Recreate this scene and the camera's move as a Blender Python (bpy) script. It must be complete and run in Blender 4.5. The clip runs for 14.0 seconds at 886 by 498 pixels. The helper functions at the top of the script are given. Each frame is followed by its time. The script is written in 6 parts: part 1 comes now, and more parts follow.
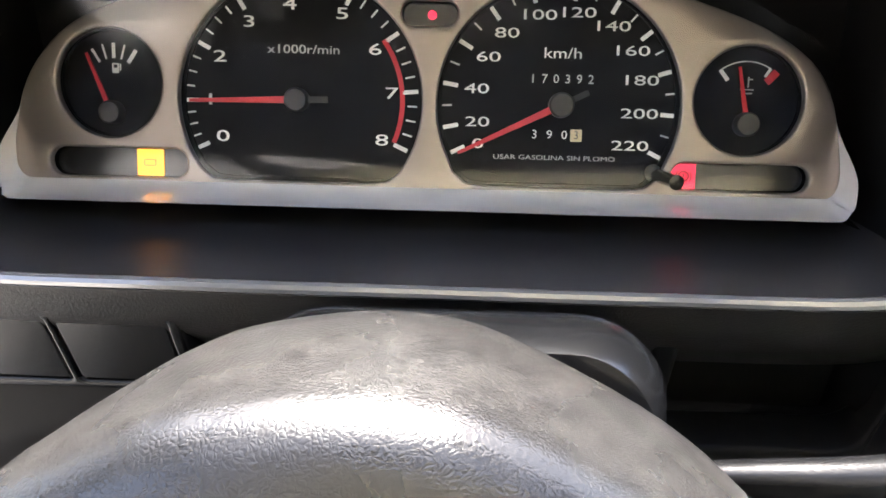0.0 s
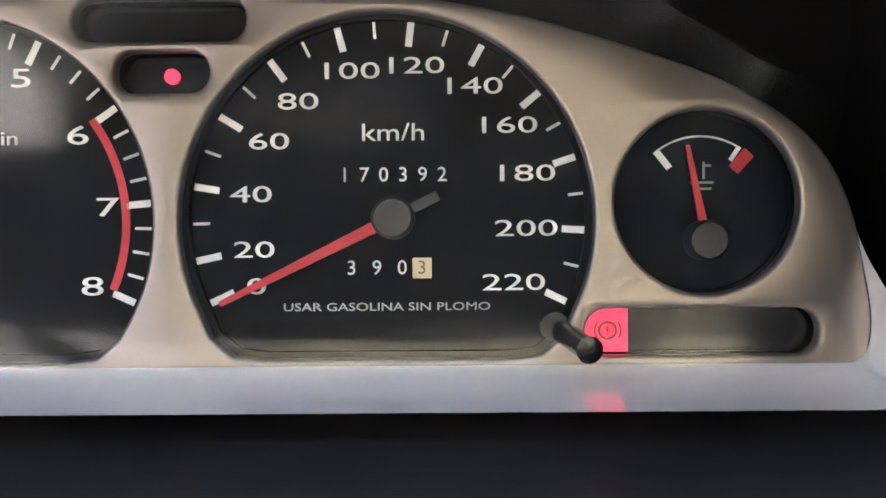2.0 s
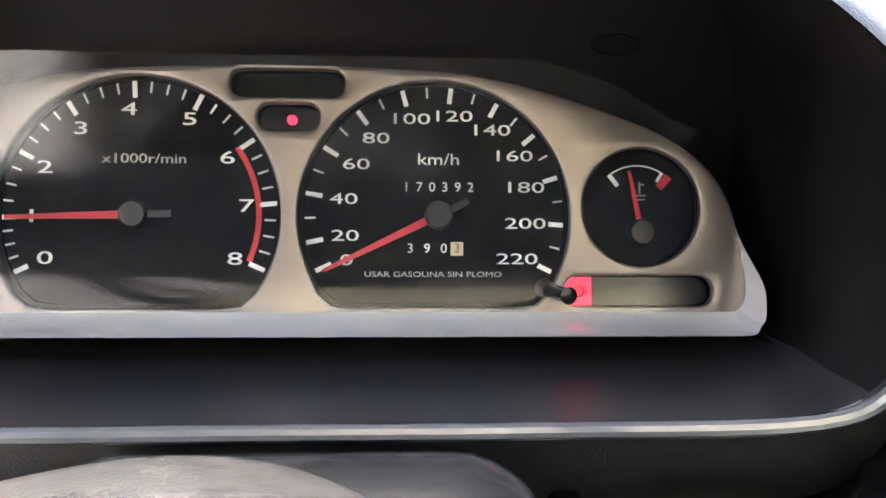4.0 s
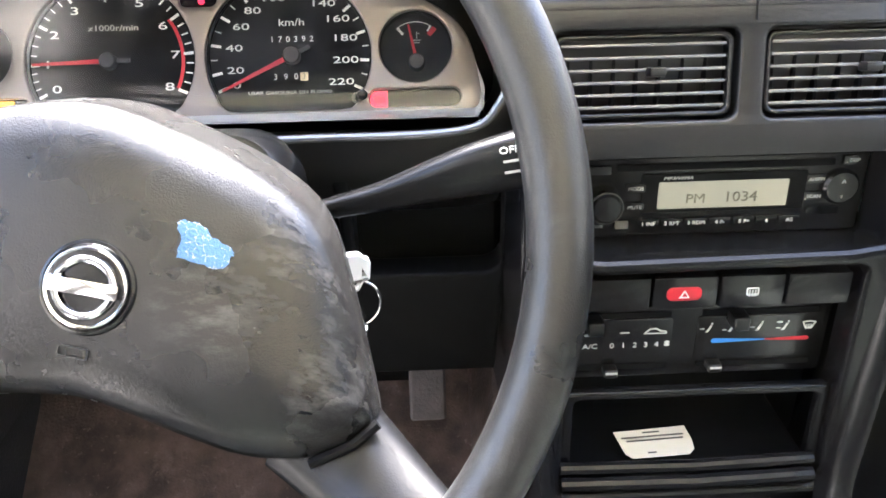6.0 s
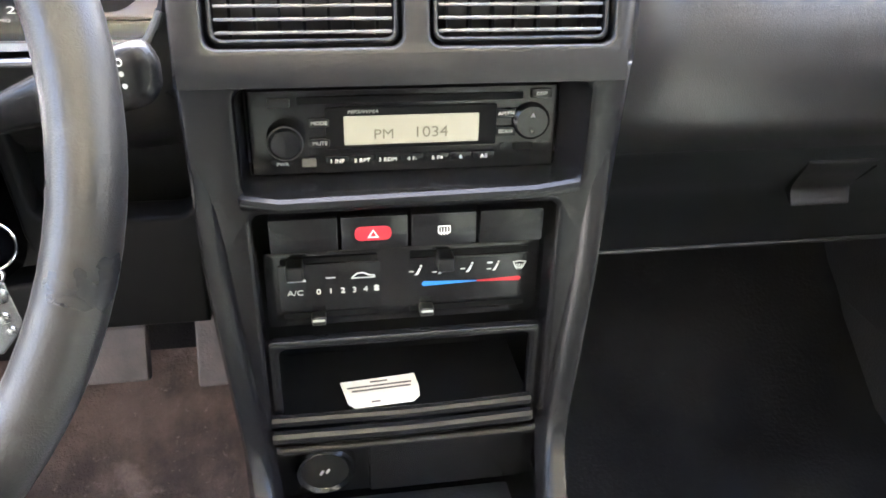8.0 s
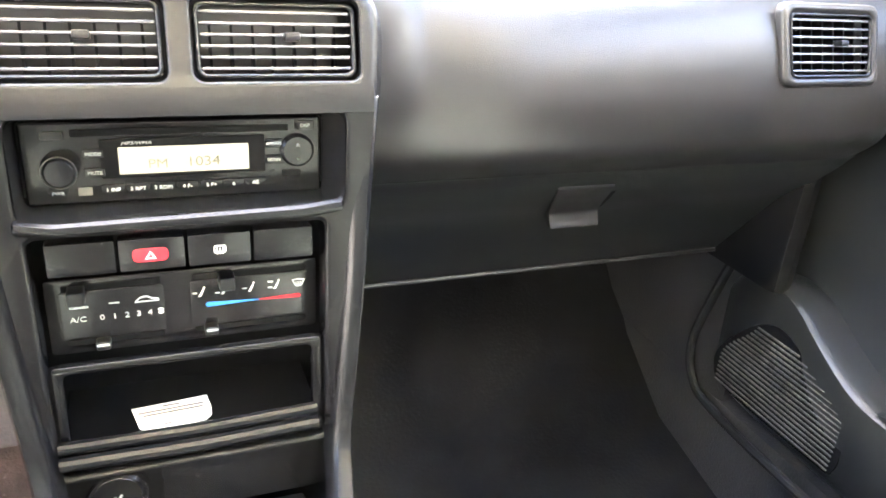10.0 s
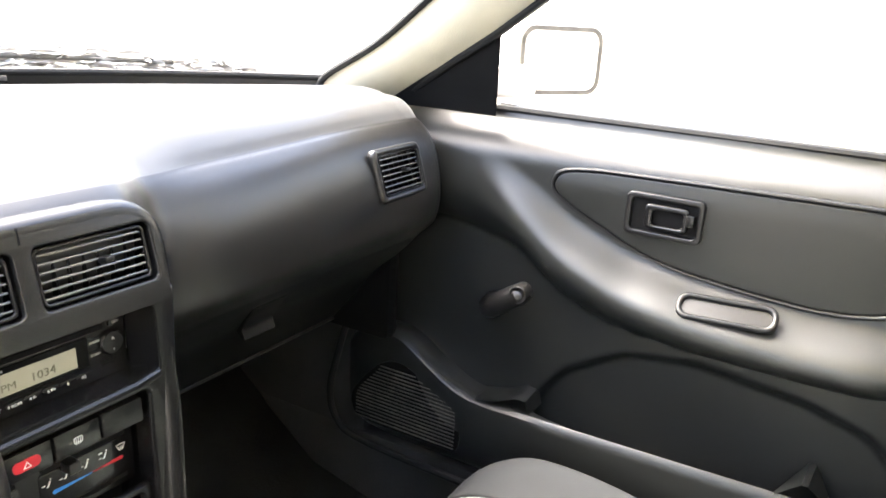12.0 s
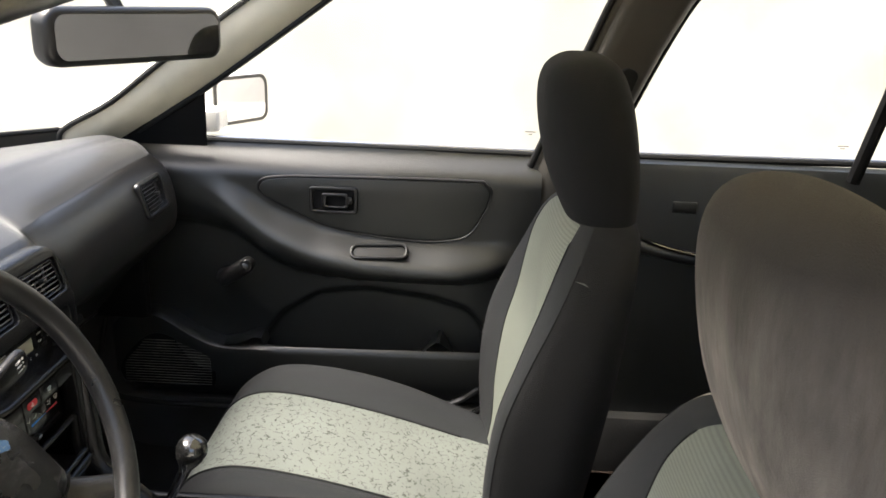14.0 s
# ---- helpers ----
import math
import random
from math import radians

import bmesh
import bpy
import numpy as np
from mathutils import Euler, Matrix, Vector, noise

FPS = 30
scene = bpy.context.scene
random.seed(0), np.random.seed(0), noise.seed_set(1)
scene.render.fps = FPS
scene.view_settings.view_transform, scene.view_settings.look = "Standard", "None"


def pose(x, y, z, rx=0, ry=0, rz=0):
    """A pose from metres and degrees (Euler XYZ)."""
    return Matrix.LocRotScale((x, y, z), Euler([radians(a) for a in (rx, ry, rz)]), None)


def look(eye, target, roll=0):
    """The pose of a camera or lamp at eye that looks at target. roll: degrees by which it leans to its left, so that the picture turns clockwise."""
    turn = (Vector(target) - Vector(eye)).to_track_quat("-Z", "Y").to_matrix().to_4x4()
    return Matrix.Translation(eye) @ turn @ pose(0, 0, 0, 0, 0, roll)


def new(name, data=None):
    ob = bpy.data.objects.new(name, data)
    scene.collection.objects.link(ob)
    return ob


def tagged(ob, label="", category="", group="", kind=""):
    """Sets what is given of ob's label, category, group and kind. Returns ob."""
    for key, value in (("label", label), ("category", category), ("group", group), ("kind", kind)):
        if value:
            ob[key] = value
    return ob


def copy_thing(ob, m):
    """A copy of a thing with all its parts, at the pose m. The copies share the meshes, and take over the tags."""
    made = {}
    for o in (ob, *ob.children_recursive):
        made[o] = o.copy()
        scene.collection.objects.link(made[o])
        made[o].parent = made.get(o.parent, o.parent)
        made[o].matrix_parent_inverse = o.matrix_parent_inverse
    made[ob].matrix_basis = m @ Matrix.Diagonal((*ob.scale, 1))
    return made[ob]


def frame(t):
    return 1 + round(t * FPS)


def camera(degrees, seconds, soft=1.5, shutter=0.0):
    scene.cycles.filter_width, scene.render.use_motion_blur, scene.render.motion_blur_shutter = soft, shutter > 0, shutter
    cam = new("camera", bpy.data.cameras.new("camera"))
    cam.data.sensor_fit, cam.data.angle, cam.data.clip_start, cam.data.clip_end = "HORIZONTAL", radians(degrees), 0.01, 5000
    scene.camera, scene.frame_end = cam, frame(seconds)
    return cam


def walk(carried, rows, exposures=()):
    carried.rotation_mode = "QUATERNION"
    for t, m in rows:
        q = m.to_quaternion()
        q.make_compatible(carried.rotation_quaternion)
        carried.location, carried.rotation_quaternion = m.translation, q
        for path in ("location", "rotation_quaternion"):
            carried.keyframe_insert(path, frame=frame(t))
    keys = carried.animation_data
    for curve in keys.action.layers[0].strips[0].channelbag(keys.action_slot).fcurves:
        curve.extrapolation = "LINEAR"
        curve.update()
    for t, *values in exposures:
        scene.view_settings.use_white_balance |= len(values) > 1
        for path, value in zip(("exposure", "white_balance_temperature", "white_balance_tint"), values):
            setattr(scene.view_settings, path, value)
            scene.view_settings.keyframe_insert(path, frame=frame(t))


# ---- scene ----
cam = camera(59.9, 14.0, 1.6)
PATH = [
    (0, (0.016, 0.032, 1.133), (-0.057, 1.63, -0.067), 0.2),
    (0.5, (0.035, 0.095, 1.124), (-0.061, 1.636, -0.147), 0.9),
    (1, (0.051, 0.129, 1.105), (-0.052, 1.669, -0.167), 0.6),
    (1.5, (0.066, 0.149, 1.078), (-0.022, 1.798, -0.049), 0.0),
    (2, (0.07, 0.17, 1.068), (0.056, 1.917, 0.096), -0.7),
    (2.2, (0.071, 0.176, 1.067), (0.061, 1.928, 0.103), -0.4),
    (4.3, (0.038, 0.021, 1.111), (0.153, 1.822, 0.248), 1.8),
    (4.5, (0.038, -0.013, 1.117), (0.131, 1.776, 0.227), 1.3),
    (5, (0.053, -0.088, 1.11), (-0.037, 1.663, 0.147), -1.0),
    (5.5, (0.1, -0.145, 1.101), (0.076, 1.612, 0.145), -1.3),
    (6, (0.14, -0.166, 1.1), (0.188, 1.601, 0.164), -1.2),
    (6.5, (0.178, -0.168, 1.11), (0.336, 1.609, 0.207), -0.0),
    (7, (0.222, -0.166, 1.102), (0.386, 1.583, 0.146), 0.2),
    (7.2, (0.238, -0.159, 1.099), (0.442, 1.59, 0.151), 1.0),
    (9.3, (0.276, -0.203, 1.034), (0.699, 1.416, -0.062), 2.6),
    (9.5, (0.282, -0.212, 1.042), (0.769, 1.445, 0.034), 3.5),
    (10, (0.29, -0.237, 1.072), (0.997, 1.441, 0.246), 4.6),
    (10.5, (0.279, -0.239, 1.105), (1.183, 1.395, 0.39), 3.4),
    (11, (0.219, -0.242, 1.133), (1.375, 1.207, 0.381), 1.5),
    (11.5, (0.136, -0.259, 1.16), (1.609, 0.911, 0.482), 3.0),
    (12, (0.023, -0.262, 1.188), (1.688, 0.672, 0.591), 3.6),
    (12.5, (-0.107, -0.265, 1.228), (1.675, 0.385, 0.594), 4.1),
    (13, (-0.246, -0.276, 1.27), (1.596, 0.135, 0.608), 3.3),
    (13.5, (-0.405, -0.291, 1.33), (1.509, -0.115, 0.779), 4.2),
    (14, (-0.521, -0.301, 1.358), (1.377, -0.257, 0.728), 2.2),
]
EXPOSURES = [(0, 3.8, 6200, 10), (0.5, 4.05, 6150, 11), (1.0, 4.15, 6150, 11), (2.2, 4.05, 6050, 11), (4.5, 4.15, 6100, 10), (6.0, 4.38, 5950, 11), (6.5, 4.42, 5950, 11), (7.0, 4.72, 5950, 11), (9.5, 5.5, 6250, 13), (10.0, 5.98, 6300, 11), (10.5, 5.05, 6300, 9), (11.0, 4.92, 6350, 9), (11.5, 4.38, 6400, 9), (12.5, 3.6, 6600, 9), (13.0, 3.08, 6700, 9), (13.5, 2.72, 6600, 9), (14, 2.22, 6500, 8)]
walk(cam, [(t, look(eye, target, roll)) for t, eye, target, roll in PATH], EXPOSURES)

from mathutils.bvhtree import BVHTree

# ---- light ----
world = bpy.data.worlds.new("sky")
scene.world = world
world.use_nodes = True
wn = world.node_tree
sky = wn.nodes.new("ShaderNodeTexSky")
sky.sky_type, sky.sun_disc = "NISHITA", False
sky.sun_elevation, sky.sun_rotation = radians(58), radians(355)
sky.air_density, sky.dust_density, sky.ozone_density = 1.0, 6.0, 0.2
wn.links.new(sky.outputs[0], wn.nodes["Background"].inputs[0])
wn.nodes["Background"].inputs[1].default_value = 0.135
sun = new("sun", bpy.data.lights.new("sun", "SUN"))
sun.data.energy, sun.data.angle, sun.data.color = 2.6, radians(25), (1.0, 0.96, 0.90)
sun.matrix_world = look((-0.4, 4.8, 8.5), (0, 0, 0.8))


# ---- materials ----
def mat(name, color, rough=0.5, metal=0.0, vary=0.15, scale=30.0, bump=0.0, bump_scale=400.0, coat=0.0, emit=None, power=0.0, spec=0.5, sheen=0.0):
    """A principled material with two scales of colour variation, roughness wear and fine relief."""
    m = bpy.data.materials.new(name)
    m.use_nodes = True
    nt = m.node_tree
    p = nt.nodes["Principled BSDF"]
    p.inputs["Roughness"].default_value = rough
    p.inputs["Metallic"].default_value = metal
    p.inputs["Coat Weight"].default_value = coat
    p.inputs["Specular IOR Level"].default_value = spec
    p.inputs["Sheen Weight"].default_value, p.inputs["Sheen Roughness"].default_value = sheen, 0.35
    tc = nt.nodes.new("ShaderNodeTexCoord")
    big = nt.nodes.new("ShaderNodeTexNoise")
    big.inputs["Scale"].default_value, big.inputs["Detail"].default_value = scale, 6
    nt.links.new(tc.outputs["Object"], big.inputs["Vector"])
    ramp = nt.nodes.new("ShaderNodeMapRange")
    ramp.inputs[1].default_value, ramp.inputs[2].default_value = 0.3, 0.7
    ramp.inputs[3].default_value, ramp.inputs[4].default_value = 1 - vary, 1 + vary
    nt.links.new(big.outputs[0], ramp.inputs[0])
    mul = nt.nodes.new("ShaderNodeVectorMath")
    mul.operation = "SCALE"
    mul.inputs[0].default_value = color
    nt.links.new(ramp.outputs[0], mul.inputs["Scale"])
    nt.links.new(mul.outputs[0], p.inputs["Base Color"])
    rr = nt.nodes.new("ShaderNodeMapRange")
    rr.inputs[1].default_value, rr.inputs[2].default_value = 0.3, 0.7
    rr.inputs[3].default_value, rr.inputs[4].default_value = max(0.02, rough * (1 - vary * 0.6)), min(1, rough * (1 + vary * 0.6))
    nt.links.new(big.outputs[0], rr.inputs[0])
    nt.links.new(rr.outputs[0], p.inputs["Roughness"])
    if bump:
        fine = nt.nodes.new("ShaderNodeTexNoise")
        fine.inputs["Scale"].default_value, fine.inputs["Detail"].default_value = bump_scale, 3
        nt.links.new(tc.outputs["Object"], fine.inputs["Vector"])
        b = nt.nodes.new("ShaderNodeBump")
        b.inputs["Strength"].default_value, b.inputs["Distance"].default_value = bump, 0.002
        nt.links.new(fine.outputs[0], b.inputs["Height"])
        nt.links.new(b.outputs[0], p.inputs["Normal"])
    if emit:
        p.inputs["Emission Color"].default_value = (*emit, 1)
        p.inputs["Emission Strength"].default_value = power
    return m


def glass_mat(name, tint=(1, 1, 1), rough=0.0):
    m = bpy.data.materials.new(name)
    m.use_nodes = True
    nt = m.node_tree
    nt.nodes.remove(nt.nodes["Principled BSDF"])
    out = nt.nodes["Material Output"]
    clear = nt.nodes.new("ShaderNodeBsdfTransparent")
    clear.inputs[0].default_value = (*tint, 1)
    gloss = nt.nodes.new("ShaderNodeBsdfGlossy")
    gloss.inputs["Roughness"].default_value = rough
    mix = nt.nodes.new("ShaderNodeMixShader")
    mix.inputs[0].default_value = 0.05
    nt.links.new(clear.outputs[0], mix.inputs[1])
    nt.links.new(gloss.outputs[0], mix.inputs[2])
    nt.links.new(mix.outputs[0], out.inputs[0])
    return m


# same vinyl as VINYL; paler tone and sheen put windscreen light on the top
DASH = mat("grey vinyl with daylight in its tone", (0.046, 0.0447, 0.0434), 0.31, vary=0.10, scale=9, bump=0.18, bump_scale=1100, spec=0.75, sheen=0.26)
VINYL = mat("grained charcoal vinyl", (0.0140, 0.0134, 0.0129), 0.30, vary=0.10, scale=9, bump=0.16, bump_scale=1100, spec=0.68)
PLASTIC = mat("satin black plastic", (0.0085, 0.0085, 0.0088), 0.30, vary=0.08, scale=14, bump=0.10, bump_scale=1300, spec=0.42)
CONSOLE = mat("satin black console plastic", (0.0075, 0.0074, 0.0077), 0.24, vary=0.05, scale=14, bump=0.08, bump_scale=1300, spec=0.26)
# lighter copy of CONSOLE, for the windscreen light on the vent panel
VENTPANEL = mat("grained satin console plastic, lit vent tone", (0.0098, 0.0096, 0.0098), 0.26, vary=0.07, scale=14, bump=0.12, bump_scale=1200, spec=0.47)
GLOSSY = mat("glossy black plastic", (0.0080, 0.0080, 0.0085), 0.20, vary=0.2, scale=20, spec=0.4)
MATT = mat("matt black plastic", (0.0045, 0.0045, 0.0048), 0.65, vary=0.2, scale=20, spec=0.12)
LOWDASH = mat("dull black lower dash plastic", (0.0045, 0.0044, 0.0045), 0.5, vary=0.1, scale=16, bump=0.10, bump_scale=1300, spec=0.08)
DOORSKIN = mat("grained dark grey door trim", (0.0155, 0.0164, 0.0156), 0.30, vary=0.08, scale=8, bump=0.2, bump_scale=1000, spec=0.58)
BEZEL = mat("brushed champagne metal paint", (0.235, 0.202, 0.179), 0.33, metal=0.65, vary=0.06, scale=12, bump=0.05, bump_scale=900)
HOODSKIN = mat("grained charcoal hood vinyl", (0.0120, 0.0115, 0.0112), 0.38, vary=0.10, scale=9, bump=0.2, bump_scale=1100, spec=0.30)
DIAL = mat("dial black", (0.0032, 0.0032, 0.0034), 0.7, vary=0.1, spec=0.12)
HUBGREY = mat("needle hub grey", (0.022, 0.021, 0.020), 0.5)
WHITE = mat("dial white print", (0.75, 0.75, 0.72), 0.6, vary=0.05)
DIMWHITE = mat("grey switch print", (0.45, 0.45, 0.43), 0.6, vary=0.05)
RED = mat("red print", (0.44, 0.010, 0.022), 0.5, vary=0.05)
BLUE = mat("blue print", (0.03, 0.2, 0.6), 0.5, vary=0.05)
REDLAMP = mat("lit red lamp", (0.5, 0.02, 0.05), 0.4, emit=(1.0, 0.025, 0.07), power=0.11)
AMBER = mat("lit amber lamp", (0.6, 0.25, 0.02), 0.4, emit=(1.0, 0.36, 0.01), power=0.16)
CHROME = mat("chrome", (0.75, 0.75, 0.77), 0.12, metal=1.0, vary=0.1)
SILVER = mat("satin silver", (0.5, 0.5, 0.5), 0.25, metal=1.0, vary=0.1)
KNOB = mat("polished pewter knob", (0.105, 0.104, 0.100), 0.10, metal=0.9, vary=0.1)
LCD = mat("radio display", (0.22, 0.21, 0.165), 0.3, emit=(0.9, 0.84, 0.62), power=0.010, vary=0.04)
LCDINK = mat("display segments", (0.10, 0.09, 0.06), 0.4)
GREENBIT = mat("green scrap", (0.022, 0.054, 0.050), 0.7, vary=0.8, scale=240)
ORANGEBIT = mat("tan scrap", (0.100, 0.066, 0.046), 0.7, vary=0.8, scale=240)
LIP = mat("shiny black lip", (0.09, 0.09, 0.09), 0.22, vary=0.1, spec=1.0, coat=1.0)
SLAT = mat("glossy dark vent slat", (0.10, 0.10, 0.103), 0.2, vary=0.1, spec=1.0)
DUSTY = mat("dusty grey plastic", (0.085, 0.080, 0.070), 0.5, vary=0.4, scale=60)
# same finish as BEZEL, made paler for the reflection on the flared edge
LEDGE = mat("champagne bezel finish, paled for reflection", (0.76, 0.74, 0.71), 0.15, metal=0.45, vary=0.06, scale=15)
KEYWHITE = mat("pale key plastic", (0.62, 0.63, 0.66), 0.35, vary=0.1)
INK = mat("grey print", (0.12, 0.11, 0.10), 0.8)
PEDAL = mat("dusty pedal rubber", (0.075, 0.062, 0.055), 0.8, vary=0.4, scale=40, bump=0.4, bump_scale=300)
HOODFLOOR = mat("satin black hood floor, lightened from above", (0.0205, 0.0198, 0.0198), 0.36, vary=0.12, scale=14, bump=0.08, bump_scale=1300, spec=0.48)
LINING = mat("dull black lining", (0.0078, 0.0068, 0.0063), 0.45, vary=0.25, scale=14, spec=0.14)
PAPER = mat("cream paper card", (0.72, 0.68, 0.6), 0.8, vary=0.05)
CREAM = mat("cream cloth headliner", (0.55, 0.52, 0.42), 0.9, vary=0.06, scale=20, bump=0.3, bump_scale=500)
POST = mat("worn grey-brown pillar plastic", (0.046, 0.042, 0.037), 0.5, vary=0.10, scale=12, bump=0.2, bump_scale=900, spec=0.45)
TRAY = mat("grey rubber", (0.011, 0.011, 0.011), 0.4, vary=0.15, scale=25, bump=0.2, bump_scale=500, spec=0.25)
DUSTTRIM = mat("dusty black trim", (0.036, 0.035, 0.034), 0.5, vary=0.4, scale=12, bump=0.4, bump_scale=300)
DARKCARPET = mat("black rubber mat", (0.021, 0.0208, 0.0208), 0.45, vary=0.5, scale=9, bump=0.3, bump_scale=200, spec=0.3)
TOESHADE = mat("toe board shade tone", (0.016, 0.014, 0.013), 0.95, vary=0.4, scale=18, bump=0.6, bump_scale=300, spec=0.1)
RUBBER = mat("black rubber", (0.008, 0.008, 0.008), 0.6, spec=0.25)
CLOTHGREY = mat("faded grey seat cloth", (0.0155, 0.0164, 0.0172), 0.9, vary=0.15, scale=10, bump=0.5, bump_scale=700, spec=0.2)
CLOTHDARK = mat("charcoal seat cloth", (0.0085, 0.0086, 0.0088), 0.9, vary=0.22, scale=10, bump=0.5, bump_scale=700, spec=0.2)


def mixed(nt, p, mask, tint):
    """Lay a second colour over the base colour where the mask is high."""
    src = p.inputs["Base Color"].links[0].from_socket
    mix = nt.nodes.new("ShaderNodeMix")
    mix.data_type = "RGBA"
    nt.links.new(mask, mix.inputs[0])
    nt.links.new(src, mix.inputs[6])
    mix.inputs[7].default_value = (*tint, 1)
    nt.links.new(mix.outputs[2], p.inputs["Base Color"])


def ranged(nt, socket, lo, hi, out0=0.0, out1=1.0):
    r = nt.nodes.new("ShaderNodeMapRange")
    r.inputs[1].default_value, r.inputs[2].default_value, r.inputs[3].default_value, r.inputs[4].default_value = lo, hi, out0, out1
    nt.links.new(socket, r.inputs[0])
    return r.outputs[0]


def times(nt, a, b):
    c = nt.nodes.new("ShaderNodeMath")
    c.operation = "MULTIPLY"
    nt.links.new(a, c.inputs[0])
    nt.links.new(b, c.inputs[1])
    return c.outputs[0]


def woven(name, color, dark, size):
    """Pale cloth with short dark squiggles woven in."""
    m = mat(name, color, 0.92, vary=0.10, scale=9, bump=0.4, bump_scale=800, spec=0.2)
    nt = m.node_tree
    p = nt.nodes["Principled BSDF"]
    tc = nt.nodes.new("ShaderNodeTexCoord")
    warp = nt.nodes.new("ShaderNodeTexNoise")
    warp.inputs["Scale"].default_value = 1.4 / size
    nt.links.new(tc.outputs["Object"], warp.inputs["Vector"])
    off = nt.nodes.new("ShaderNodeVectorMath")
    off.operation = "MULTIPLY_ADD"
    off.inputs[1].default_value = (size * 0.9,) * 3
    nt.links.new(warp.outputs[1], off.inputs[0])
    nt.links.new(tc.outputs["Object"], off.inputs[2])
    v = nt.nodes.new("ShaderNodeTexVoronoi")
    v.feature = "DISTANCE_TO_EDGE"
    v.inputs["Scale"].default_value = 0.66 / size
    nt.links.new(off.outputs[0], v.inputs["Vector"])
    n = nt.nodes.new("ShaderNodeTexNoise")
    n.inputs["Scale"].default_value = 1.1 / size
    nt.links.new(tc.outputs["Object"], n.inputs["Vector"])
    mixed(nt, p, times(nt, ranged(nt, v.outputs["Distance"], 0.060, 0.030), ranged(nt, n.outputs[0], 0.48, 0.56)), dark)
    return m


def stained(name, color, dark, pale, size):
    """Pile or rubber with dark stains and pale worn or dusty patches."""
    m = mat(name, color, 0.95, vary=0.45, scale=26, bump=0.9, bump_scale=260, spec=0.2)
    nt = m.node_tree
    tc = nt.nodes.new("ShaderNodeTexCoord")
    for k, (scale, lo, hi, tint) in enumerate(((1.0 / size, 0.46, 0.66, dark), (1.4 / size, 0.58, 0.74, pale), (14.0 / size, 0.60, 0.75, pale))):
        n = nt.nodes.new("ShaderNodeTexNoise")
        n.inputs["Scale"].default_value, n.inputs["Detail"].default_value, n.inputs["Roughness"].default_value = scale, 7, 0.65
        off = nt.nodes.new("ShaderNodeMapping")
        off.inputs["Location"].default_value = (k * 3.7, k * 1.9, k * 5.1)
        nt.links.new(tc.outputs["Object"], off.inputs["Vector"])
        nt.links.new(off.outputs[0], n.inputs["Vector"])
        mixed(nt, nt.nodes["Principled BSDF"], ranged(nt, n.outputs[0], lo, hi, 0.0, 0.8), tint)
    return m


def ribbed(name, color, dark, pitch):
    """Pale cloth with fine level ribs."""
    m = mat(name, color, 0.92, vary=0.10, scale=9, bump=0.3, bump_scale=800, spec=0.2)
    nt = m.node_tree
    tc = nt.nodes.new("ShaderNodeTexCoord")
    w = nt.nodes.new("ShaderNodeTexWave")
    w.bands_direction = "Z"
    w.inputs["Scale"].default_value, w.inputs["Distortion"].default_value, w.inputs["Detail Scale"].default_value = 0.314 / pitch, 1.2, 3.0
    nt.links.new(tc.outputs["Object"], w.inputs["Vector"])
    mixed(nt, nt.nodes["Principled BSDF"], ranged(nt, w.outputs[1], 0.2, 0.9, 0.0, 0.5), dark)
    return m


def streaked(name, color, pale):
    """Dark cloth with upright streaks of pale dust and rubbing; paler below its top for door light."""
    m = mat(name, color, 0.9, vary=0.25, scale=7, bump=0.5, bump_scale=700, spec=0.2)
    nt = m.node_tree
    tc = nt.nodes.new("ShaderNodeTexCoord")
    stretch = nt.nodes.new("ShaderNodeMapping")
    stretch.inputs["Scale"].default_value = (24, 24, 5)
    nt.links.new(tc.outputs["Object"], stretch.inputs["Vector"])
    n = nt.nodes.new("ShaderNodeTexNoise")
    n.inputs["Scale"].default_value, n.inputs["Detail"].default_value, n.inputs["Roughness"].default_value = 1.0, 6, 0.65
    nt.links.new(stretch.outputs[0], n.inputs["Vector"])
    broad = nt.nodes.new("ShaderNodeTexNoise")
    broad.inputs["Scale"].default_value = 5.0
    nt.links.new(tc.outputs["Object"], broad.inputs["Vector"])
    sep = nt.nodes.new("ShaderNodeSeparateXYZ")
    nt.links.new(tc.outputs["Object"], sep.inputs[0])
    # the height fade paints daylight on the lower back; the streaks are dust
    lit_streaks = times(nt, ranged(nt, sep.outputs[2], 1.255, 1.15), ranged(nt, n.outputs[0], 0.34, 0.70, 0.30, 1.0))
    mixed(nt, nt.nodes["Principled BSDF"], times(nt, lit_streaks, ranged(nt, broad.outputs[0], 0.34, 0.62, 0.35, 1.0)), pale)
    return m


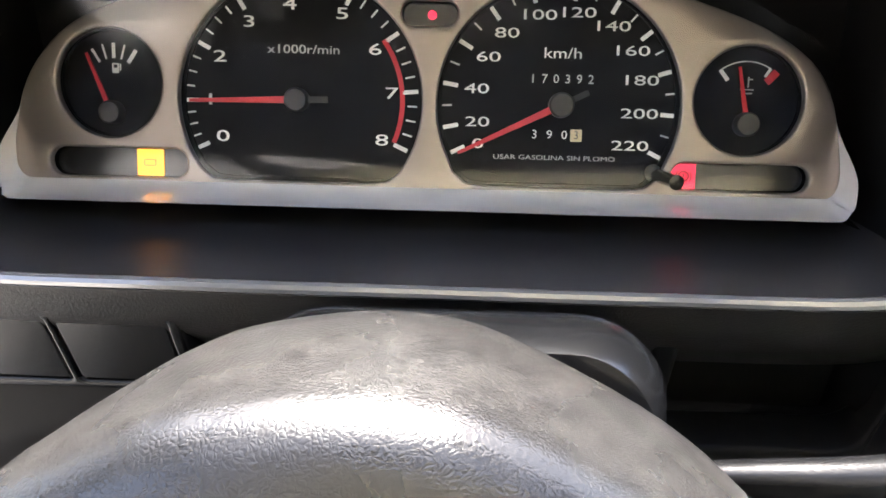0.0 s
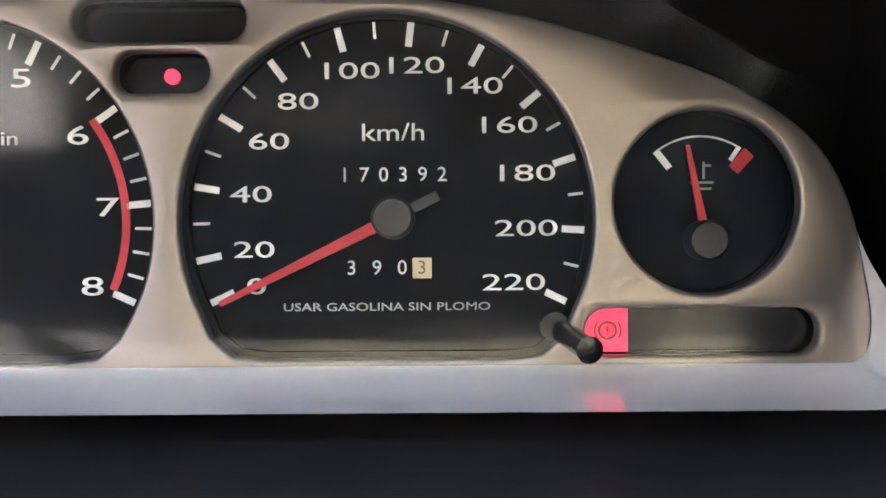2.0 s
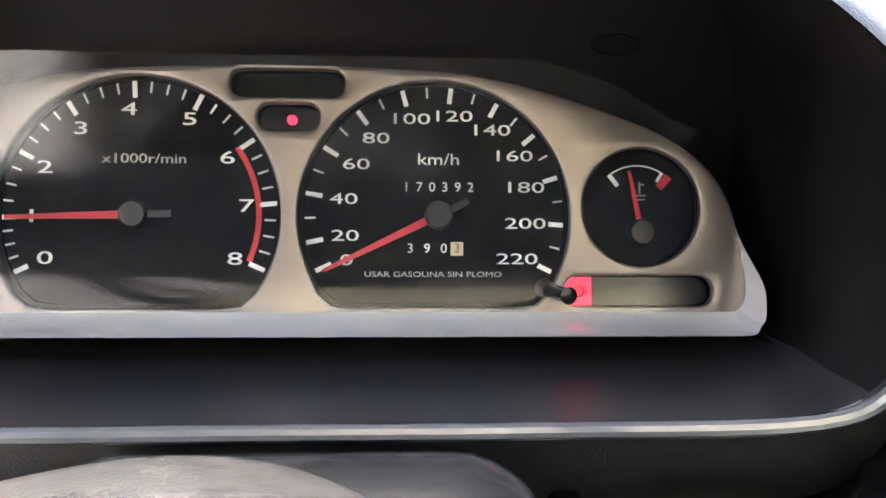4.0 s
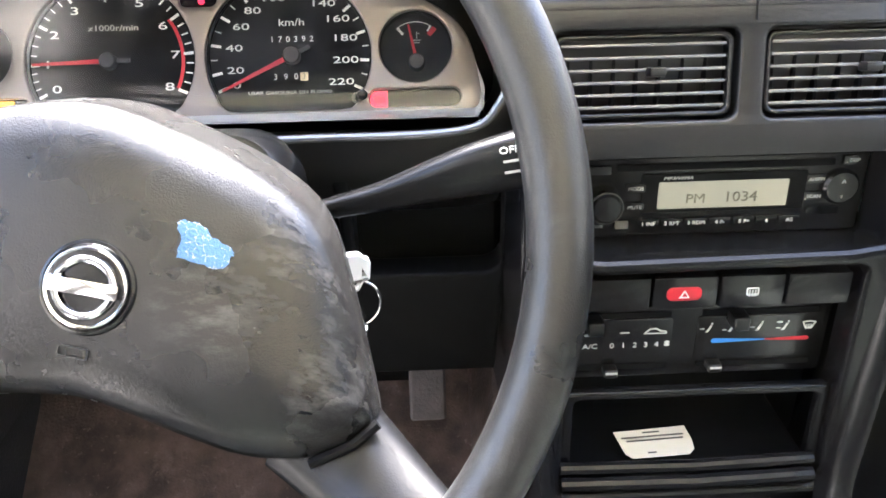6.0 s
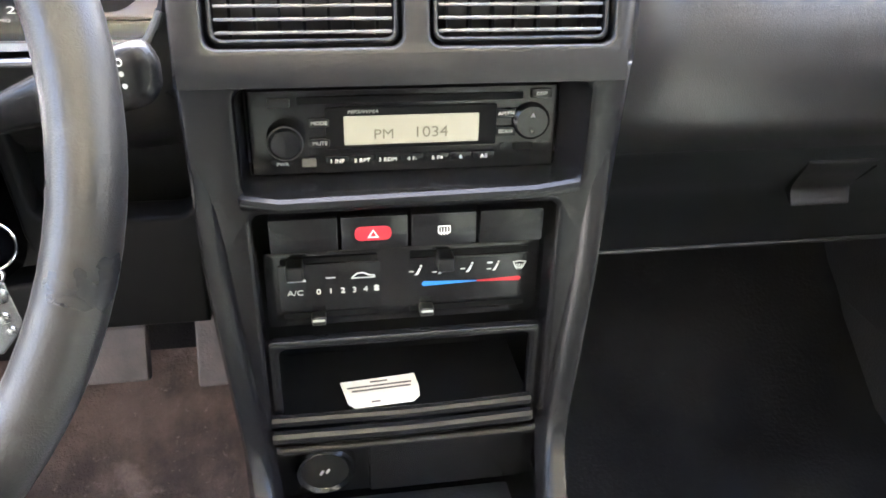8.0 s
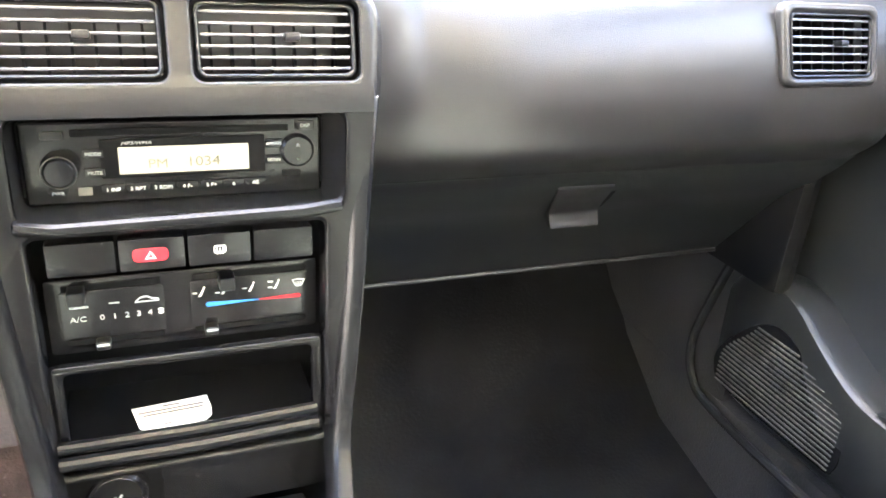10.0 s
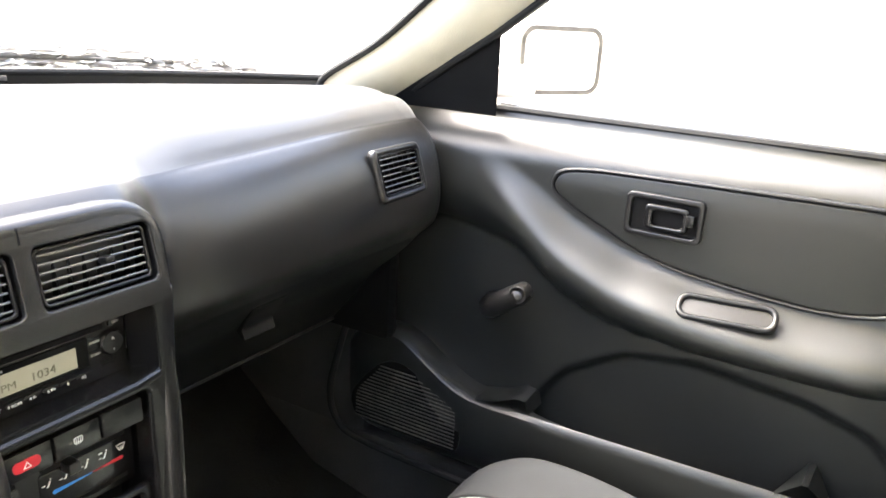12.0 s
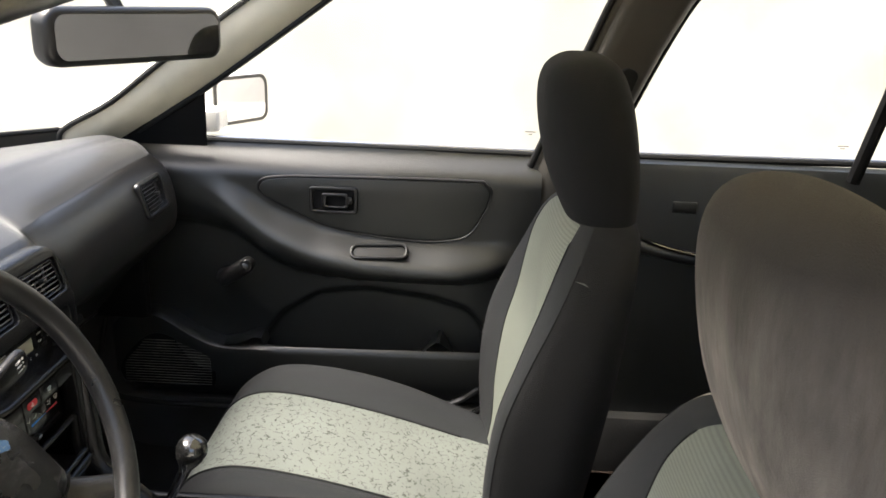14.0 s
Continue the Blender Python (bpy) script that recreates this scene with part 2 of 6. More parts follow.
def leather(name, color, scuff, amount, relief, rough, rubbed=None, dusty=None):
    """Grained leather: wrinkled cells as relief, with pale rubbed patches and scratches."""
    m = mat(name, color, rough, vary=0.22, scale=26, bump=0.05, bump_scale=900, spec=0.48)
    nt = m.node_tree
    p = nt.nodes["Principled BSDF"]
    src = p.inputs["Base Color"].links[0].from_socket
    old = p.inputs["Normal"].links[0].from_socket
    tc = nt.nodes.new("ShaderNodeTexCoord")
    warp = nt.nodes.new("ShaderNodeTexNoise")
    warp.inputs["Scale"].default_value, warp.inputs["Detail"].default_value = 140, 2
    nt.links.new(tc.outputs["Object"], warp.inputs["Vector"])
    off = nt.nodes.new("ShaderNodeVectorMath")
    off.operation = "MULTIPLY_ADD"
    off.inputs[1].default_value = (0.006, 0.006, 0.006)
    nt.links.new(warp.outputs[1], off.inputs[0])
    nt.links.new(tc.outputs["Object"], off.inputs[2])
    cells = nt.nodes.new("ShaderNodeTexVoronoi")
    cells.feature = "DISTANCE_TO_EDGE"
    cells.inputs["Scale"].default_value = 720
    nt.links.new(off.outputs[0], cells.inputs["Vector"])
    flatten = nt.nodes.new("ShaderNodeMapRange")
    flatten.inputs[1].default_value, flatten.inputs[2].default_value = 0.0, 0.28
    nt.links.new(cells.outputs["Distance"], flatten.inputs[0])
    b = nt.nodes.new("ShaderNodeBump")
    b.inputs["Strength"].default_value, b.inputs["Distance"].default_value = relief, 0.0005
    nt.links.new(flatten.outputs[0], b.inputs["Height"])
    nt.links.new(old, b.inputs["Normal"])
    nt.links.new(b.outputs[0], p.inputs["Normal"])
    # rubbed patches: a broad mask times fine streaks
    broad = nt.nodes.new("ShaderNodeTexNoise")
    broad.inputs["Scale"].default_value, broad.inputs["Detail"].default_value = 17, 3
    nt.links.new(tc.outputs["Object"], broad.inputs["Vector"])
    stretch = nt.nodes.new("ShaderNodeMapping")
    stretch.inputs["Rotation"].default_value = (0.4, 0.7, 0.5)
    stretch.inputs["Scale"].default_value = (60, 260, 120)
    nt.links.new(tc.outputs["Object"], stretch.inputs["Vector"])
    streak = nt.nodes.new("ShaderNodeTexNoise")
    streak.inputs["Scale"].default_value, streak.inputs["Detail"].default_value, streak.inputs["Roughness"].default_value = 1.0, 5, 0.7
    nt.links.new(stretch.outputs[0], streak.inputs["Vector"])
    one = nt.nodes.new("ShaderNodeMapRange")
    one.inputs[1].default_value, one.inputs[2].default_value = 0.52, 0.68
    nt.links.new(broad.outputs[0], one.inputs[0])
    if rubbed:
        # the most used side carries more of the wear
        sep = nt.nodes.new("ShaderNodeSeparateXYZ")
        nt.links.new(tc.outputs["Object"], sep.inputs[0])
        side = nt.nodes.new("ShaderNodeMapRange")
        side.inputs[1].default_value, side.inputs[2].default_value = rubbed
        side.inputs[3].default_value, side.inputs[4].default_value = -0.06, 0.12
        nt.links.new(sep.outputs[0], side.inputs[0])
        add = nt.nodes.new("ShaderNodeMath")
        nt.links.new(broad.outputs[0], add.inputs[0])
        nt.links.new(side.outputs[0], add.inputs[1])
        nt.links.new(add.outputs[0], one.inputs[0])
    two = nt.nodes.new("ShaderNodeMapRange")
    two.inputs[1].default_value, two.inputs[2].default_value, two.inputs[4].default_value = 0.45, 0.72, amount
    nt.links.new(streak.outputs[0], two.inputs[0])
    both = nt.nodes.new("ShaderNodeMath")
    both.operation = "MULTIPLY"
    nt.links.new(one.outputs[0], both.inputs[0])
    nt.links.new(two.outputs[0], both.inputs[1])
    mix = nt.nodes.new("ShaderNodeMix")
    mix.data_type = "RGBA"
    nt.links.new(both.outputs[0], mix.inputs[0])
    nt.links.new(src, mix.inputs[6])
    mix.inputs[7].default_value = (*scuff, 1)
    nt.links.new(mix.outputs[2], p.inputs["Base Color"])
    if dusty:
        # dust caught on the outer flank, in fine upright streaks
        at, axis, lo, hi, tint = dusty
        rel = nt.nodes.new("ShaderNodeVectorMath")
        rel.operation = "SUBTRACT"
        rel.inputs[1].default_value = at
        nt.links.new(tc.outputs["Object"], rel.inputs[0])
        dot = nt.nodes.new("ShaderNodeVectorMath")
        dot.operation = "DOT_PRODUCT"
        dot.inputs[1].default_value = axis
        nt.links.new(rel.outputs[0], dot.inputs[0])
        grit = nt.nodes.new("ShaderNodeTexNoise")
        grit.inputs["Scale"].default_value, grit.inputs["Detail"].default_value, grit.inputs["Roughness"].default_value = 130, 6, 0.7
        nt.links.new(tc.outputs["Object"], grit.inputs["Vector"])
        mixed(nt, p, times(nt, ranged(nt, dot.outputs["Value"], lo, hi), ranged(nt, grit.outputs[0], 0.30, 0.62, 0.15, 0.95)), tint)
    return m


CARPET = stained("brown dusty carpet", (0.112, 0.080, 0.064), (0.044, 0.032, 0.026), (0.23, 0.175, 0.145), 0.11)
GRILLE = stained("dust-caked black speaker grille", (0.060, 0.058, 0.052), (0.020, 0.020, 0.019), (0.16, 0.15, 0.13), 0.05)
STICKER = woven("torn blue and white sticker", (0.085, 0.170, 0.310), (0.27, 0.30, 0.33), 0.0022)
PADLEATHER = leather("worn black leather grain", (0.0078, 0.0076, 0.0079), (0.095, 0.092, 0.091), 0.7, 0.14, 0.27, (0.025, 0.09), ((0.0115, 0.0945, 0.966), (0.0, -math.cos(radians(28.6)), math.sin(radians(28.6))), -0.013, -0.027, (0.030, 0.0285, 0.0265)))
LEATHER = leather("worn dark grey leather grain", (0.013, 0.0128, 0.0128), (0.09, 0.085, 0.082), 0.4, 0.10, 0.31)
DUSTLITCLOTH = streaked("dusty worn charcoal cloth, paled where lit", (0.038, 0.034, 0.030), (0.37, 0.330, 0.285))
CLOTHRIB = ribbed("pale ribbed seat cloth", (0.122, 0.131, 0.110), (0.080, 0.087, 0.072), 0.0042)
CLOTHLIGHT = woven("pale grey patterned seat cloth", (0.116, 0.125, 0.112), (0.046, 0.047, 0.041), 0.0088)
WALLMAT = mat("pale limewashed wall", (0.56, 0.545, 0.46), 0.9, vary=0.16, scale=1.6, bump=0.3, bump_scale=40)
GREYWALL = mat("grey plastered wall", (0.22, 0.21, 0.20), 0.9, vary=0.12, scale=2, bump=0.3, bump_scale=40)
GROUND = mat("pale concrete ground", (0.30, 0.285, 0.26), 0.9, vary=0.2, scale=3, bump=0.4, bump_scale=60)
PAINT = mat("white car paint", (0.75, 0.75, 0.74), 0.2, coat=0.6, vary=0.03)
GLASS = glass_mat("window glass")
COVER = glass_mat("dusty clear plastic", (1, 1, 1), 0.13)
TINTED = glass_mat("dark tinted glass", (0.16, 0.165, 0.165))
MIRROR = mat("mirror glass", (0.8, 0.82, 0.84), 0.03, metal=1.0, vary=0.02)


# ---- building helpers ----
def finish(me, angle=35):
    me.shade_smooth()
    me.set_sharp_from_angle(angle=radians(angle))
    return me


def mesh_of(bm, name, angle=35):
    if isinstance(bm, bpy.types.Mesh):
        return finish(bm, angle)
    me = bpy.data.meshes.new(name)
    bmesh.ops.recalc_face_normals(bm, faces=bm.faces)
    bm.to_mesh(me)
    bm.free()
    return finish(me, angle)


def part(name, bm, material, parent=None, label="", angle=35):
    ob = new(name, mesh_of(bm, name, angle))
    ob.data.materials.clear()
    ob.data.materials.append(material)
    if parent is not None:
        ob.parent = parent
        ob.matrix_parent_inverse = parent_world(parent).inverted()
    if label:
        ob["label"] = label
    return ob


def parent_world(ob):
    m = ob.matrix_basis.copy()
    if ob.parent is not None:
        m = parent_world(ob.parent) @ ob.matrix_parent_inverse @ m
    return m


def thing(name, at, label, category, group="", kind=""):
    ob = new(name)
    ob.location = at
    ob.empty_display_size = 0.02
    return tagged(ob, label, category, group, kind)


def piece(name, bm, material, label, category, kind="", group=""):
    return tagged(part(name, bm, material), label, category, group, kind)


def box(c, s, bevel=0.0, seg=2, m=None):
    bm = bmesh.new()
    bmesh.ops.create_cube(bm, size=1)
    bmesh.ops.transform(bm, matrix=Matrix.Translation(c) @ Matrix.Diagonal((*s, 1)), verts=bm.verts)
    if bevel:
        bmesh.ops.bevel(bm, geom=bm.edges[:], offset=bevel, segments=seg, profile=0.6, affect="EDGES")
    if m is not None:
        bmesh.ops.transform(bm, matrix=m, verts=bm.verts)
    return bm


def loft(rings, close=True, cap=True, m=None):
    """Rings of equal length joined into a skin."""
    bm = bmesh.new()
    rows = [[bm.verts.new(p) for p in r] for r in rings]
    n = len(rows[0])
    for a, b in zip(rows, rows[1:]):
        for i in range(n if close else n - 1):
            j = (i + 1) % n
            bm.faces.new((a[i], a[j], b[j], b[i]))
    if cap and close:
        bm.faces.new(rows[0][::-1])
        bm.faces.new(rows[-1])
    if m is not None:
        bmesh.ops.transform(bm, matrix=m, verts=bm.verts)
    return bm


def tube(points, radius, seg=12, cap=True, m=None, flat=1.0):
    """A pipe along points; radius is a number or a function of 0..1."""
    pts = [Vector(p) for p in points]
    rings, side = [], None
    for i, p in enumerate(pts):
        d = (pts[min(i + 1, len(pts) - 1)] - pts[max(i - 1, 0)]).normalized()
        if side is None:
            side = d.orthogonal().normalized()
        side = (side - d * side.dot(d)).normalized()
        up = d.cross(side)
        r = radius(i / (len(pts) - 1)) if callable(radius) else radius
        rings.append([p + side * (r * math.cos(k * math.tau / seg)) + up * (r * flat * math.sin(k * math.tau / seg)) for k in range(seg)])
    return loft(rings, True, cap, m)


def ring_tube(R, r, m=None, seg=72, sub=16, flat=1.0):
    bm = bmesh.new()
    rows = []
    for i in range(seg):
        a = i * math.tau / seg
        row = []
        for k in range(sub):
            b = k * math.tau / sub
            rr = R + r * math.cos(b)
            row.append(bm.verts.new((rr * math.cos(a), rr * math.sin(a), r * flat * math.sin(b))))
        rows.append(row)
    for i in range(seg):
        for k in range(sub):
            bm.faces.new((rows[i][k], rows[(i + 1) % seg][k], rows[(i + 1) % seg][(k + 1) % sub], rows[i][(k + 1) % sub]))
    if m is not None:
        bmesh.ops.transform(bm, matrix=m, verts=bm.verts)
    return bm


def lathe(profile, seg=32, m=None):
    """Profile of (radius, height) turned about z."""
    rings = [[(r * math.cos(k * math.tau / seg), r * math.sin(k * math.tau / seg), h) for k in range(seg)] for r, h in profile]
    return loft(rings, True, True, m)


def spline(points, n=6, closed=False):
    """Catmull-Rom through points."""
    P = [Vector(p) for p in points]
    out = []
    N = len(P)
    for i in range(N if closed else N - 1):
        if closed:
            a, b, c, d = P[i - 1], P[i], P[(i + 1) % N], P[(i + 2) % N]
        else:
            a, b, c, d = P[max(i - 1, 0)], P[i], P[i + 1], P[min(i + 2, N - 1)]
        for k in range(n):
            t = k / n
            out.append(0.5 * ((2 * b) + (c - a) * t + (2 * a - 5 * b + 4 * c - d) * t * t + (3 * b - a - 3 * c + d) * t ** 3))
    if not closed:
        out.append(P[-1])
    return out


def rrect(w, h, r, x=0.0, y=0.0, n=6):
    """A rounded rectangle outline."""
    out = []
    for cx, cy, a0 in ((w / 2 - r, h / 2 - r, 0), (-w / 2 + r, h / 2 - r, 90), (-w / 2 + r, -h / 2 + r, 180), (w / 2 - r, -h / 2 + r, 270)):
        for k in range(n + 1):
            a = radians(a0 + 90 * k / n)
            out.append((x + cx + r * math.cos(a), y + cy + r * math.sin(a)))
    return out


def circle(r, x=0.0, y=0.0, n=48, a0=0.0, a1=360.0):
    full = abs(a1 - a0) >= 360
    k = n if full else n + 1
    return [(x + r * math.cos(radians(a0 + (a1 - a0) * i / n)), y + r * math.sin(radians(a0 + (a1 - a0) * i / n))) for i in range(k)]


def plate(outlines, thick, bevel=0.0, m=None, seg=2):
    """A flat plate with holes: its back lies on z = 0 and its front on z = thick."""
    cu = bpy.data.curves.new("outline", "CURVE")
    cu.dimensions, cu.fill_mode = "2D", "BOTH"
    for o in outlines:
        s = cu.splines.new("POLY")
        s.points.add(len(o) - 1)
        for q, p in zip(s.points, o):
            q.co = (p[0], p[1], 0, 1)
        s.use_cyclic_u = True
    cu.extrude, cu.bevel_depth, cu.bevel_resolution = max(0.0, thick / 2 - bevel), bevel, seg
    cu.offset = -bevel
    return from_curve(cu, Matrix.Translation((0, 0, thick / 2)), m)


def from_curve(cu, inner, m):
    tmp = bpy.data.objects.new("tmp", cu)
    me = bpy.data.meshes.new_from_object(tmp)
    bpy.data.objects.remove(tmp)
    bpy.data.curves.remove(cu)
    me.transform(inner if m is None else m @ inner)
    bm = bmesh.new()
    bm.from_mesh(me)
    bmesh.ops.remove_doubles(bm, verts=bm.verts, dist=2e-6)
    bm.to_mesh(me)
    bm.free()
    return me


def text(body, size, m, x=0.0, y=0.0, stretch=1.0, thick=0.0002, align="CENTER", slant=0.0):
    cu = bpy.data.curves.new("letters", "FONT")
    cu.body, cu.size, cu.align_x, cu.align_y, cu.extrude, cu.shear = body, size, align, "CENTER", thick, slant
    cu.resolution_u = 3
    return from_curve(cu, Matrix.Translation((x, y, thick)) @ Matrix.Diagonal((stretch, 1, 1, 1)), m)


def join(meshes):
    bm = bmesh.new()
    for me in meshes:
        if isinstance(me, bpy.types.Mesh):
            bm.from_mesh(me)
            bpy.data.meshes.remove(me)
        else:
            tmp = bpy.data.meshes.new("tmp")
            me.to_mesh(tmp)
            me.free()
            bm.from_mesh(tmp)
            bpy.data.meshes.remove(tmp)
    return bm


def frame_at(c, tilt):
    """A local frame: x to the car's right, y up a face that leans back by tilt degrees, z out of it towards the seats."""
    a = radians(tilt)
    m = Matrix(((1, 0, 0, c[0]), (0, math.sin(a), -math.cos(a), c[1]), (0, math.cos(a), math.sin(a), c[2]), (0, 0, 0, 1)))
    return m


def smooth(a, b, x):
    t = min(1.0, max(0.0, (x - a) / (b - a)))
    return t * t * (3 - 2 * t)


XC = 0.31  # the car's centre line; x = 0.01 is the steering column


# ---- setting: ground, walls and the car's shell ----
def build_setting():
    piece("ground", box((0.3, 0, 0.06), (80, 80, 0.08)), GROUND, "pale concrete yard under the parked car", "ground", "structure")
    # unseen walls: south tall and grey to block sky light, west pale to fill
    for n, c, s in (("wall_east", (5.2, 0, 1.6), (0.2, 18.4, 3.0)), ("wall_north", (-2.2, 9.0, 1.6), (14.6, 0.2, 3.0)),
                    ("wall_south", (-2.2, -7.0, 4.6), (14.6, 0.2, 9.0)), ("wall_west", (-9.6, 1.0, 1.6), (0.2, 16.2, 3.0))):
        piece(n, box(c, s), GREYWALL if n == "wall_south" else WALLMAT, "unseen tall grey wall blocking sky light from behind" if n == "wall_south" else "pale limewashed yard wall in bright daylight", "wall", "structure")
    # floor pan with the tunnel
    prof = [(-0.40, 0.36), (-0.36, 0.345), (0.14, 0.345), (0.19, 0.37), (0.215, 0.47), (0.24, 0.49), (0.38, 0.49), (0.405, 0.47), (0.43, 0.37), (0.48, 0.345), (0.98, 0.345), (1.02, 0.36)]
    rows = []
    for y, dz in ((-1.7, 0.0), (-0.4, 0.0), (0.38, 0.0), (0.52, 0.03), (0.70, 0.16), (0.86, 0.34), (0.90, 0.42), (0.905, 0.46)):
        rows.append([(x, y, z + dz) for x, z in prof])
    bm = loft(rows, close=False)
    bmesh.ops.solidify(bm, geom=bm.faces[:], thickness=0.01)
    piece("floor", bm, CARPET, "dusty brown carpet over the car floor", "floor", "structure")
    rows = [[(x, y, z + (0.012 if 0.46 < x < 0.99 else 0.006)) for x in (0.445, 0.455, 0.48, 0.6, 0.75, 0.9, 0.99, 1.00)] for y, z in ((-0.02, 0.345), (0.38, 0.347), (0.52, 0.378), (0.70, 0.508), (0.84, 0.672), (0.875, 0.82))]
    bm = loft(rows, close=False)
    bmesh.ops.solidify(bm, geom=bm.faces[:], thickness=0.006)
    piece("floor_mat", bm, DARKCARPET, "black rubber mat in the passenger footwell", "floor mat")
    # dark sheet over the toe board stands in for the shade under the dash
    rows = [[(x, y, z + 0.008) for x in (-0.35, -0.2, -0.05, 0.08, 0.135)] for y, z in ((0.648, 0.468), (0.66, 0.4765), (0.70, 0.505), (0.78, 0.595), (0.86, 0.685), (0.885, 0.73))]
    bm = loft(rows, close=False)
    bmesh.ops.solidify(bm, geom=bm.faces[:], thickness=0.005)
    piece("toe_board_shade", bm, TOESHADE, "dark sheet standing in for shade on the driver toe board", "floor felt", "structure")
    # roof and headliner
    rows = []
    for y, drop in ((-0.04, 0.06), (-0.16, 0.02), (-0.4, 0.0), (-0.9, 0.0), (-1.35, 0.05)):
        rows.append([(XC + u, y, 1.52 - drop - 0.075 * abs(u / 0.60) ** 3.0) for u in [k * 0.06 - 0.60 for k in range(21)]])
    bm = loft(rows, close=False)
    bmesh.ops.solidify(bm, geom=bm.faces[:], thickness=-0.03)
    piece("ceiling", bm, CREAM, "cream cloth headliner under the roof", "headliner", "structure")
    # side sills, bulkhead behind, firewall
    piece("wall_firewall", box((XC, 0.93, 0.66), (1.5, 0.03, 0.66)), MATT, "black firewall behind the dashboard", "firewall", "structure")
    piece("wall_rear", box((XC, -1.72, 0.68), (1.5, 0.03, 0.72)), CLOTHDARK, "dark panel closing the rear of the cabin", "panel", "structure")
    for side in (-1, 1):
        x = XC + side * 0.735
        n = "left" if side < 0 else "right"
        piece("sill_" + n, box((x, -0.35, 0.375), (0.12, 2.9, 0.22), 0.02), DUSTTRIM, "black plastic door sill", "sill", "structure")
        piece("trim_kick_" + n, box((XC + side * 0.7275, 0.68, 0.69), (0.095, 0.53, 0.60), 0.015), DUSTTRIM, "black kick panel beside the footwell", "trim", "structure")
        # windscreen pillar trim, cream, from the dash to the roof
        pin = spline([(0.655, 0.505, 1.050), (0.655, 0.492, 1.078), (0.645, 0.389, 1.135), (0.635, 0.282, 1.215), (0.615, 0.108, 1.335), (0.575, -0.05, 1.435)], 5)
        pout = spline([(0.725, 0.43, 1.030), (0.715, 0.385, 1.058), (0.695, 0.300, 1.112), (0.685, 0.214, 1.166), (0.645, 0.020, 1.300), (0.600, -0.15, 1.420)], 5)
        pillar_edge, rows = pin, []
        for a, b in zip(pin, pout):
            row = []
            for k in range(9):
                q = a.lerp(b, k / 8)
                lift = 0.016 * math.sin(math.pi * k / 8)
                row.append((XC + side * (q.x - lift), q.y - lift * 0.5, q.z))
            rows.append(row + [(XC + side * (b.x + 0.03), b.y + 0.02, b.z), (XC + side * (a.x + 0.05), a.y + 0.03, a.z)])
        piece("trim_pillar_" + n, loft(rows), CREAM, "cream plastic windscreen pillar trim", "pillar trim", "structure")
        edge = [(XC + side * (p.x - 0.002), p.y - 0.004, p.z) for p in pout]
        piece("trim_frame_" + n, tube(edge, 0.006, 8), RUBBER, "black rubber door frame seal", "seal", "structure")
        # centre post: a wide rounded trim between the doors, flaring into the roof
        rows = []
        for z, x, f, b in ((0.40, 0.715, -0.440, -0.575), (1.03, 0.715, -0.440, -0.575), (1.10, 0.698, -0.462, -0.600), (1.16, 0.682, -0.486, -0.622), (1.27, 0.652, -0.526, -0.662), (1.36, 0.628, -0.558, -0.702), (1.42, 0.608, -0.580, -0.748), (1.465, 0.590, -0.600, -0.840)):
            section = ((0.024, 0.0), (0.004, 0.0), (-0.004, 0.04), (-0.006, 0.10), (-0.014, 0.15), (-0.020, 0.22), (-0.022, 0.35), (-0.022, 0.75), (-0.018, 0.88), (-0.008, 0.97), (0.004, 1.0), (0.024, 1.0))
            rows.append([(XC + side * (x + o), f + (b - f) * k, z) for o, k in section])
        piece("trim_post_" + n, loft(rows), POST, "worn grey-brown plastic centre post trim", "pillar trim", "structure")
        edges = [[(XC + side * (x + 0.003), y, z) for z, x, y in e] for e in (((1.03, 0.715, -0.437), (1.16, 0.682, -0.483), (1.27, 0.652, -0.523), (1.36, 0.628, -0.555), (1.44, 0.600, -0.588)), ((1.03, 0.715, -0.578), (1.16, 0.682, -0.625), (1.27, 0.652, -0.665), (1.36, 0.628, -0.705), (1.42, 0.608, -0.752), (1.445, 0.600, -0.80)))]
        piece("trim_post_seal_" + n, join([tube(spline(edges[0], 4), 0.0075, 8), tube(spline(edges[1], 4), 0.004, 8)]), RUBBER, "black rubber door seals along the centre post", "seal", "structure")
        # roof rail
        pts = spline([(XC + side * 0.585, -0.10, 1.43), (XC + side * 0.60, -0.5, 1.462), (XC + side * 0.60, -1.0, 1.455), (XC + side * 0.60, -1.5, 1.36), (XC + side * 0.62, -1.8, 1.05)], 6)
        piece("trim_rail_" + n, tube(pts, 0.032, 12), MATT, "black roof rail with door seal", "trim", "structure")
    # rear side of the body, right: rear door panel and window divider
    t = thing("rear_door", (XC + 0.725, -1.1, 0.48), "dark grey rear door trim with armrest ledge and window", "door")
    part("trim_panel", box((XC + 0.728, -1.13, 0.76), (0.05, 1.16, 0.585), 0.02), DOORSKIN, t)
    part("armrest", tube(spline([(XC + 0.70, -0.62, 0.890), (XC + 0.675, -0.70, 0.876), (XC + 0.67, -0.80, 0.860), (XC + 0.66, -1.0, 0.848), (XC + 0.70, -1.3, 0.845)], 5), 0.014, 12), DOORSKIN, t)
    part("grip_strip", tube(spline([(XC + 0.682, -0.665, 0.899), (XC + 0.660, -0.72, 0.887), (XC + 0.655, -0.80, 0.873), (XC + 0.648, -0.95, 0.863)], 5), 0.0040, 8), KNOB, t, "thin silver strip on the armrest")
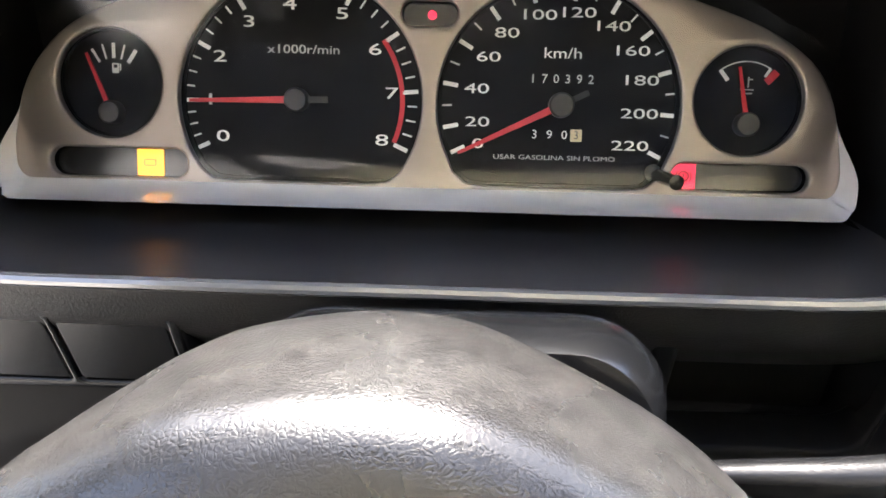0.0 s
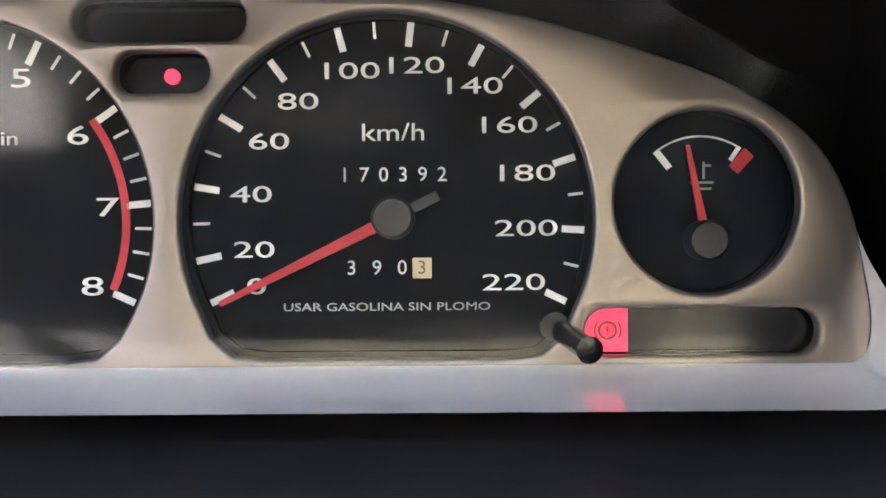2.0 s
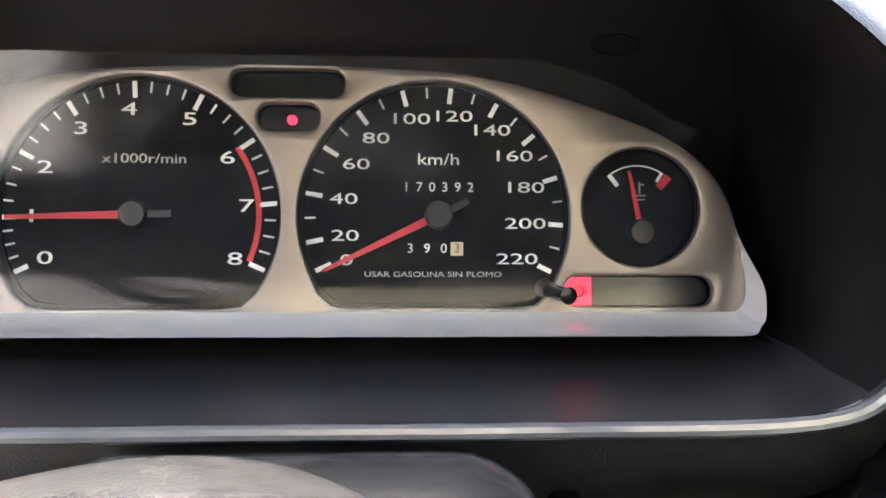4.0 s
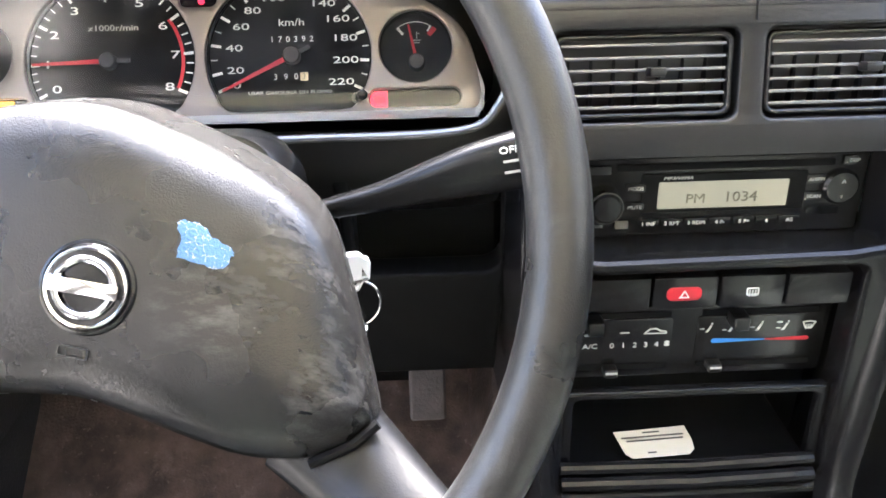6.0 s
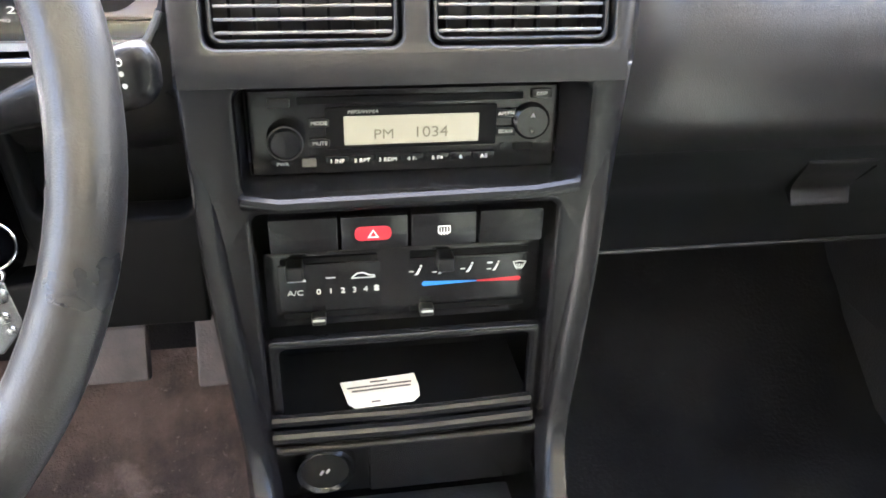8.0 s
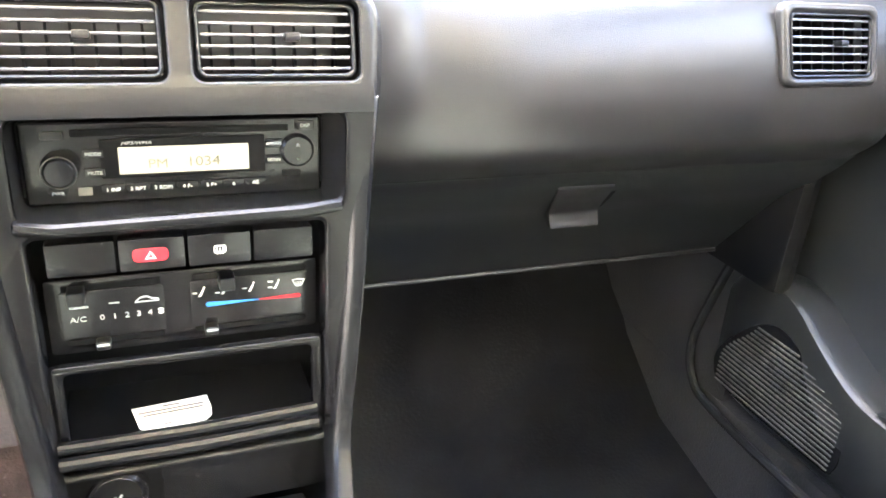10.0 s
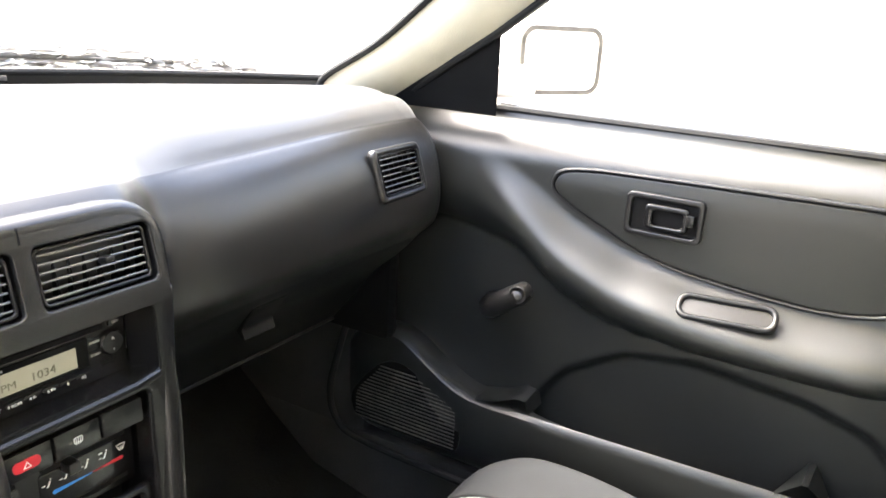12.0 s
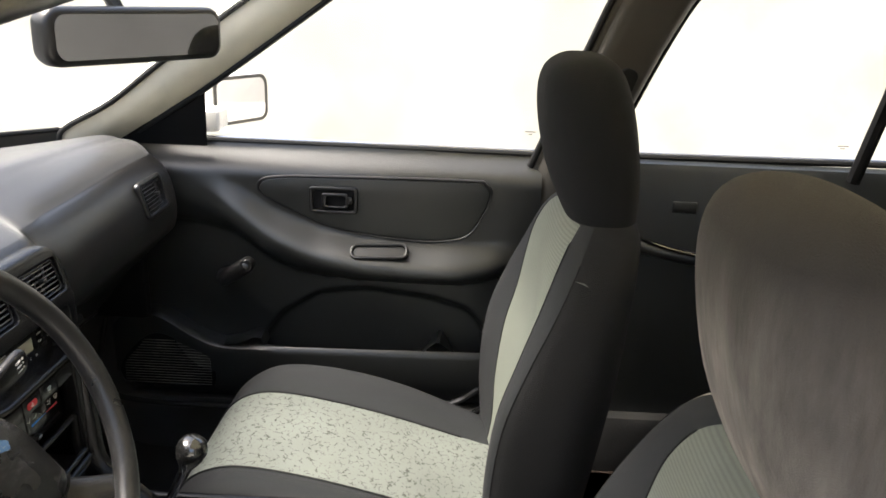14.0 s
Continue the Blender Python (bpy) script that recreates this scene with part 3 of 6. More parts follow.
    part("release_handle", box((XC + 0.702, -0.755, 0.962), (0.008, 0.050, 0.024), 0.004, 3), DOORSKIN, t)
    part("sill_seal", tube([(XC + 0.735, -0.62, 1.056), (XC + 0.735, -1.1, 1.060), (XC + 0.73, -1.5, 1.062)], 0.007, 8), RUBBER, t)
    part("glass_mark", join([box((1.046, -1.065, 1.095), (0.0006, 0.022, 0.0022)), box((1.0465, -1.065, 1.090), (0.0006, 0.010, 0.0020))]), INK, t, "small faded glass mark")
    part("sill_strip", tube([(XC + 0.745, -0.62, 1.060), (XC + 0.745, -1.1, 1.064), (XC + 0.74, -1.5, 1.066)], 0.004, 8), SILVER, t, "thin bright window strip")
    piece("wall_rear_side", box((XC - 0.725, -1.13, 0.76), (0.05, 1.16, 0.56), 0.02), DOORSKIN, "dark grey rear door trim panel", "door panel", "structure")
    swing = Matrix.Translation((XC - 0.745, 0.50, 0)) @ Matrix.Rotation(radians(-68), 4, "Z")
    piece("door_driver", box((-0.02, -0.52, 0.74), (0.06, 1.00, 0.62), 0.02, 2, swing), DOORSKIN, "dark grey driver door standing wide open", "door", "structure")
    for side in (1,):
        pts = [(XC + side * 0.70, -1.08, 1.03), (XC + side * 0.66, -1.10, 1.22), (XC + side * 0.60, -1.13, 1.45)]
        piece("trim_divider", tube(pts, 0.014, 8), MATT, "black rear window divider bar", "trim", "structure")
    piece("rear_shelf", box((XC, -1.62, 1.00), (1.36, 0.30, 0.03), 0.008), MATT, "black parcel shelf behind the rear seat", "parcel shelf", "structure")
    for side in (-1, 1):
        pts = [(XC + side * 0.70, -1.50, 1.0), (XC + side * 0.66, -1.48, 1.2), (XC + side * 0.60, -1.42, 1.44)]
        piece("trim_quarter", tube(pts, 0.09, 12, flat=0.4), CREAM, "cream rear quarter pillar trim", "pillar trim", "structure")
    # rear window out of direct view; dark tint added to hold back light from behind
    rows = [[(XC + u * (0.64 - 0.05 * k), -1.72 + 0.38 * k - 0.06 * (1 - abs(u) ** 2), 1.02 + 0.43 * k) for u in [i / 6 - 1 for i in range(13)]] for k in (0, 0.5, 1)]
    piece("window_rear", loft(rows, close=False), TINTED, "rear window glass, dark tint added to cut rear light", "window", "structure")
    # windscreen glass, bent
    rows = []
    for k in range(9):
        t = k / 8
        rows.append([(XC + u * (0.665 - 0.085 * t), (0.80 - 0.80 * t) - (0.30 - 0.20 * t) * abs(u) ** 2.2, 1.075 + 0.370 * t) for u in [i / 8 - 1 for i in range(17)]])
    ob = piece("window_windscreen", loft(rows, close=False), GLASS, "clear curved windscreen glass", "windscreen", "structure")
    ob.visible_shadow = False
    # black band round the windscreen
    for side in (-1, 1):
        pts = [(XC + side * (p.x - 0.004), p.y - 0.006, p.z + 0.002) for p in pillar_edge]
        piece("trim_seal", tube(pts, 0.0055, 8), RUBBER, "black rubber windscreen seal along the pillar", "seal", "structure")
    piece("trim_seal_low", tube(rows[0], 0.005, 8), RUBBER, "black rubber seal along the windscreen foot", "seal", "structure")
    # bonnet and cowl outside
    rows = []
    for y, z in ((0.80, 1.00), (0.95, 0.985), (1.3, 0.95), (1.75, 0.86), (1.95, 0.72), (1.98, 0.45)):
        rows.append([(XC + u * 0.74, y - 0.32 * abs(u) ** 2.2 * (1 if y < 1 else 0.5), z - 0.05 * abs(u) ** 3) for u in [i / 8 - 1 for i in range(17)]])
    bm = loft(rows, close=False)
    bmesh.ops.solidify(bm, geom=bm.faces[:], thickness=0.01)
    piece("bonnet", bm, PAINT, "white painted car bonnet", "bonnet")


build_setting()


# ---- dashboard ----
DASH_TOP = [(0.88, 1.058), (0.74, 1.071), (0.60, 1.083), (0.48, 1.091), (0.40, 1.093)]
# three sections below the top: beside the console, between, and the bulging passenger pad under its groove
BESIDE = [(0.366, 1.083), (0.336, 1.074), (0.308, 1.064), (0.285, 1.054), (0.268, 1.044), (0.256, 1.034), (0.249, 1.022), (0.247, 1.008), (0.247, 0.990), (0.248, 0.970), (0.250, 0.945), (0.258, 0.915), (0.275, 0.890), (0.302, 0.868)]
HOLLOW = [(0.374, 1.083), (0.354, 1.071), (0.336, 1.058), (0.320, 1.045), (0.308, 1.034), (0.300, 1.026), (0.293, 1.016), (0.286, 1.003), (0.281, 0.988), (0.277, 0.968), (0.274, 0.945), (0.274, 0.920), (0.283, 0.892), (0.302, 0.868)]
BULGE = [(0.375, 1.083), (0.3555, 1.0720), (0.3385, 1.0600), (0.3250, 1.0465), (0.3160, 1.0345), (0.3085, 1.0300), (0.2960, 1.0195), (0.2855, 1.0055), (0.2777, 0.9890), (0.2724, 0.9710), (0.2690, 0.9500), (0.2680, 0.9250), (0.2760, 0.8935), (0.302, 0.868)]


def vent(t, m, w, h, n, tab, deep=0.020):
    """An air vent: frame, slats, upright vanes behind and a tab."""
    part("vent_frame", plate([rrect(w, h, 0.006), rrect(w - 0.006, h - 0.006, 0.004)], 0.010, 0.0015, m @ Matrix.Translation((0, 0, -0.008))), GLOSSY, t)
    for i in range(n):
        y = h / 2 - 0.006 - (h - 0.012) * i / (n - 1)
        run = min(0.0035, deep * 0.54)
        bm = box((0, y, -run / 2), (w - 0.007, 0.0019, run), 0.0007, 2, m)
        part("slat", bm, SLAT, t)
    for k in range(7 if deep > 0.01 else 0):
        x = (w - 0.02) * (k / 6 - 0.5)
        part("vane", box((x, 0, -deep), (0.0016, h - 0.008, deep * 0.7), 0, 2, m), MATT, t)
    part("vent_back", box((0, 0, -deep * 1.5 - 0.002), (w, h, 0.003), 0, 2, m), MATT, t)
    part("vent_tab", box((tab, 0.002, 0.003), (0.009, 0.005, 0.010), 0.0015, 2, m), PLASTIC, t, "small tab")


def side_vent(t):
    m = frame_at((0.853, 0.2750, 0.981), 12) @ Matrix.Rotation(radians(3), 4, "Y") @ Matrix(((1, -0.16, 0, 0), (0, 1, 0, 0), (0, 0, 1, 0), (0, 0, 0, 1)))
    part("vent_surround", plate([rrect(0.116, 0.070, 0.010, 0, 0), rrect(0.098, 0.053, 0.006, 0, 0)], 0.012, 0.004, m @ Matrix.Translation((0, 0, -0.0080))), VINYL, t)
    vent(t, m @ Matrix.Translation((0, 0, 0.0015)), 0.099, 0.054, 7, 0.008, 0.014)


def build_dashboard():
    t = thing("dashboard", (XC, 0.45, 0.70), "charcoal grained vinyl dashboard across the car's front", "dashboard")
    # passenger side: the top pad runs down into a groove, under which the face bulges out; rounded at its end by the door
    beside, hollow, bulge = (spline([(y, z, 0) for y, z in DASH_TOP + low], 4) for low in (BESIDE, HOLLOW, BULGE))
    rows = []
    xs = [0.190, 0.24, 0.30, 0.36, 0.39, 0.405, 0.417, 0.427, 0.436, 0.445, 0.454, 0.463, 0.472, 0.480, 0.487, 0.493, 0.499, 0.505, 0.511, 0.517, 0.524, 0.532, 0.545, 0.57, 0.61, 0.66, 0.74, 0.798, 0.806, 0.830, 0.855, 0.880, 0.900, 0.908, 0.92, 0.945, 0.960, 0.970, 0.978, 0.983, 0.986]
    for x in xs:
        e = smooth(0.935, 0.990, x)
        reach = 0.42 - 0.30 * abs((x - XC) / 0.665) ** 2.2
        row = []
        for p, q, r in zip(beside, hollow, bulge):
            v = p.lerp(q, smooth(0.408, 0.482, x)).lerp(r, smooth(0.474, 0.560, x))
            y, z = v.x, v.y
            z += (0.012 * smooth(0.50, 0.88, x) - 0.007) * smooth(0.95, 1.01, z) * smooth(0.39, 0.34, y)
            z -= 0.010 * e ** 2 + 0.05 * (x - XC) ** 2 * smooth(0.31, 0.40, y)
            y = 0.40 + (y - 0.40) * reach / 0.48 if y > 0.40 else y
            row.append((x, y + 0.030 * e ** 2 * smooth(0.5, 0.3, y), z))
        rows.append(row)
    crease = (len(DASH_TOP) + 4) * 4
    back = [r[0] for r in rows]
    foot = [(x, 0.802 - 0.30 * abs((x - XC) / 0.665) ** 2.2, 1.071) for x in xs]
    part("screen_ledge", loft([back, [(a[0], a[1] * 0.4 + b[1] * 0.6 + 0.004, a[2] * 0.6 + b[2] * 0.4) for a, b in zip(back, foot)], foot], close=False), DASH, t, "vinyl ledge along the windscreen foot, paled for daylight", 60)
    part("top_pad", loft([r[:crease + 1] for r in rows], close=False), DASH, t, "vinyl top pad, paled for windscreen light", 60)
    bm = loft([r[crease:] for r in rows], close=False)
    hole = [f for f in bm.faces if abs(f.calc_center_median().x - 0.853) < 0.049 and abs(f.calc_center_median().z - 0.980) < 0.026 and f.calc_center_median().y < 0.30]
    bmesh.ops.delete(bm, geom=hole, context="FACES")
    # right end wall going back
    last = rows[-1]
    bm2 = loft([last, [(0.9885, p[1] + 0.02, p[2] - 0.004) for p in last], [(0.9885, 0.62, 0.95) for p in last]], close=False)
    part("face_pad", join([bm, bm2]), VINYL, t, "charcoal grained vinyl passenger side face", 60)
    # glove box lid below the seam
    prof = spline([(0.307, 0.866, 0), (0.312, 0.862, 0), (0.324, 0.848, 0), (0.354, 0.818, 0), (0.385, 0.788, 0), (0.425, 0.738, 0), (0.456, 0.700, 0), (0.463, 0.692, 0), (0.50, 0.690, 0)], 4)
    rows = []
    for x in [0.436, 0.440, 0.56, 0.68, 0.80, 0.95, 0.965]:
        rows.append([(x, p[0], p[1]) for p in prof])
    bm = loft(rows, close=False)
    part("glove_box_lid", bm, DOORSKIN, t, "black glove box lid")
    part("lower_skin", box((0.69, 0.69, 0.70), (0.52, 0.40, 0.02), 0.004), MATT, t)
    part("end_filler", box((0.970, 0.52, 0.79), (0.03, 0.34, 0.22), 0.014), MATT, t)
    # top pad over the driver and the middle; it ends behind the binnacle hood
    edge = [(0.345, 1.086), (0.300, 1.070), (0.268, 1.048), (0.256, 1.030)]
    prof = spline([(min(y, 0.62), z, 0) for y, z in DASH_TOP[1:] + edge], 3)
    rows = [[(x, p.x + 0.03 * smooth(-0.28, -0.36, x), p.y - 0.012 * smooth(-0.28, -0.36, x)) for p in prof] for x in (-0.345, -0.335, -0.30, -0.26, -0.222)]
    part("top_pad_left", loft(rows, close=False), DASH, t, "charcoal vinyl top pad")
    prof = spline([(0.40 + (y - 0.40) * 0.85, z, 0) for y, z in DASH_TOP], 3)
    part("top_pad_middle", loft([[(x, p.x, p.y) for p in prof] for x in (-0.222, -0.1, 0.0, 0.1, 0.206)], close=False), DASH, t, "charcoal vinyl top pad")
    gl = frame_at((0.682, 0.347, 0.826), -41)
    gl = gl @ Matrix.Translation((0, 0.008, 0))
    prof = spline([(0.020, 0.001, 0), (0.018, 0.0030, 0), (0.012, 0.0038, 0), (0.0, 0.0040, 0), (-0.012, 0.0036, 0), (-0.024, 0.0040, 0), (-0.031, 0.0058, 0), (-0.0355, 0.0110, 0), (-0.0385, 0.0155, 0), (-0.0412, 0.0150, 0), (-0.043, 0.001, 0)], 4)
    rows = []
    for p in prof:
        k = (0.018 - p.x) / 0.066
        x0, x1 = -0.047 + 0.017 * k, 0.013 + 0.009 * k
        rows.append([gl @ Vector((x0, p.x, 0.0)), gl @ Vector((x0, p.x, p.y)), gl @ Vector((x0 + 0.002, p.x, p.y + 0.0006)), gl @ Vector((x1 - 0.002, p.x, p.y + 0.0006)), gl @ Vector((x1, p.x, p.y)), gl @ Vector((x1, p.x, 0.0))])
    lt = part("glove_latch", loft(rows, close=False), VINYL, t, "black glove box latch", 60)
    # thin dark plate draws the shadow at the right of the latch
    part("latch_shade", plate([[(0.010, 0.019), (0.022, 0.020), (0.025, -0.012), (0.024, -0.032), (0.017, -0.032)]], 0.002, 0.0005, gl @ Matrix.Translation((0, 0, -0.0004))), MATT, lt)
    part("glove_edge", tube([(0.440, 0.459, 0.694), (0.66, 0.459, 0.694), (0.965, 0.459, 0.694)], 0.0030, 8), VINYL, t)
    side_vent(t)
    part("defroster_slot", tube([(-0.10, 0.742, 1.0765), (0.31, 0.758, 1.0770), (0.52, 0.735, 1.0735), (0.60, 0.705, 1.0700)], 0.006, 8, flat=0.5), MATT, t, "dark defroster slot")
    return t


dashboard = build_dashboard()


def outline_xz(pts, n=6):
    return spline([(x, 0, z) for x, z in pts], n, True)


BINNACLE = [(-0.205, 1.000), (-0.198, 0.972), (-0.175, 0.957), (-0.09, 0.955), (0.0, 0.955), (0.08, 0.955), (0.162, 0.957), (0.184, 0.972), (0.192, 1.000),
            (0.188, 1.030), (0.172, 1.058), (0.130, 1.084), (0.07, 1.101), (0.0, 1.108), (-0.09, 1.103), (-0.145, 1.088), (-0.187, 1.060), (-0.203, 1.030)]


def build_binnacle():
    t = thing("instrument_binnacle", (0.0, 0.30, 0.955), "black hooded binnacle round the instrument dials", "instrument binnacle")
    o = outline_xz(BINNACLE)
    def ring(y, k, dz, wide=0.0):
        r = []
        for p in o:
            low = smooth(1.02, 0.97, p.z)
            x, z = -0.006 + (p.x + 0.006) * k * (1 + wide * low), 1.03 + (p.z - 1.03) * k + (dz - 0.6 * max(0.0, k - 1.0)) * low
            r.append((x, y + (0.030 if y < 0.4 else 0) * smooth(0.97, 1.10, p.z), z))
        return r
    part("hood", loft([ring(*a) for a in ((0.420, 1.115, -0.012), (0.330, 1.105, -0.004), (0.285, 1.092, -0.002), (0.262, 1.072, 0.0), (0.250, 1.046, 0.0), (0.2440, 1.020, 0.0), (0.242, 1.0, 0.0))], True, False), HOODSKIN, t, "charcoal vinyl hood")
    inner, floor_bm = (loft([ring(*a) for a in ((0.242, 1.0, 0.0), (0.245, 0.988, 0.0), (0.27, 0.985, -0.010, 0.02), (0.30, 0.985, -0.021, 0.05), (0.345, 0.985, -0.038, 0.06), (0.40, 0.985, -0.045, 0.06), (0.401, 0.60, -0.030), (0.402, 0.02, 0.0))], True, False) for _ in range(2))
    # up-facing faces split off the lining; lighter tone for light reflected from above
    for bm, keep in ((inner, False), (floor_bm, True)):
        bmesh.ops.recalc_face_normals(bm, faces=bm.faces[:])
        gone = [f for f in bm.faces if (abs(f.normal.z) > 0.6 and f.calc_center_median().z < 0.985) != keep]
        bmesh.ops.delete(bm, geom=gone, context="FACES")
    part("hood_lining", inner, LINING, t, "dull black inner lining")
    part("hood_floor", floor_bm, HOODFLOOR, t, "satin black floor in front of the dials, light in its tone")
    for x, z in ((-0.1616, 1.040), (0.1318, 1.036)):
        oval = [(0.0100 * math.cos(k * math.tau / 28), 0.0040 * math.sin(k * math.tau / 28)) for k in range(28)]
        rim = [(u * 1.12, v * 1.2) for u, v in oval]
        hole = part("fixing_rim", plate([rim, oval], 0.0012, 0.0004, frame_at((x, 0.4005, z), 0)), LINING, t)
        part("fixing_hole", plate([oval], 0.0004, 0, frame_at((x, 0.4003, z), 0)), MATT, hole, "dark oval fixing hole")
    lip = [(p.x, 0.2415, p.z + 0.001) for p in o if p.z < 0.985]
    lip.sort(key=lambda p: p[0])
    part("lip", tube(lip, 0.0026, 10), LIP, t, "thin shiny lower lip")
    return t


binnacle = build_binnacle()


# ---- instrument cluster ----
MC = frame_at((0, 0.365, 0.993), 28.7)


def at_c(h=0.0):
    return MC @ Matrix.Translation((0, 0, h))


def dial_outline(cx, cy, R, flat, half):
    """A round dial cut off flat below, with eased corners."""
    a = math.degrees(math.asin((flat - cy) / R))
    pts = circle(R, cx, cy, 60, a + 16, 180 - a - 16)
    x0 = R * math.cos(radians(a + 16))
    return pts + [(cx - half - 0.006, flat + 0.006), (cx - half, flat + 0.001), (cx - half + 0.008, flat), (cx + half - 0.008, flat), (cx + half, flat + 0.001), (cx + half + 0.006, flat + 0.006)]


def build_cluster():
    t = thing("instrument_cluster", (0, 0.34, 0.935), "champagne silver instrument cluster with black round dials", "instrument cluster")
    mm = 0.001
    outer = [(-0.192, -0.0608), (-0.1965, -0.0585), (-0.1992, -0.050), (-0.195, -0.022), (-0.184, -0.002), (-0.165, 0.014), (-0.130, 0.027), (-0.094, 0.035), (-0.065, 0.038), (-0.006, 0.0395), (0.052, 0.038), (0.080, 0.0345),
             (0.107, 0.0275), (0.142, 0.0152), (0.1645, 0.0008), (0.1755, -0.0166), (0.1805, -0.040), (0.1815, -0.050), (0.1800, -0.0585), (0.1765, -0.0608)]
    top = [(p.x, p.y) for p in spline([(a, b, 0) for a, b in outer], 4)]
    tach = dial_outline(-0.0648, -0.0215, 0.0563, -0.0588, 0.041)
    speedo = dial_outline(0.0535, -0.0213, 0.0553, -0.0585, 0.041)
    holes = [tach, speedo, circle(0.0245, 0.1385, -0.0172), circle(0.0248, -0.1535, -0.0155), rrect(0.062, 0.0125, 0.006, 0.137, -0.0517), rrect(0.0655, 0.0135, 0.0065, -0.150, -0.052),
             rrect(0.046, 0.0115, 0.005, -0.0062, 0.0322), rrect(0.0255, 0.0112, 0.0052, -0.0057, 0.0183)]
    part("bezel", plate([top] + holes, 0.005, 0.0012, at_c(-0.001)), BEZEL, t, "brushed champagne silver bezel")
    # the flared edge that comes forward under the bezel and fades out up both ends
    edge = spline([(0.1765, -0.0195, 0), (0.1803, -0.040, 0), (0.1813, -0.050, 0), (0.1803, -0.0560, 0), (0.1775, -0.0592, 0), (0.173, -0.0600, 0), (0.15, -0.0600, 0), (0.10, -0.0600, 0), (0.0, -0.0600, 0), (-0.10, -0.0600, 0), (-0.16, -0.0600, 0), (-0.190, -0.0600, 0), (-0.1945, -0.0592, 0), (-0.1975, -0.0560, 0), (-0.1987, -0.050, 0), (-0.1982, -0.040, 0), (-0.1945, -0.022, 0)], 6)
    rows = []
    for i, q in enumerate(edge):
        d = (edge[min(i + 1, len(edge) - 1)] - edge[max(i - 1, 0)]).normalized()
        nx, ny = d.y, -d.x
        if ny > 0 or (abs(ny) < 0.5 and nx * q.x < 0):
            nx, ny = -nx, -ny
        w = smooth(-0.024, -0.060, q.y)
        reach, rise = (0.0018 + 0.0072 * abs(ny) ** 3) * w, 0.0165 * w
        rows.append([MC @ Vector((q.x + nx * reach * math.sin(k / 6 * 1.2) / 0.932, q.y + ny * reach * math.sin(k / 6 * 1.2) / 0.932, 0.0038 + rise * (k / 6) ** 1.6)) for k in range(7)])
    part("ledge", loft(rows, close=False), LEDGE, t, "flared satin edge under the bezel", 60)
    part("back_plate", plate([top], 0.004, 0, at_c(-0.012)), DIAL, t)
    for n, hole in zip(("tachometer", "speedometer", "temperature_gauge", "fuel_gauge"), holes):
        part("rim", plate([hole, [(sum(p[0] for p in hole) / len(hole) * 0.03 + p[0] * 0.97, sum(p[1] for p in hole) / len(hole) * 0.03 + p[1] * 0.97) for p in hole]], 0.008, 0, at_c(-0.0085)), DIAL, t)
    up = -0.0025
    # clear curved cover over the dials
    prof = spline([(0.030, 0.0480, 0), (0.012, 0.0370, 0), (-0.010, 0.0240, 0), (-0.030, 0.0130, 0), (-0.044, 0.0075, 0), (-0.053, 0.0060, 0), (-0.0605, 0.0065, 0)], 5)
    rows = []
    for q in prof:
        xs = [p[0] for p in top if p[1] >= q.x] or [-0.06, 0.05]
        rows.append([MC @ Vector((min(xs) + 0.003 + (max(xs) - min(xs) - 0.006) * i / 24, q.x, q.y)) for i in range(25)])
    cover = part("clear_cover", loft(rows, close=False), COVER, t, "clear plastic cover over the dials", 60)
    cover.visible_shadow = False
    # tick marks and numerals
    def ticks(cx, cy, r1, angles, wide, face):
        for a, big in angles:
            L = 0.0070 if big else 0.0045
            w = wide if big else wide * 0.42
            bm = box((r1 - L / 2 - (0 if big else 0.0005), 0, 0.0001), (L, w, 0.0002), 0, 2, at_c(up) @ Matrix.Translation((cx, cy, 0)) @ Matrix.Rotation(radians(a), 4, "Z"))
            part("tick", bm, WHITE, face)
    faces = [part(n + "_face", plate([hole], 0.0002, 0, at_c(up - 0.0004)), DIAL, t) for n, hole in zip(("tachometer", "speedometer", "temperature_gauge", "fuel_gauge"), holes)]
    tach_scale, speed_scale = faces[0], faces[1]
    ticks(-0.0655, -0.0212, 0.0550, [(205.5, True), (199.3, False), (193.3, False), (187.3, False)] + [(181.2 - 29.31 * k / 4, k % 4 == 0) for k in range(29)], 0.0019, tach_scale)
    ticks(0.0540, -0.0208, 0.0540, [(205.0, True)] + [(192.1 - 21.78 * k / 2, k % 2 == 0) for k in range(21)], 0.0019, speed_scale)
    num = [("0", -102.3, -38.8), ("1", -108.0, -22.0), ("2", -103.2, -2.2), ("3", -89.4, 13.7), ("4", -70.4, 21.8), ("5", -46.2, 18.0), ("6", -30.9, 2.3), ("7", -23.1, -17.4), ("8", -27.3, -39.0)]
    for s, x, y in num:
        part("numeral", text(s, 0.0074, at_c(up), x * mm, y * mm, 1.85), WHITE, tach_scale)
    num = [("0", 17.6, -39.3), ("20", 17.0, -29.3), ("40", 16.4, -14.2), ("60", 21.3, 0.2), ("80", 29.4, 11.0), ("100", 43.2, 19.2), ("120", 60.8, 20.5), ("140", 76.6, 14.8), ("160", 85.9, 4.1),
           ("180", 90.7, -9.0), ("200", 91.2, -24.0), ("220", 87.7, -38.7)]
    for s, x, y in num:
        part("numeral", text(s, 0.0064, at_c(up), x * mm, y * mm, 1.85), WHITE, speed_scale)
    part("rpm_lettering", text("x1000r/min", 0.0056, at_c(up), -0.064, 0.0017, 1.3), DIMWHITE, t)
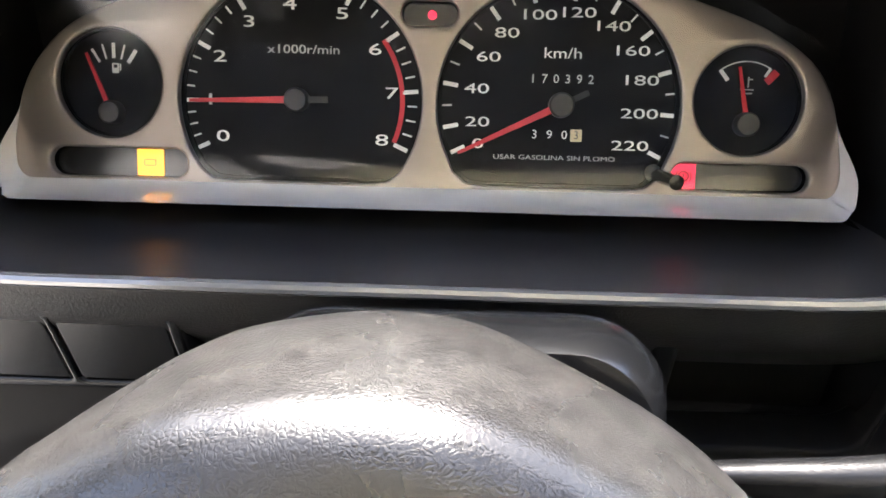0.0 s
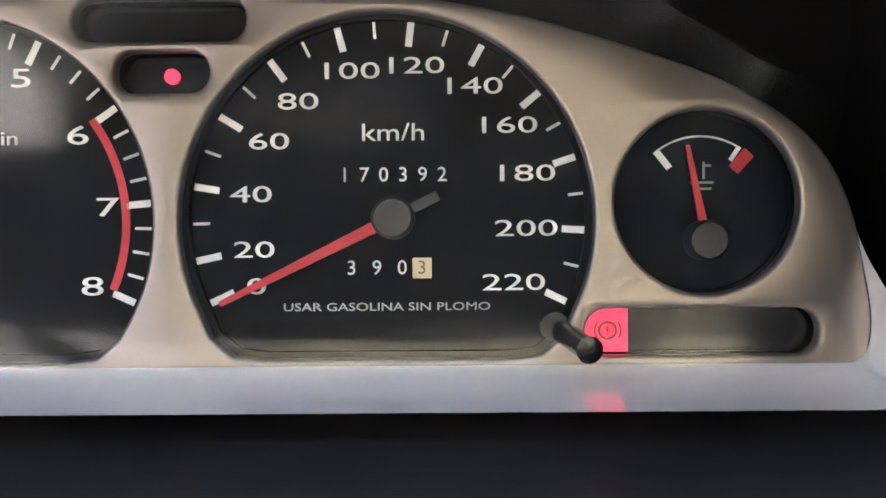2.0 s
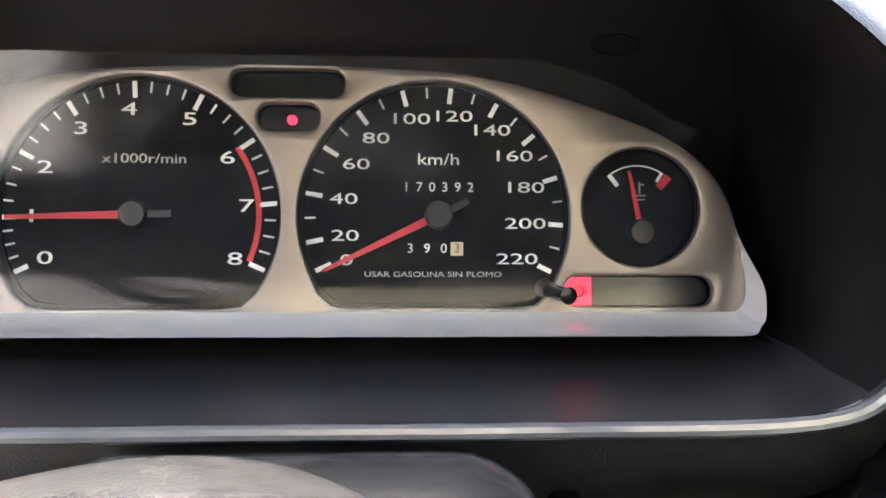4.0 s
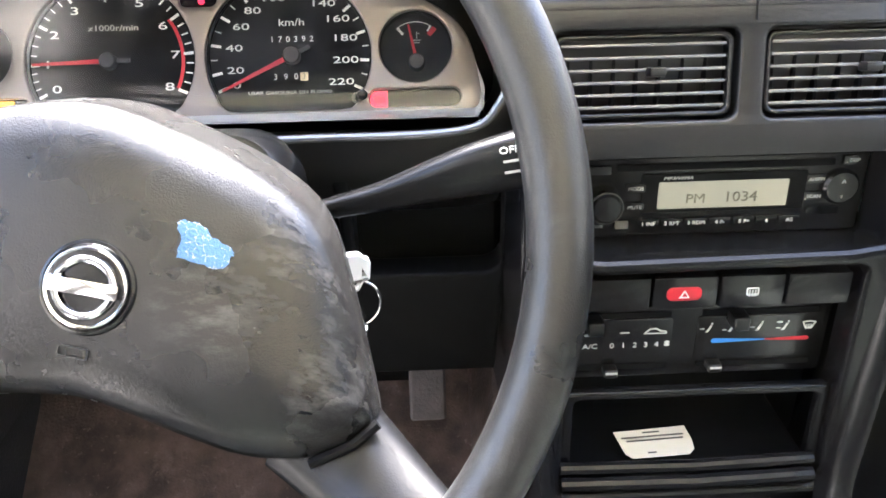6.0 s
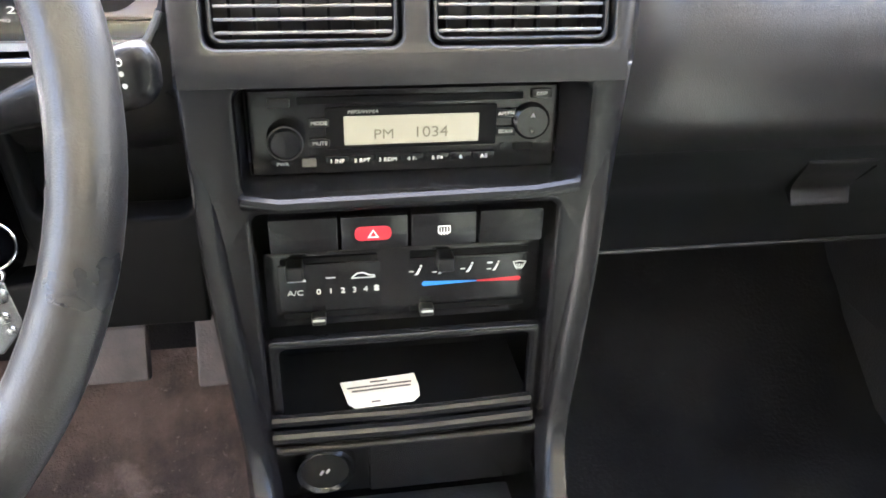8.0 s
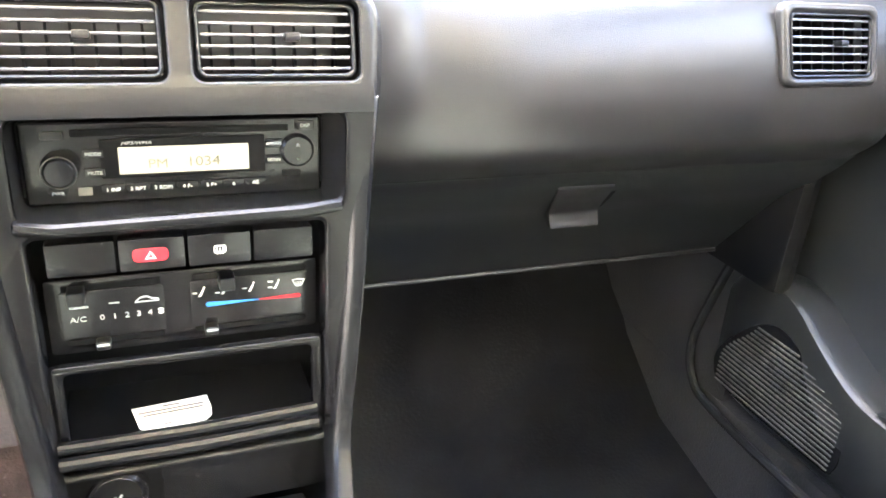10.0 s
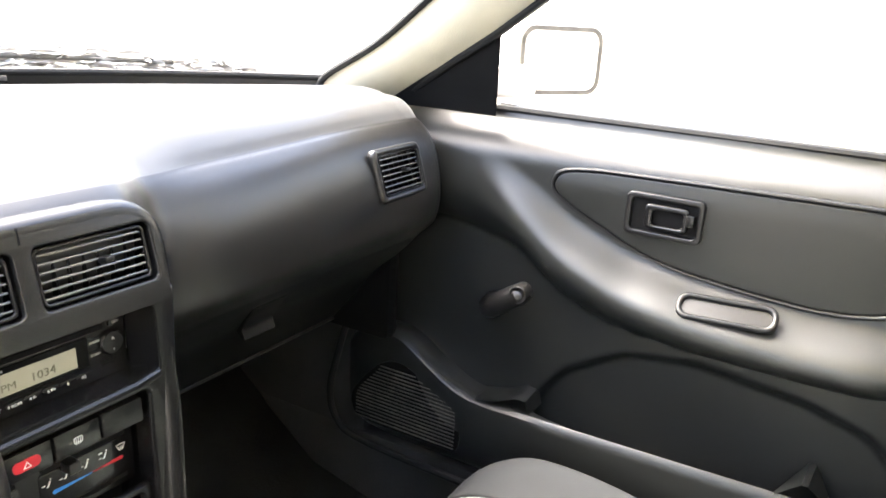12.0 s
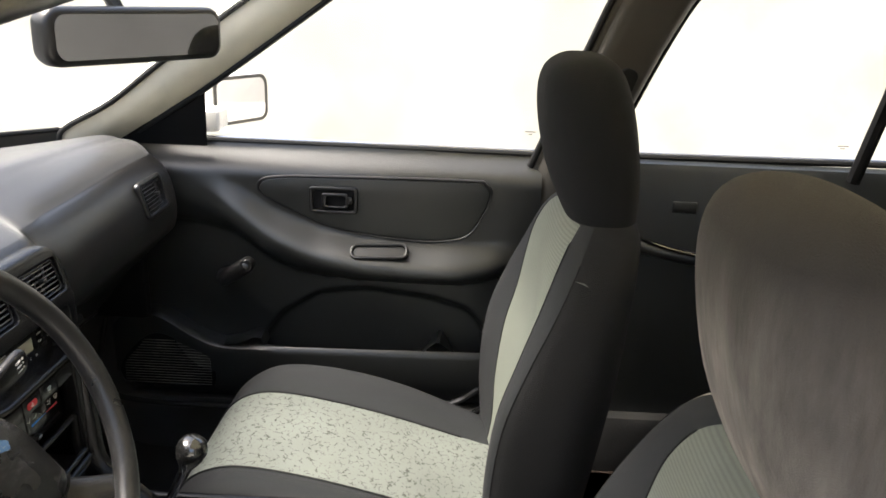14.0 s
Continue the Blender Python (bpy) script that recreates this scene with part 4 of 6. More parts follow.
    part("unit_lettering", text("km/h", 0.0068, at_c(up), 0.0552, 0.0024, 1.3), WHITE, t)
    part("fuel_lettering", text("USAR GASOLINA SIN PLOMO", 0.0031, at_c(up), 0.0531, -0.0450, 1.40), DIMWHITE, t)
    # red zone
    arc = circle(0.0487, -0.0655, -0.0212, 24, -23, 36) + circle(0.0465, -0.0655, -0.0212, 24, 36, -23)
    part("red_zone", plate([arc], 0.0002, 0, at_c(up)), RED, t)
    # counters
    for n, y, s, x0 in (("odometer", -0.0091, "170392", 0.0552), ("trip_meter", -0.0344, "390", 0.0505)):
        w = 0.0335 if n == "odometer" else 0.026
        part(n, plate([rrect(w, 0.0056, 0.0006, 0.0552 if n == "odometer" else 0.0527, y)], 0.0003, 0, at_c(up - 0.0002)), DIAL, t)
        part(n + "_reading", join([text(c, 0.0056, at_c(up + 0.0002), x0 + (i - (len(s) - 1) / 2) * 0.0053 * (1 if n == "odometer" else 1.3), y, 1.0) for i, c in enumerate(s)]), WHITE, t)
    part("trip_wheel", plate([rrect(0.0052, 0.0056, 0.0004, 0.0628, -0.0344)], 0.0004, 0, at_c(up + 0.0001)), mat("cream counter wheel", (0.6, 0.5, 0.3), 0.6), t)
    part("trip_digit", text("3", 0.0052, at_c(up + 0.0006), 0.0628, -0.0344), INK, t)
    # needles
    def needle(name, cx, cy, ang, L, hub, w=0.0017, tail=0.0):
        pts = [(0, -w), (L, -w * 0.45), (L, w * 0.45), (0, w)]
        part(name, plate([pts], 0.0010, 0, at_c(up + 0.003) @ Matrix.Translation((cx, cy, 0)) @ Matrix.Rotation(radians(ang), 4, "Z")), RED, t, "red needle")
        part("needle_hub", lathe([(hub, 0), (hub, 0.005), (hub * 0.85, 0.0062), (0.0001, 0.0066)], 28, at_c(up) @ Matrix.Translation((cx, cy, 0))), HUBGREY, t)
        if tail:
            part("needle_tail", plate([[(-tail, -0.0014), (0, -0.0014), (0, 0.0014), (-tail, 0.0014)]], 0.001, 0, at_c(up + 0.0028) @ Matrix.Translation((cx, cy, 0)) @ Matrix.Rotation(radians(ang), 4, "Z")), HUBGREY, t)
    needle("tachometer_needle", -0.0668, -0.0212, 181.5, 0.050, 0.0056, tail=0.0145)
    needle("speedometer_needle", 0.0552, -0.0208, 206, 0.052, 0.0058, tail=0.0135)
    needle("temperature_needle", 0.139, -0.0275, 101, 0.026, 0.0055, 0.0012)
    needle("fuel_needle", -0.154, -0.029, 112, 0.029, 0.0055, 0.0012)
    # small gauge scales
    part("temperature_arc", plate([circle(0.0195, 0.1385, -0.0185, 24, 55, 125) + circle(0.0190, 0.1385, -0.0185, 24, 125, 55)], 0.0002, 0, at_c(up)), WHITE, t)
    def bar(cx, cy, r0, r1, a, w):
        return box(((r0 + r1) / 2, 0, 0.0001), (r1 - r0, w, 0.0002), 0, 2, at_c(up) @ Matrix.Translation((cx, cy, 0)) @ Matrix.Rotation(radians(a), 4, "Z"))
    for r0, r1, a, w in ((0.0135, 0.0195, 128, 0.0018), (0.0150, 0.0192, 57, 0.0012)):
        part("gauge_mark", bar(0.1385, -0.0185, r0, r1, a, w), WHITE, t)
    part("temperature_red_mark", bar(0.1385, -0.0185, 0.0135, 0.0200, 48, 0.0034), RED, t)
    for a, w in ((122, 0.0012), (106, 0.0008), (90, 0.0016), (74, 0.0008), (57, 0.0018)):
        part("gauge_mark", bar(-0.1535, -0.0165, 0.0125, 0.0195, a, w), WHITE, t)
    part("fuel_symbol", join([plate([rrect(0.0032, 0.0046, 0.0006, -0.1528, -0.0085), rrect(0.0019, 0.0014, 0.0003, -0.1528, -0.0076)], 0.0002, 0, at_c(up)), plate([rrect(0.0007, 0.0032, 0.0002, -0.1505, -0.0080)], 0.0002, 0, at_c(up))]), WHITE, t)
    part("coolant_symbol", join([plate([rrect(0.0006, 0.0048, 0.0002, 0.1395, -0.0085)], 0.0002, 0, at_c(up)), plate([rrect(0.0020, 0.0006, 0.0002, 0.1405, -0.0072)], 0.0002, 0, at_c(up)),
                                 plate([rrect(0.0064, 0.0006, 0.0002, 0.139, -0.0118)], 0.0002, 0, at_c(up)), plate([rrect(0.0052, 0.0006, 0.0002, 0.139, -0.0135)], 0.0002, 0, at_c(up))]), DIMWHITE, t)
    # warning lamps
    part("lamp_strip", plate([rrect(0.061, 0.0118, 0.0057, 0.137, -0.0517)], 0.003, 0, at_c(-0.006)), GLOSSY, t)
    part("lamp_strip", plate([rrect(0.0645, 0.0128, 0.0060, -0.150, -0.052)], 0.003, 0, at_c(-0.006)), GLOSSY, t)
    part("lamp_strip", plate([rrect(0.045, 0.0108, 0.005, -0.0062, 0.0322)], 0.003, 0, at_c(-0.006)), GLOSSY, t)
    part("lamp_strip", plate([rrect(0.0248, 0.0105, 0.005, -0.0057, 0.0183)], 0.003, 0, at_c(-0.006)), GLOSSY, t)
    part("brake_warning_lamp", plate([[(0.1185, -0.0460), (0.1100, -0.0460), (0.1072, -0.0485), (0.1066, -0.0518), (0.1074, -0.0550), (0.1100, -0.0575), (0.1185, -0.0575)]], 0.0012, 0, at_c(-0.003)), REDLAMP, t, "lit red brake warning lamp")
    ringo = [(0.1130 + 0.0026 * math.cos(k * math.tau / 24), -0.0517 + 0.0026 * math.sin(k * math.tau / 24)) for k in range(24)]
    ringi = [(0.1130 + 0.0020 * math.cos(k * math.tau / 24), -0.0517 + 0.0020 * math.sin(k * math.tau / 24)) for k in range(24)]
    marks = [plate([ringo, ringi], 0.0003, 0, at_c(-0.0018)), plate([rrect(0.0005, 0.0018, 0.0002, 0.1130, -0.0513)], 0.0003, 0, at_c(-0.0018)), plate([rrect(0.0005, 0.0005, 0.0002, 0.1130, -0.0528)], 0.0003, 0, at_c(-0.0018))]
    for side in (-1, 1):
        arc = [(0.1130 + side * r * math.cos(u), -0.0517 + r * math.sin(u)) for r, us in ((0.0038, (-0.7, -0.35, 0.0, 0.35, 0.7)), (0.0033, (0.7, 0.35, 0.0, -0.35, -0.7))) for u in us]
        marks.append(plate([arc], 0.0003, 0, at_c(-0.0018)))
    part("brake_symbol", join(marks), mat("dark red print", (0.10, 0.004, 0.010), 0.5), t)
    part("engine_warning_lamp", plate([rrect(0.0125, 0.0125, 0.0006, -0.1373, -0.052)], 0.0012, 0, at_c(-0.003)), AMBER, t, "lit amber engine warning lamp")
    part("lamp_symbol", join([plate([circle(0.0023, 0.1124, -0.0518, 20), circle(0.0019, 0.1124, -0.0518, 20)], 0.0002, 0, at_c(-0.0017)), text("!", 0.0035, at_c(-0.0017), 0.1124, -0.0518)]), mat("lamp symbol red", (0.3, 0.01, 0.03), 0.5), t)
    part("lamp_symbol", plate([rrect(0.0060, 0.0032, 0.0008, -0.1373, -0.052), rrect(0.0050, 0.0022, 0.0005, -0.1373, -0.052)], 0.0002, 0, at_c(-0.0017)), mat("lamp symbol brown", (0.3, 0.1, 0.01), 0.5), t)
    part("seat_belt_lamp", plate([circle(0.0021, -0.0049, 0.0183, 20)], 0.001, 0, at_c(-0.003)), REDLAMP, t, "round lit red lamp")
    # trip reset stalk
    p0, p1 = MC @ Vector((0.0985, -0.0505, -0.004)), MC @ Vector((0.1035, -0.0535, 0.024))
    part("reset_socket", lathe([(0.0045, -0.004), (0.0048, 0.001), (0.0040, 0.0025), (0.0001, 0.0025)], 20, at_c(-0.002) @ Matrix.Translation((0.0985, -0.0505, 0))), GLOSSY, t)
    part("reset_knob", tube([p0, p0.lerp(p1, 0.5), p0.lerp(p1, 0.9), p1, p1 + (p1 - p0) * 0.02], lambda u: 0.0030 if u < 0.7 else (0.0034 if u < 0.95 else 0.0022), 16), GLOSSY, t, "black plastic trip reset knob")
    return t


cluster = build_cluster()


# ---- lower dash, column and steering wheel ----
def build_lower_dash():
    t = thing("lower_dash_panel", (0.0, 0.26, 0.75), "satin black lower dash panel under the dials", "dash panel")
    ml = frame_at((0, 0.252, 0.90), -6)
    outer = [(-0.36, 0.048), (-0.36, -0.125), (0.186, -0.125), (0.196, 0.040), (-0.20, 0.040), (-0.215, 0.048)]
    hole = [(p.x, p.y) for p in spline([(-0.092, 0.0, 0), (-0.094, 0.025, 0), (-0.080, 0.032, 0), (0.0, 0.034, 0), (0.070, 0.034, 0), (0.084, 0.028, 0), (0.088, 0.01, 0), (0.090, -0.05, 0), (0.085, -0.085, 0), (-0.078, -0.085, 0), (-0.085, -0.05, 0)], 5, True)]
    sw = rrect(0.100, 0.045, 0.004, -0.149, 0.012)
    pocket = rrect(0.090, 0.080, 0.012, 0.143, -0.002)
    part("panel", plate([outer, hole, sw, pocket], 0.022, 0.003, ml @ Matrix.Translation((0, 0, -0.022))), LOWDASH, t)
    part("recess", box((0.0, 0.37, 0.835), (0.40, 0.02, 0.17)), MATT, t)
    part("pocket_back", box((0.145, 0.300, 0.889), (0.11, 0.01, 0.084)), MATT, t)
    part("knee_roll", tube([(-0.36, 0.292, 0.785), (-0.1, 0.292, 0.785), (0.188, 0.292, 0.785)], 0.018, 12), LOWDASH, t)
    part("switch_frame", plate([rrect(0.104, 0.049, 0.005, -0.149, 0.012), rrect(0.0462, 0.0405, 0.003, -0.1735, 0.0125), rrect(0.0462, 0.0405, 0.003, -0.1245, 0.0125)], 0.006, 0.0015, ml @ Matrix.Translation((0, 0, -0.0045))), CONSOLE, t)
    for x in (-0.1735, -0.1245):
        part("switch_blank", box((0, 0, 0), (0.0452, 0.0392, 0.012), 0.002, 3, ml @ Matrix.Translation((x, 0.0125, -0.0055))), CONSOLE, t, "blank black switch cover")
    return t


lower_dash = build_lower_dash()
MW = frame_at((0.0115, 0.0945, 0.966), 28.6)


def build_column():
    t = thing("steering_column", (0.012, 0.25, 0.88), "satin black steering column shroud with stalks and key", "steering column")
    rings = []
    for d, w, hh, top in ((-0.24, 0.066, 0.055, 0.028), (-0.15, 0.068, 0.055, 0.049), (-0.115, 0.068, 0.055, 0.060), (-0.098, 0.067, 0.054, 0.062), (-0.088, 0.0645, 0.0525, 0.0605), (-0.080, 0.060, 0.050, 0.056)):
        o = rrect(2 * w, hh + top, 0.026, 0, (top - hh) / 2, 8)
        rings.append([MW @ Vector((x, y, d)) for x, y in o])
    part("shroud", loft(rings), GLOSSY, t)
    # wiper stalk: a paddle that widens towards the rim
    sections = [(0.060, 0.184, 0.938, 0.008, 0.0035), (0.080, 0.180, 0.943, 0.009, 0.0040), (0.100, 0.176, 0.950, 0.011, 0.0048), (0.120, 0.171, 0.958, 0.014, 0.0056), (0.140, 0.165, 0.969, 0.019, 0.0064),
                (0.160, 0.160, 0.979, 0.024, 0.0072), (0.180, 0.157, 0.986, 0.027, 0.0078), (0.192, 0.156, 0.989, 0.027, 0.0078), (0.197, 0.156, 0.987, 0.022, 0.0062), (0.200, 0.156, 0.982, 0.012, 0.0034)]
    rings = []
    for x, y, top, tall, deep in sections:
        rings.append([(x, y + deep * math.copysign(abs(math.cos(k * math.tau / 20)) ** 0.7, math.cos(k * math.tau / 20)), top - tall / 2 + tall / 2 * math.copysign(abs(math.sin(k * math.tau / 20)) ** 0.7, math.sin(k * math.tau / 20))) for k in range(20)])
    cols = [spline([r[k] for r in rings], 3) for k in range(20)]
    st = part("wiper_stalk", loft([[cols[k][i] for k in range(20)] for i in range(len(cols[0]))]), CONSOLE, t, "black wiper stalk with white markings", 60)
    ms = frame_at((0.182, 0.1484, 0.976), 0) @ Matrix.Rotation(radians(8), 4, "Z")
    part("stalk_lettering", text("OFF", 0.0045, ms, -0.003, 0.0055, 1.15), DIMWHITE, st)
    marks = [plate([rrect(0.0085, 0.0011, 0.0003, -0.002, 0.0004)], 0.0003, 0, ms), plate([rrect(0.0085, 0.0011, 0.0003, -0.002, -0.0048)], 0.0003, 0, ms)]
    marks += [plate([circle(0.0011, 0.0048, y, 12)], 0.0003, 0, ms) for y in (0.0010, -0.0040)] + [plate([circle(0.0016, 0.0050, 0.0056, 12), circle(0.0011, 0.0050, 0.0056, 12)], 0.0003, 0, ms)]
    part("stalk_mark", join(marks), DIMWHITE, st)
    part("ignition_barrel", lathe([(0.017, 0), (0.017, 0.016), (0.015, 0.019), (0.0001, 0.019)], 28, frame_at((0.060, 0.190, 0.901), 5) @ Matrix.Rotation(radians(82), 4, "Y")), GLOSSY, t, "black ignition lock")
    return t


column = build_column()


def laid_on(tree, outline, m, lift=0.0005):
    """A thin skin with the given outline, laid on a curved surface."""
    n = len(outline)
    cx, cy = sum(p[0] for p in outline) / n, sum(p[1] for p in outline) / n
    down = (m.to_3x3() @ Vector((0, 0, -1))).normalized()
    rings = []
    for k in (0.02, 0.35, 0.7, 1.0):
        ring = []
        for x, y in outline:
            o = m @ Vector((cx + (x - cx) * k, cy + (y - cy) * k, 0.05))
            hit = tree.ray_cast(o, down)[0]
            ring.append((hit if hit is not None else o + down * 0.055) - down * lift)
        rings.append(ring)
    return loft(rings, True, False)


def build_wheel():
    t = thing("steering_wheel", (0.012, 0.093, 0.963), "worn grey-black leather-grained steering wheel with airbag pad", "steering wheel")
    mrim = frame_at((0.0125, 0.0885, 0.9745), 26) @ Matrix.Rotation(radians(-3), 4, "Y")
    part("rim", ring_tube(0.1765, 0.0122, mrim, 96, 20), LEATHER, t, "worn dark leather-grained rim")
    mr = MW @ Matrix.Rotation(radians(-13), 4, "Z")   # the wheel stands turned a little
    half = [(0, 59), (42, 49), (70, 37), (85, 25), (95, 11), (103, -4), (111, -22), (118, -38), (120.5, -47), (114, -56), (97, -67), (74, -71), (50, -68), (0, -60)]
    o = half + [(-50, -69), (-78, -73), (-104, -70), (-122, -60), (-132, -50), (-135, -40), (-131, -24), (-124, -8), (-117, 3), (-109, 13), (-92, 27), (-75, 40), (-57, 49), (-38, 56), (-20, 59.5)]
    loop = [(p.x / 1000, p.y / 1000) for p in spline([(x, y, 0) for x, y in o], 4, True)]
    cx, cy = 0.0, -0.010
    rings = []
    for k, h in ((0.97, -0.072), (0.99, -0.056), (1.0, -0.042), (1.0, -0.031), (0.99, -0.0225), (0.955, -0.0155), (0.88, -0.0098), (0.74, -0.0055), (0.53, -0.0032), (0.3, -0.0023), (0.12, -0.002)):
        rise = 0.008 * smooth(-0.022, -0.06, h)
        rings.append([mr @ Vector((cx + (x - cx) * k, cy + (y - cy) * k + rise * smooth(0.0, 0.04, y), h)) for x, y in loop])
    pad_skin = loft(rings)
    tree = BVHTree.FromBMesh(pad_skin)
    part("airbag_pad", pad_skin, PADLEATHER, t, "worn leather-grained airbag pad", 60)
    for s in (-1, 1):
        pts = [mr @ Vector((s * x / 1000, y / 1000, h / 1000)) for x, y, h in ((92, -54, -36), (112, -66, -30), (135, -78, -14), (157, -88, 4))]
        part("spoke", tube(pts, lambda u: 0.026 - 0.008 * u, 14, flat=0.45), CONSOLE, t, "satin black spoke")
        seam = [mr @ Vector((s * x / 1000, y / 1000, -0.0195)) for x, y in ((121, -47), (113, -57), (97, -68))]
        part("seam", tube(seam, 0.0022, 8), MATT, t)
    b = mr @ Matrix.Translation((0.0035, -0.0130, -0.0035))
    part("badge_recess", ring_tube(0.0170, 0.0016, b @ Matrix.Translation((0, 0, 0.0012)), 40, 8), GLOSSY, t)
    bd = part("badge", lathe([(0.0155, 0.0), (0.0155, 0.0030), (0.0145, 0.0040), (0.0001, 0.0045)], 40, b), GLOSSY, t, "round chrome badge")
    part("badge_rim", ring_tube(0.0150, 0.0009, b @ Matrix.Translation((0, 0, 0.0035)), 40, 8), CHROME, bd)
    part("badge_ring", ring_tube(0.0108, 0.0016, b @ Matrix.Translation((0, 0, 0.0050)), 40, 10), CHROME, bd)
    part("badge_bar", box((0, 0, 0), (0.0262, 0.0060, 0.0022), 0.0008, 2, b @ Matrix.Translation((0, 0, 0.0062))), CHROME, bd)
    part("airbag_mark", plate([rrect(0.012, 0.0045, 0.001), rrect(0.0108, 0.0034, 0.0008)], 0.0005, 0, mr @ Matrix.Translation((0.002, -0.0385, -0.0032))), HUBGREY, t)
    rnd = random.Random(4)
    base = [(34.7, 10.2), (39.1, 10.6), (44.6, 7.9), (47.7, 4.0), (55.0, -1.4), (54.3, -4.2), (50.4, -8.4), (42.6, -5.9), (34.3, -3.1), (36.0, 3.8)]
    torn = [(p.x, p.y) for p in spline([(x, y, 0) for x, y in base], 5, True)]
    part("sticker_remnant", laid_on(tree, [((x + rnd.uniform(-0.5, 0.5)) / 1000, (y + rnd.uniform(-0.5, 0.5)) / 1000) for x, y in torn], MW), STICKER, t, "torn blue and white sticker remnant")
    for c, mt in (((-73.0, -1.5), GREENBIT), ((-80.2, -8.8), ORANGEBIT)):
        pts = [((c[0] + 7.5 * math.cos(a) * rnd.uniform(0.72, 1.05)) / 1000, (c[1] + 4.6 * math.sin(a) * rnd.uniform(0.72, 1.05)) / 1000) for a in [k * math.tau / 30 for k in range(30)]]
        part("sticker_remnant", laid_on(tree, pts, MW), mt, t, "scraped coloured sticker remnant")
    return t


wheel = build_wheel()


# ---- centre console ----
def build_heater(t):
    """Heater and fan controls with their sliding levers."""
    mh = frame_at((0.3105, 0.236, 0.815), 2)
    h = part("heater_panel", plate([rrect(0.170, 0.052, 0.003)], 0.006, 0.001, mh @ Matrix.Translation((0, 0, -0.006))), GLOSSY, t, "black heater control panel")
    up = mh @ Matrix.Translation((0, 0, 0.0001))
    for x, w in ((-0.046, 0.062), (0.040, 0.078)):
        part("heater_plate", plate([rrect(w, 0.034, 0.002, x, 0.001)], 0.0012, 0.0004, mh @ Matrix.Translation((0, 0, -0.0002))), GLOSSY, h)
        part("lever_slot", plate([rrect(w - 0.004, 0.0036, 0.0012, x, 0.0205)], 0.001, 0, mh), MATT, h)
        part("lever_slot", plate([rrect(w - 0.004, 0.0036, 0.0012, x, -0.0180)], 0.001, 0, mh), MATT, h)
    for x, y in ((-0.0665, 0.0175), (0.0240, 0.0180)):
        part("slide_lever", box((0, 0, 0), (0.0100, 0.0095, 0.014), 0.002, 3, mh @ Matrix.Translation((x, y, 0.006))), PLASTIC, h)
    for x, y in ((-0.054, -0.0185), (0.0130, -0.0170)):
        lv = part("slide_lever", box((0, 0, 0), (0.0090, 0.0060, 0.010), 0.002, 3, mh @ Matrix.Translation((x, y, 0.004))), PLASTIC, h)
        part("lever_mark", plate([rrect(0.0075, 0.0014, 0.0005)], 0.0004, 0, mh @ Matrix.Translation((x, y + 0.0012, 0.0091))), DIMWHITE, lv)
    f = mh @ Matrix.Translation((0, 0, 0.0011))
    part("fan_lettering", join([text(s, 0.0052, f, x, -0.0015, 1.15) for s, x in (("A/C", -0.0672), ("0", -0.0532), ("1", -0.0458), ("2", -0.0384), ("3", -0.0314), ("4", -0.0245))]), WHITE, h)
    part("fan_symbol", join([plate([rrect(0.0045, 0.0013, 0.0005)], 0.0002, 0, f @ Matrix.Translation((-0.0178, -0.001, 0)) @ Matrix.Rotation(radians(a), 4, "Z")) for a in (45, 135, 90)]), WHITE, h)
    part("recirculation_symbol", join([plate([rrect(0.0060, 0.0008, 0.0003, -0.0455, 0.0080)], 0.0002, 0, f), plate([[(-0.0335, 0.0065), (-0.0185, 0.0065), (-0.0188, 0.0085), (-0.0225, 0.0090), (-0.0255, 0.0108), (-0.0295, 0.0105), (-0.0320, 0.0085)], [(-0.0322, 0.0072), (-0.0312, 0.0080), (-0.0290, 0.0097), (-0.0258, 0.0099), (-0.0230, 0.0082), (-0.0196, 0.0078), (-0.0194, 0.0072)]], 0.0002, 0, f), plate([rrect(0.011, 0.0014, 0.0005, -0.066, 0.0070), rrect(0.0095, 0.0004, 0.0001, -0.066, 0.0070)], 0.0002, 0, f)]), WHITE, h)
    for i, x in enumerate((0.0070, 0.0215, 0.0392, 0.0560)):
        part("airflow_symbol", join([plate([[(x - 0.0012, 0.0062), (x + 0.0008, 0.0062), (x + 0.0030, 0.0110), (x + 0.0018, 0.0112), (x - 0.0002, 0.0074)]], 0.0002, 0, f), plate([circle(0.0007, x + 0.0028, 0.0124, 10)], 0.0002, 0, f), plate([rrect(0.0030, 0.0007, 0.0002, x - 0.0032, 0.0088 - 0.0012 * (i % 2))], 0.0002, 0, f)] + ([plate([rrect(0.0036, 0.0012, 0.0004, x - 0.0028, 0.0120)], 0.0002, 0, f)] if i == 3 else [])), WHITE, h)
    part("windscreen_symbol", join([plate([[(0.0700, 0.0068), (0.0745, 0.0068), (0.0768, 0.0116), (0.0722, 0.0124), (0.0678, 0.0116)], [(0.0706, 0.0075), (0.0740, 0.0075), (0.0758, 0.0111), (0.0722, 0.0117), (0.0688, 0.0111)]], 0.0002, 0, f)] + [plate([rrect(0.0005, 0.0040, 0.0001, x, 0.0080)], 0.0002, 0, f) for x in (0.0707, 0.0722, 0.0737)]), WHITE, h)
    part("cold_bar", plate([[(0.0100, -0.0005), (0.0115, -0.0020), (0.045, -0.0008), (0.045, 0.0000), (0.0115, 0.0015)]], 0.0002, 0, f), BLUE, h, "blue cold bar")
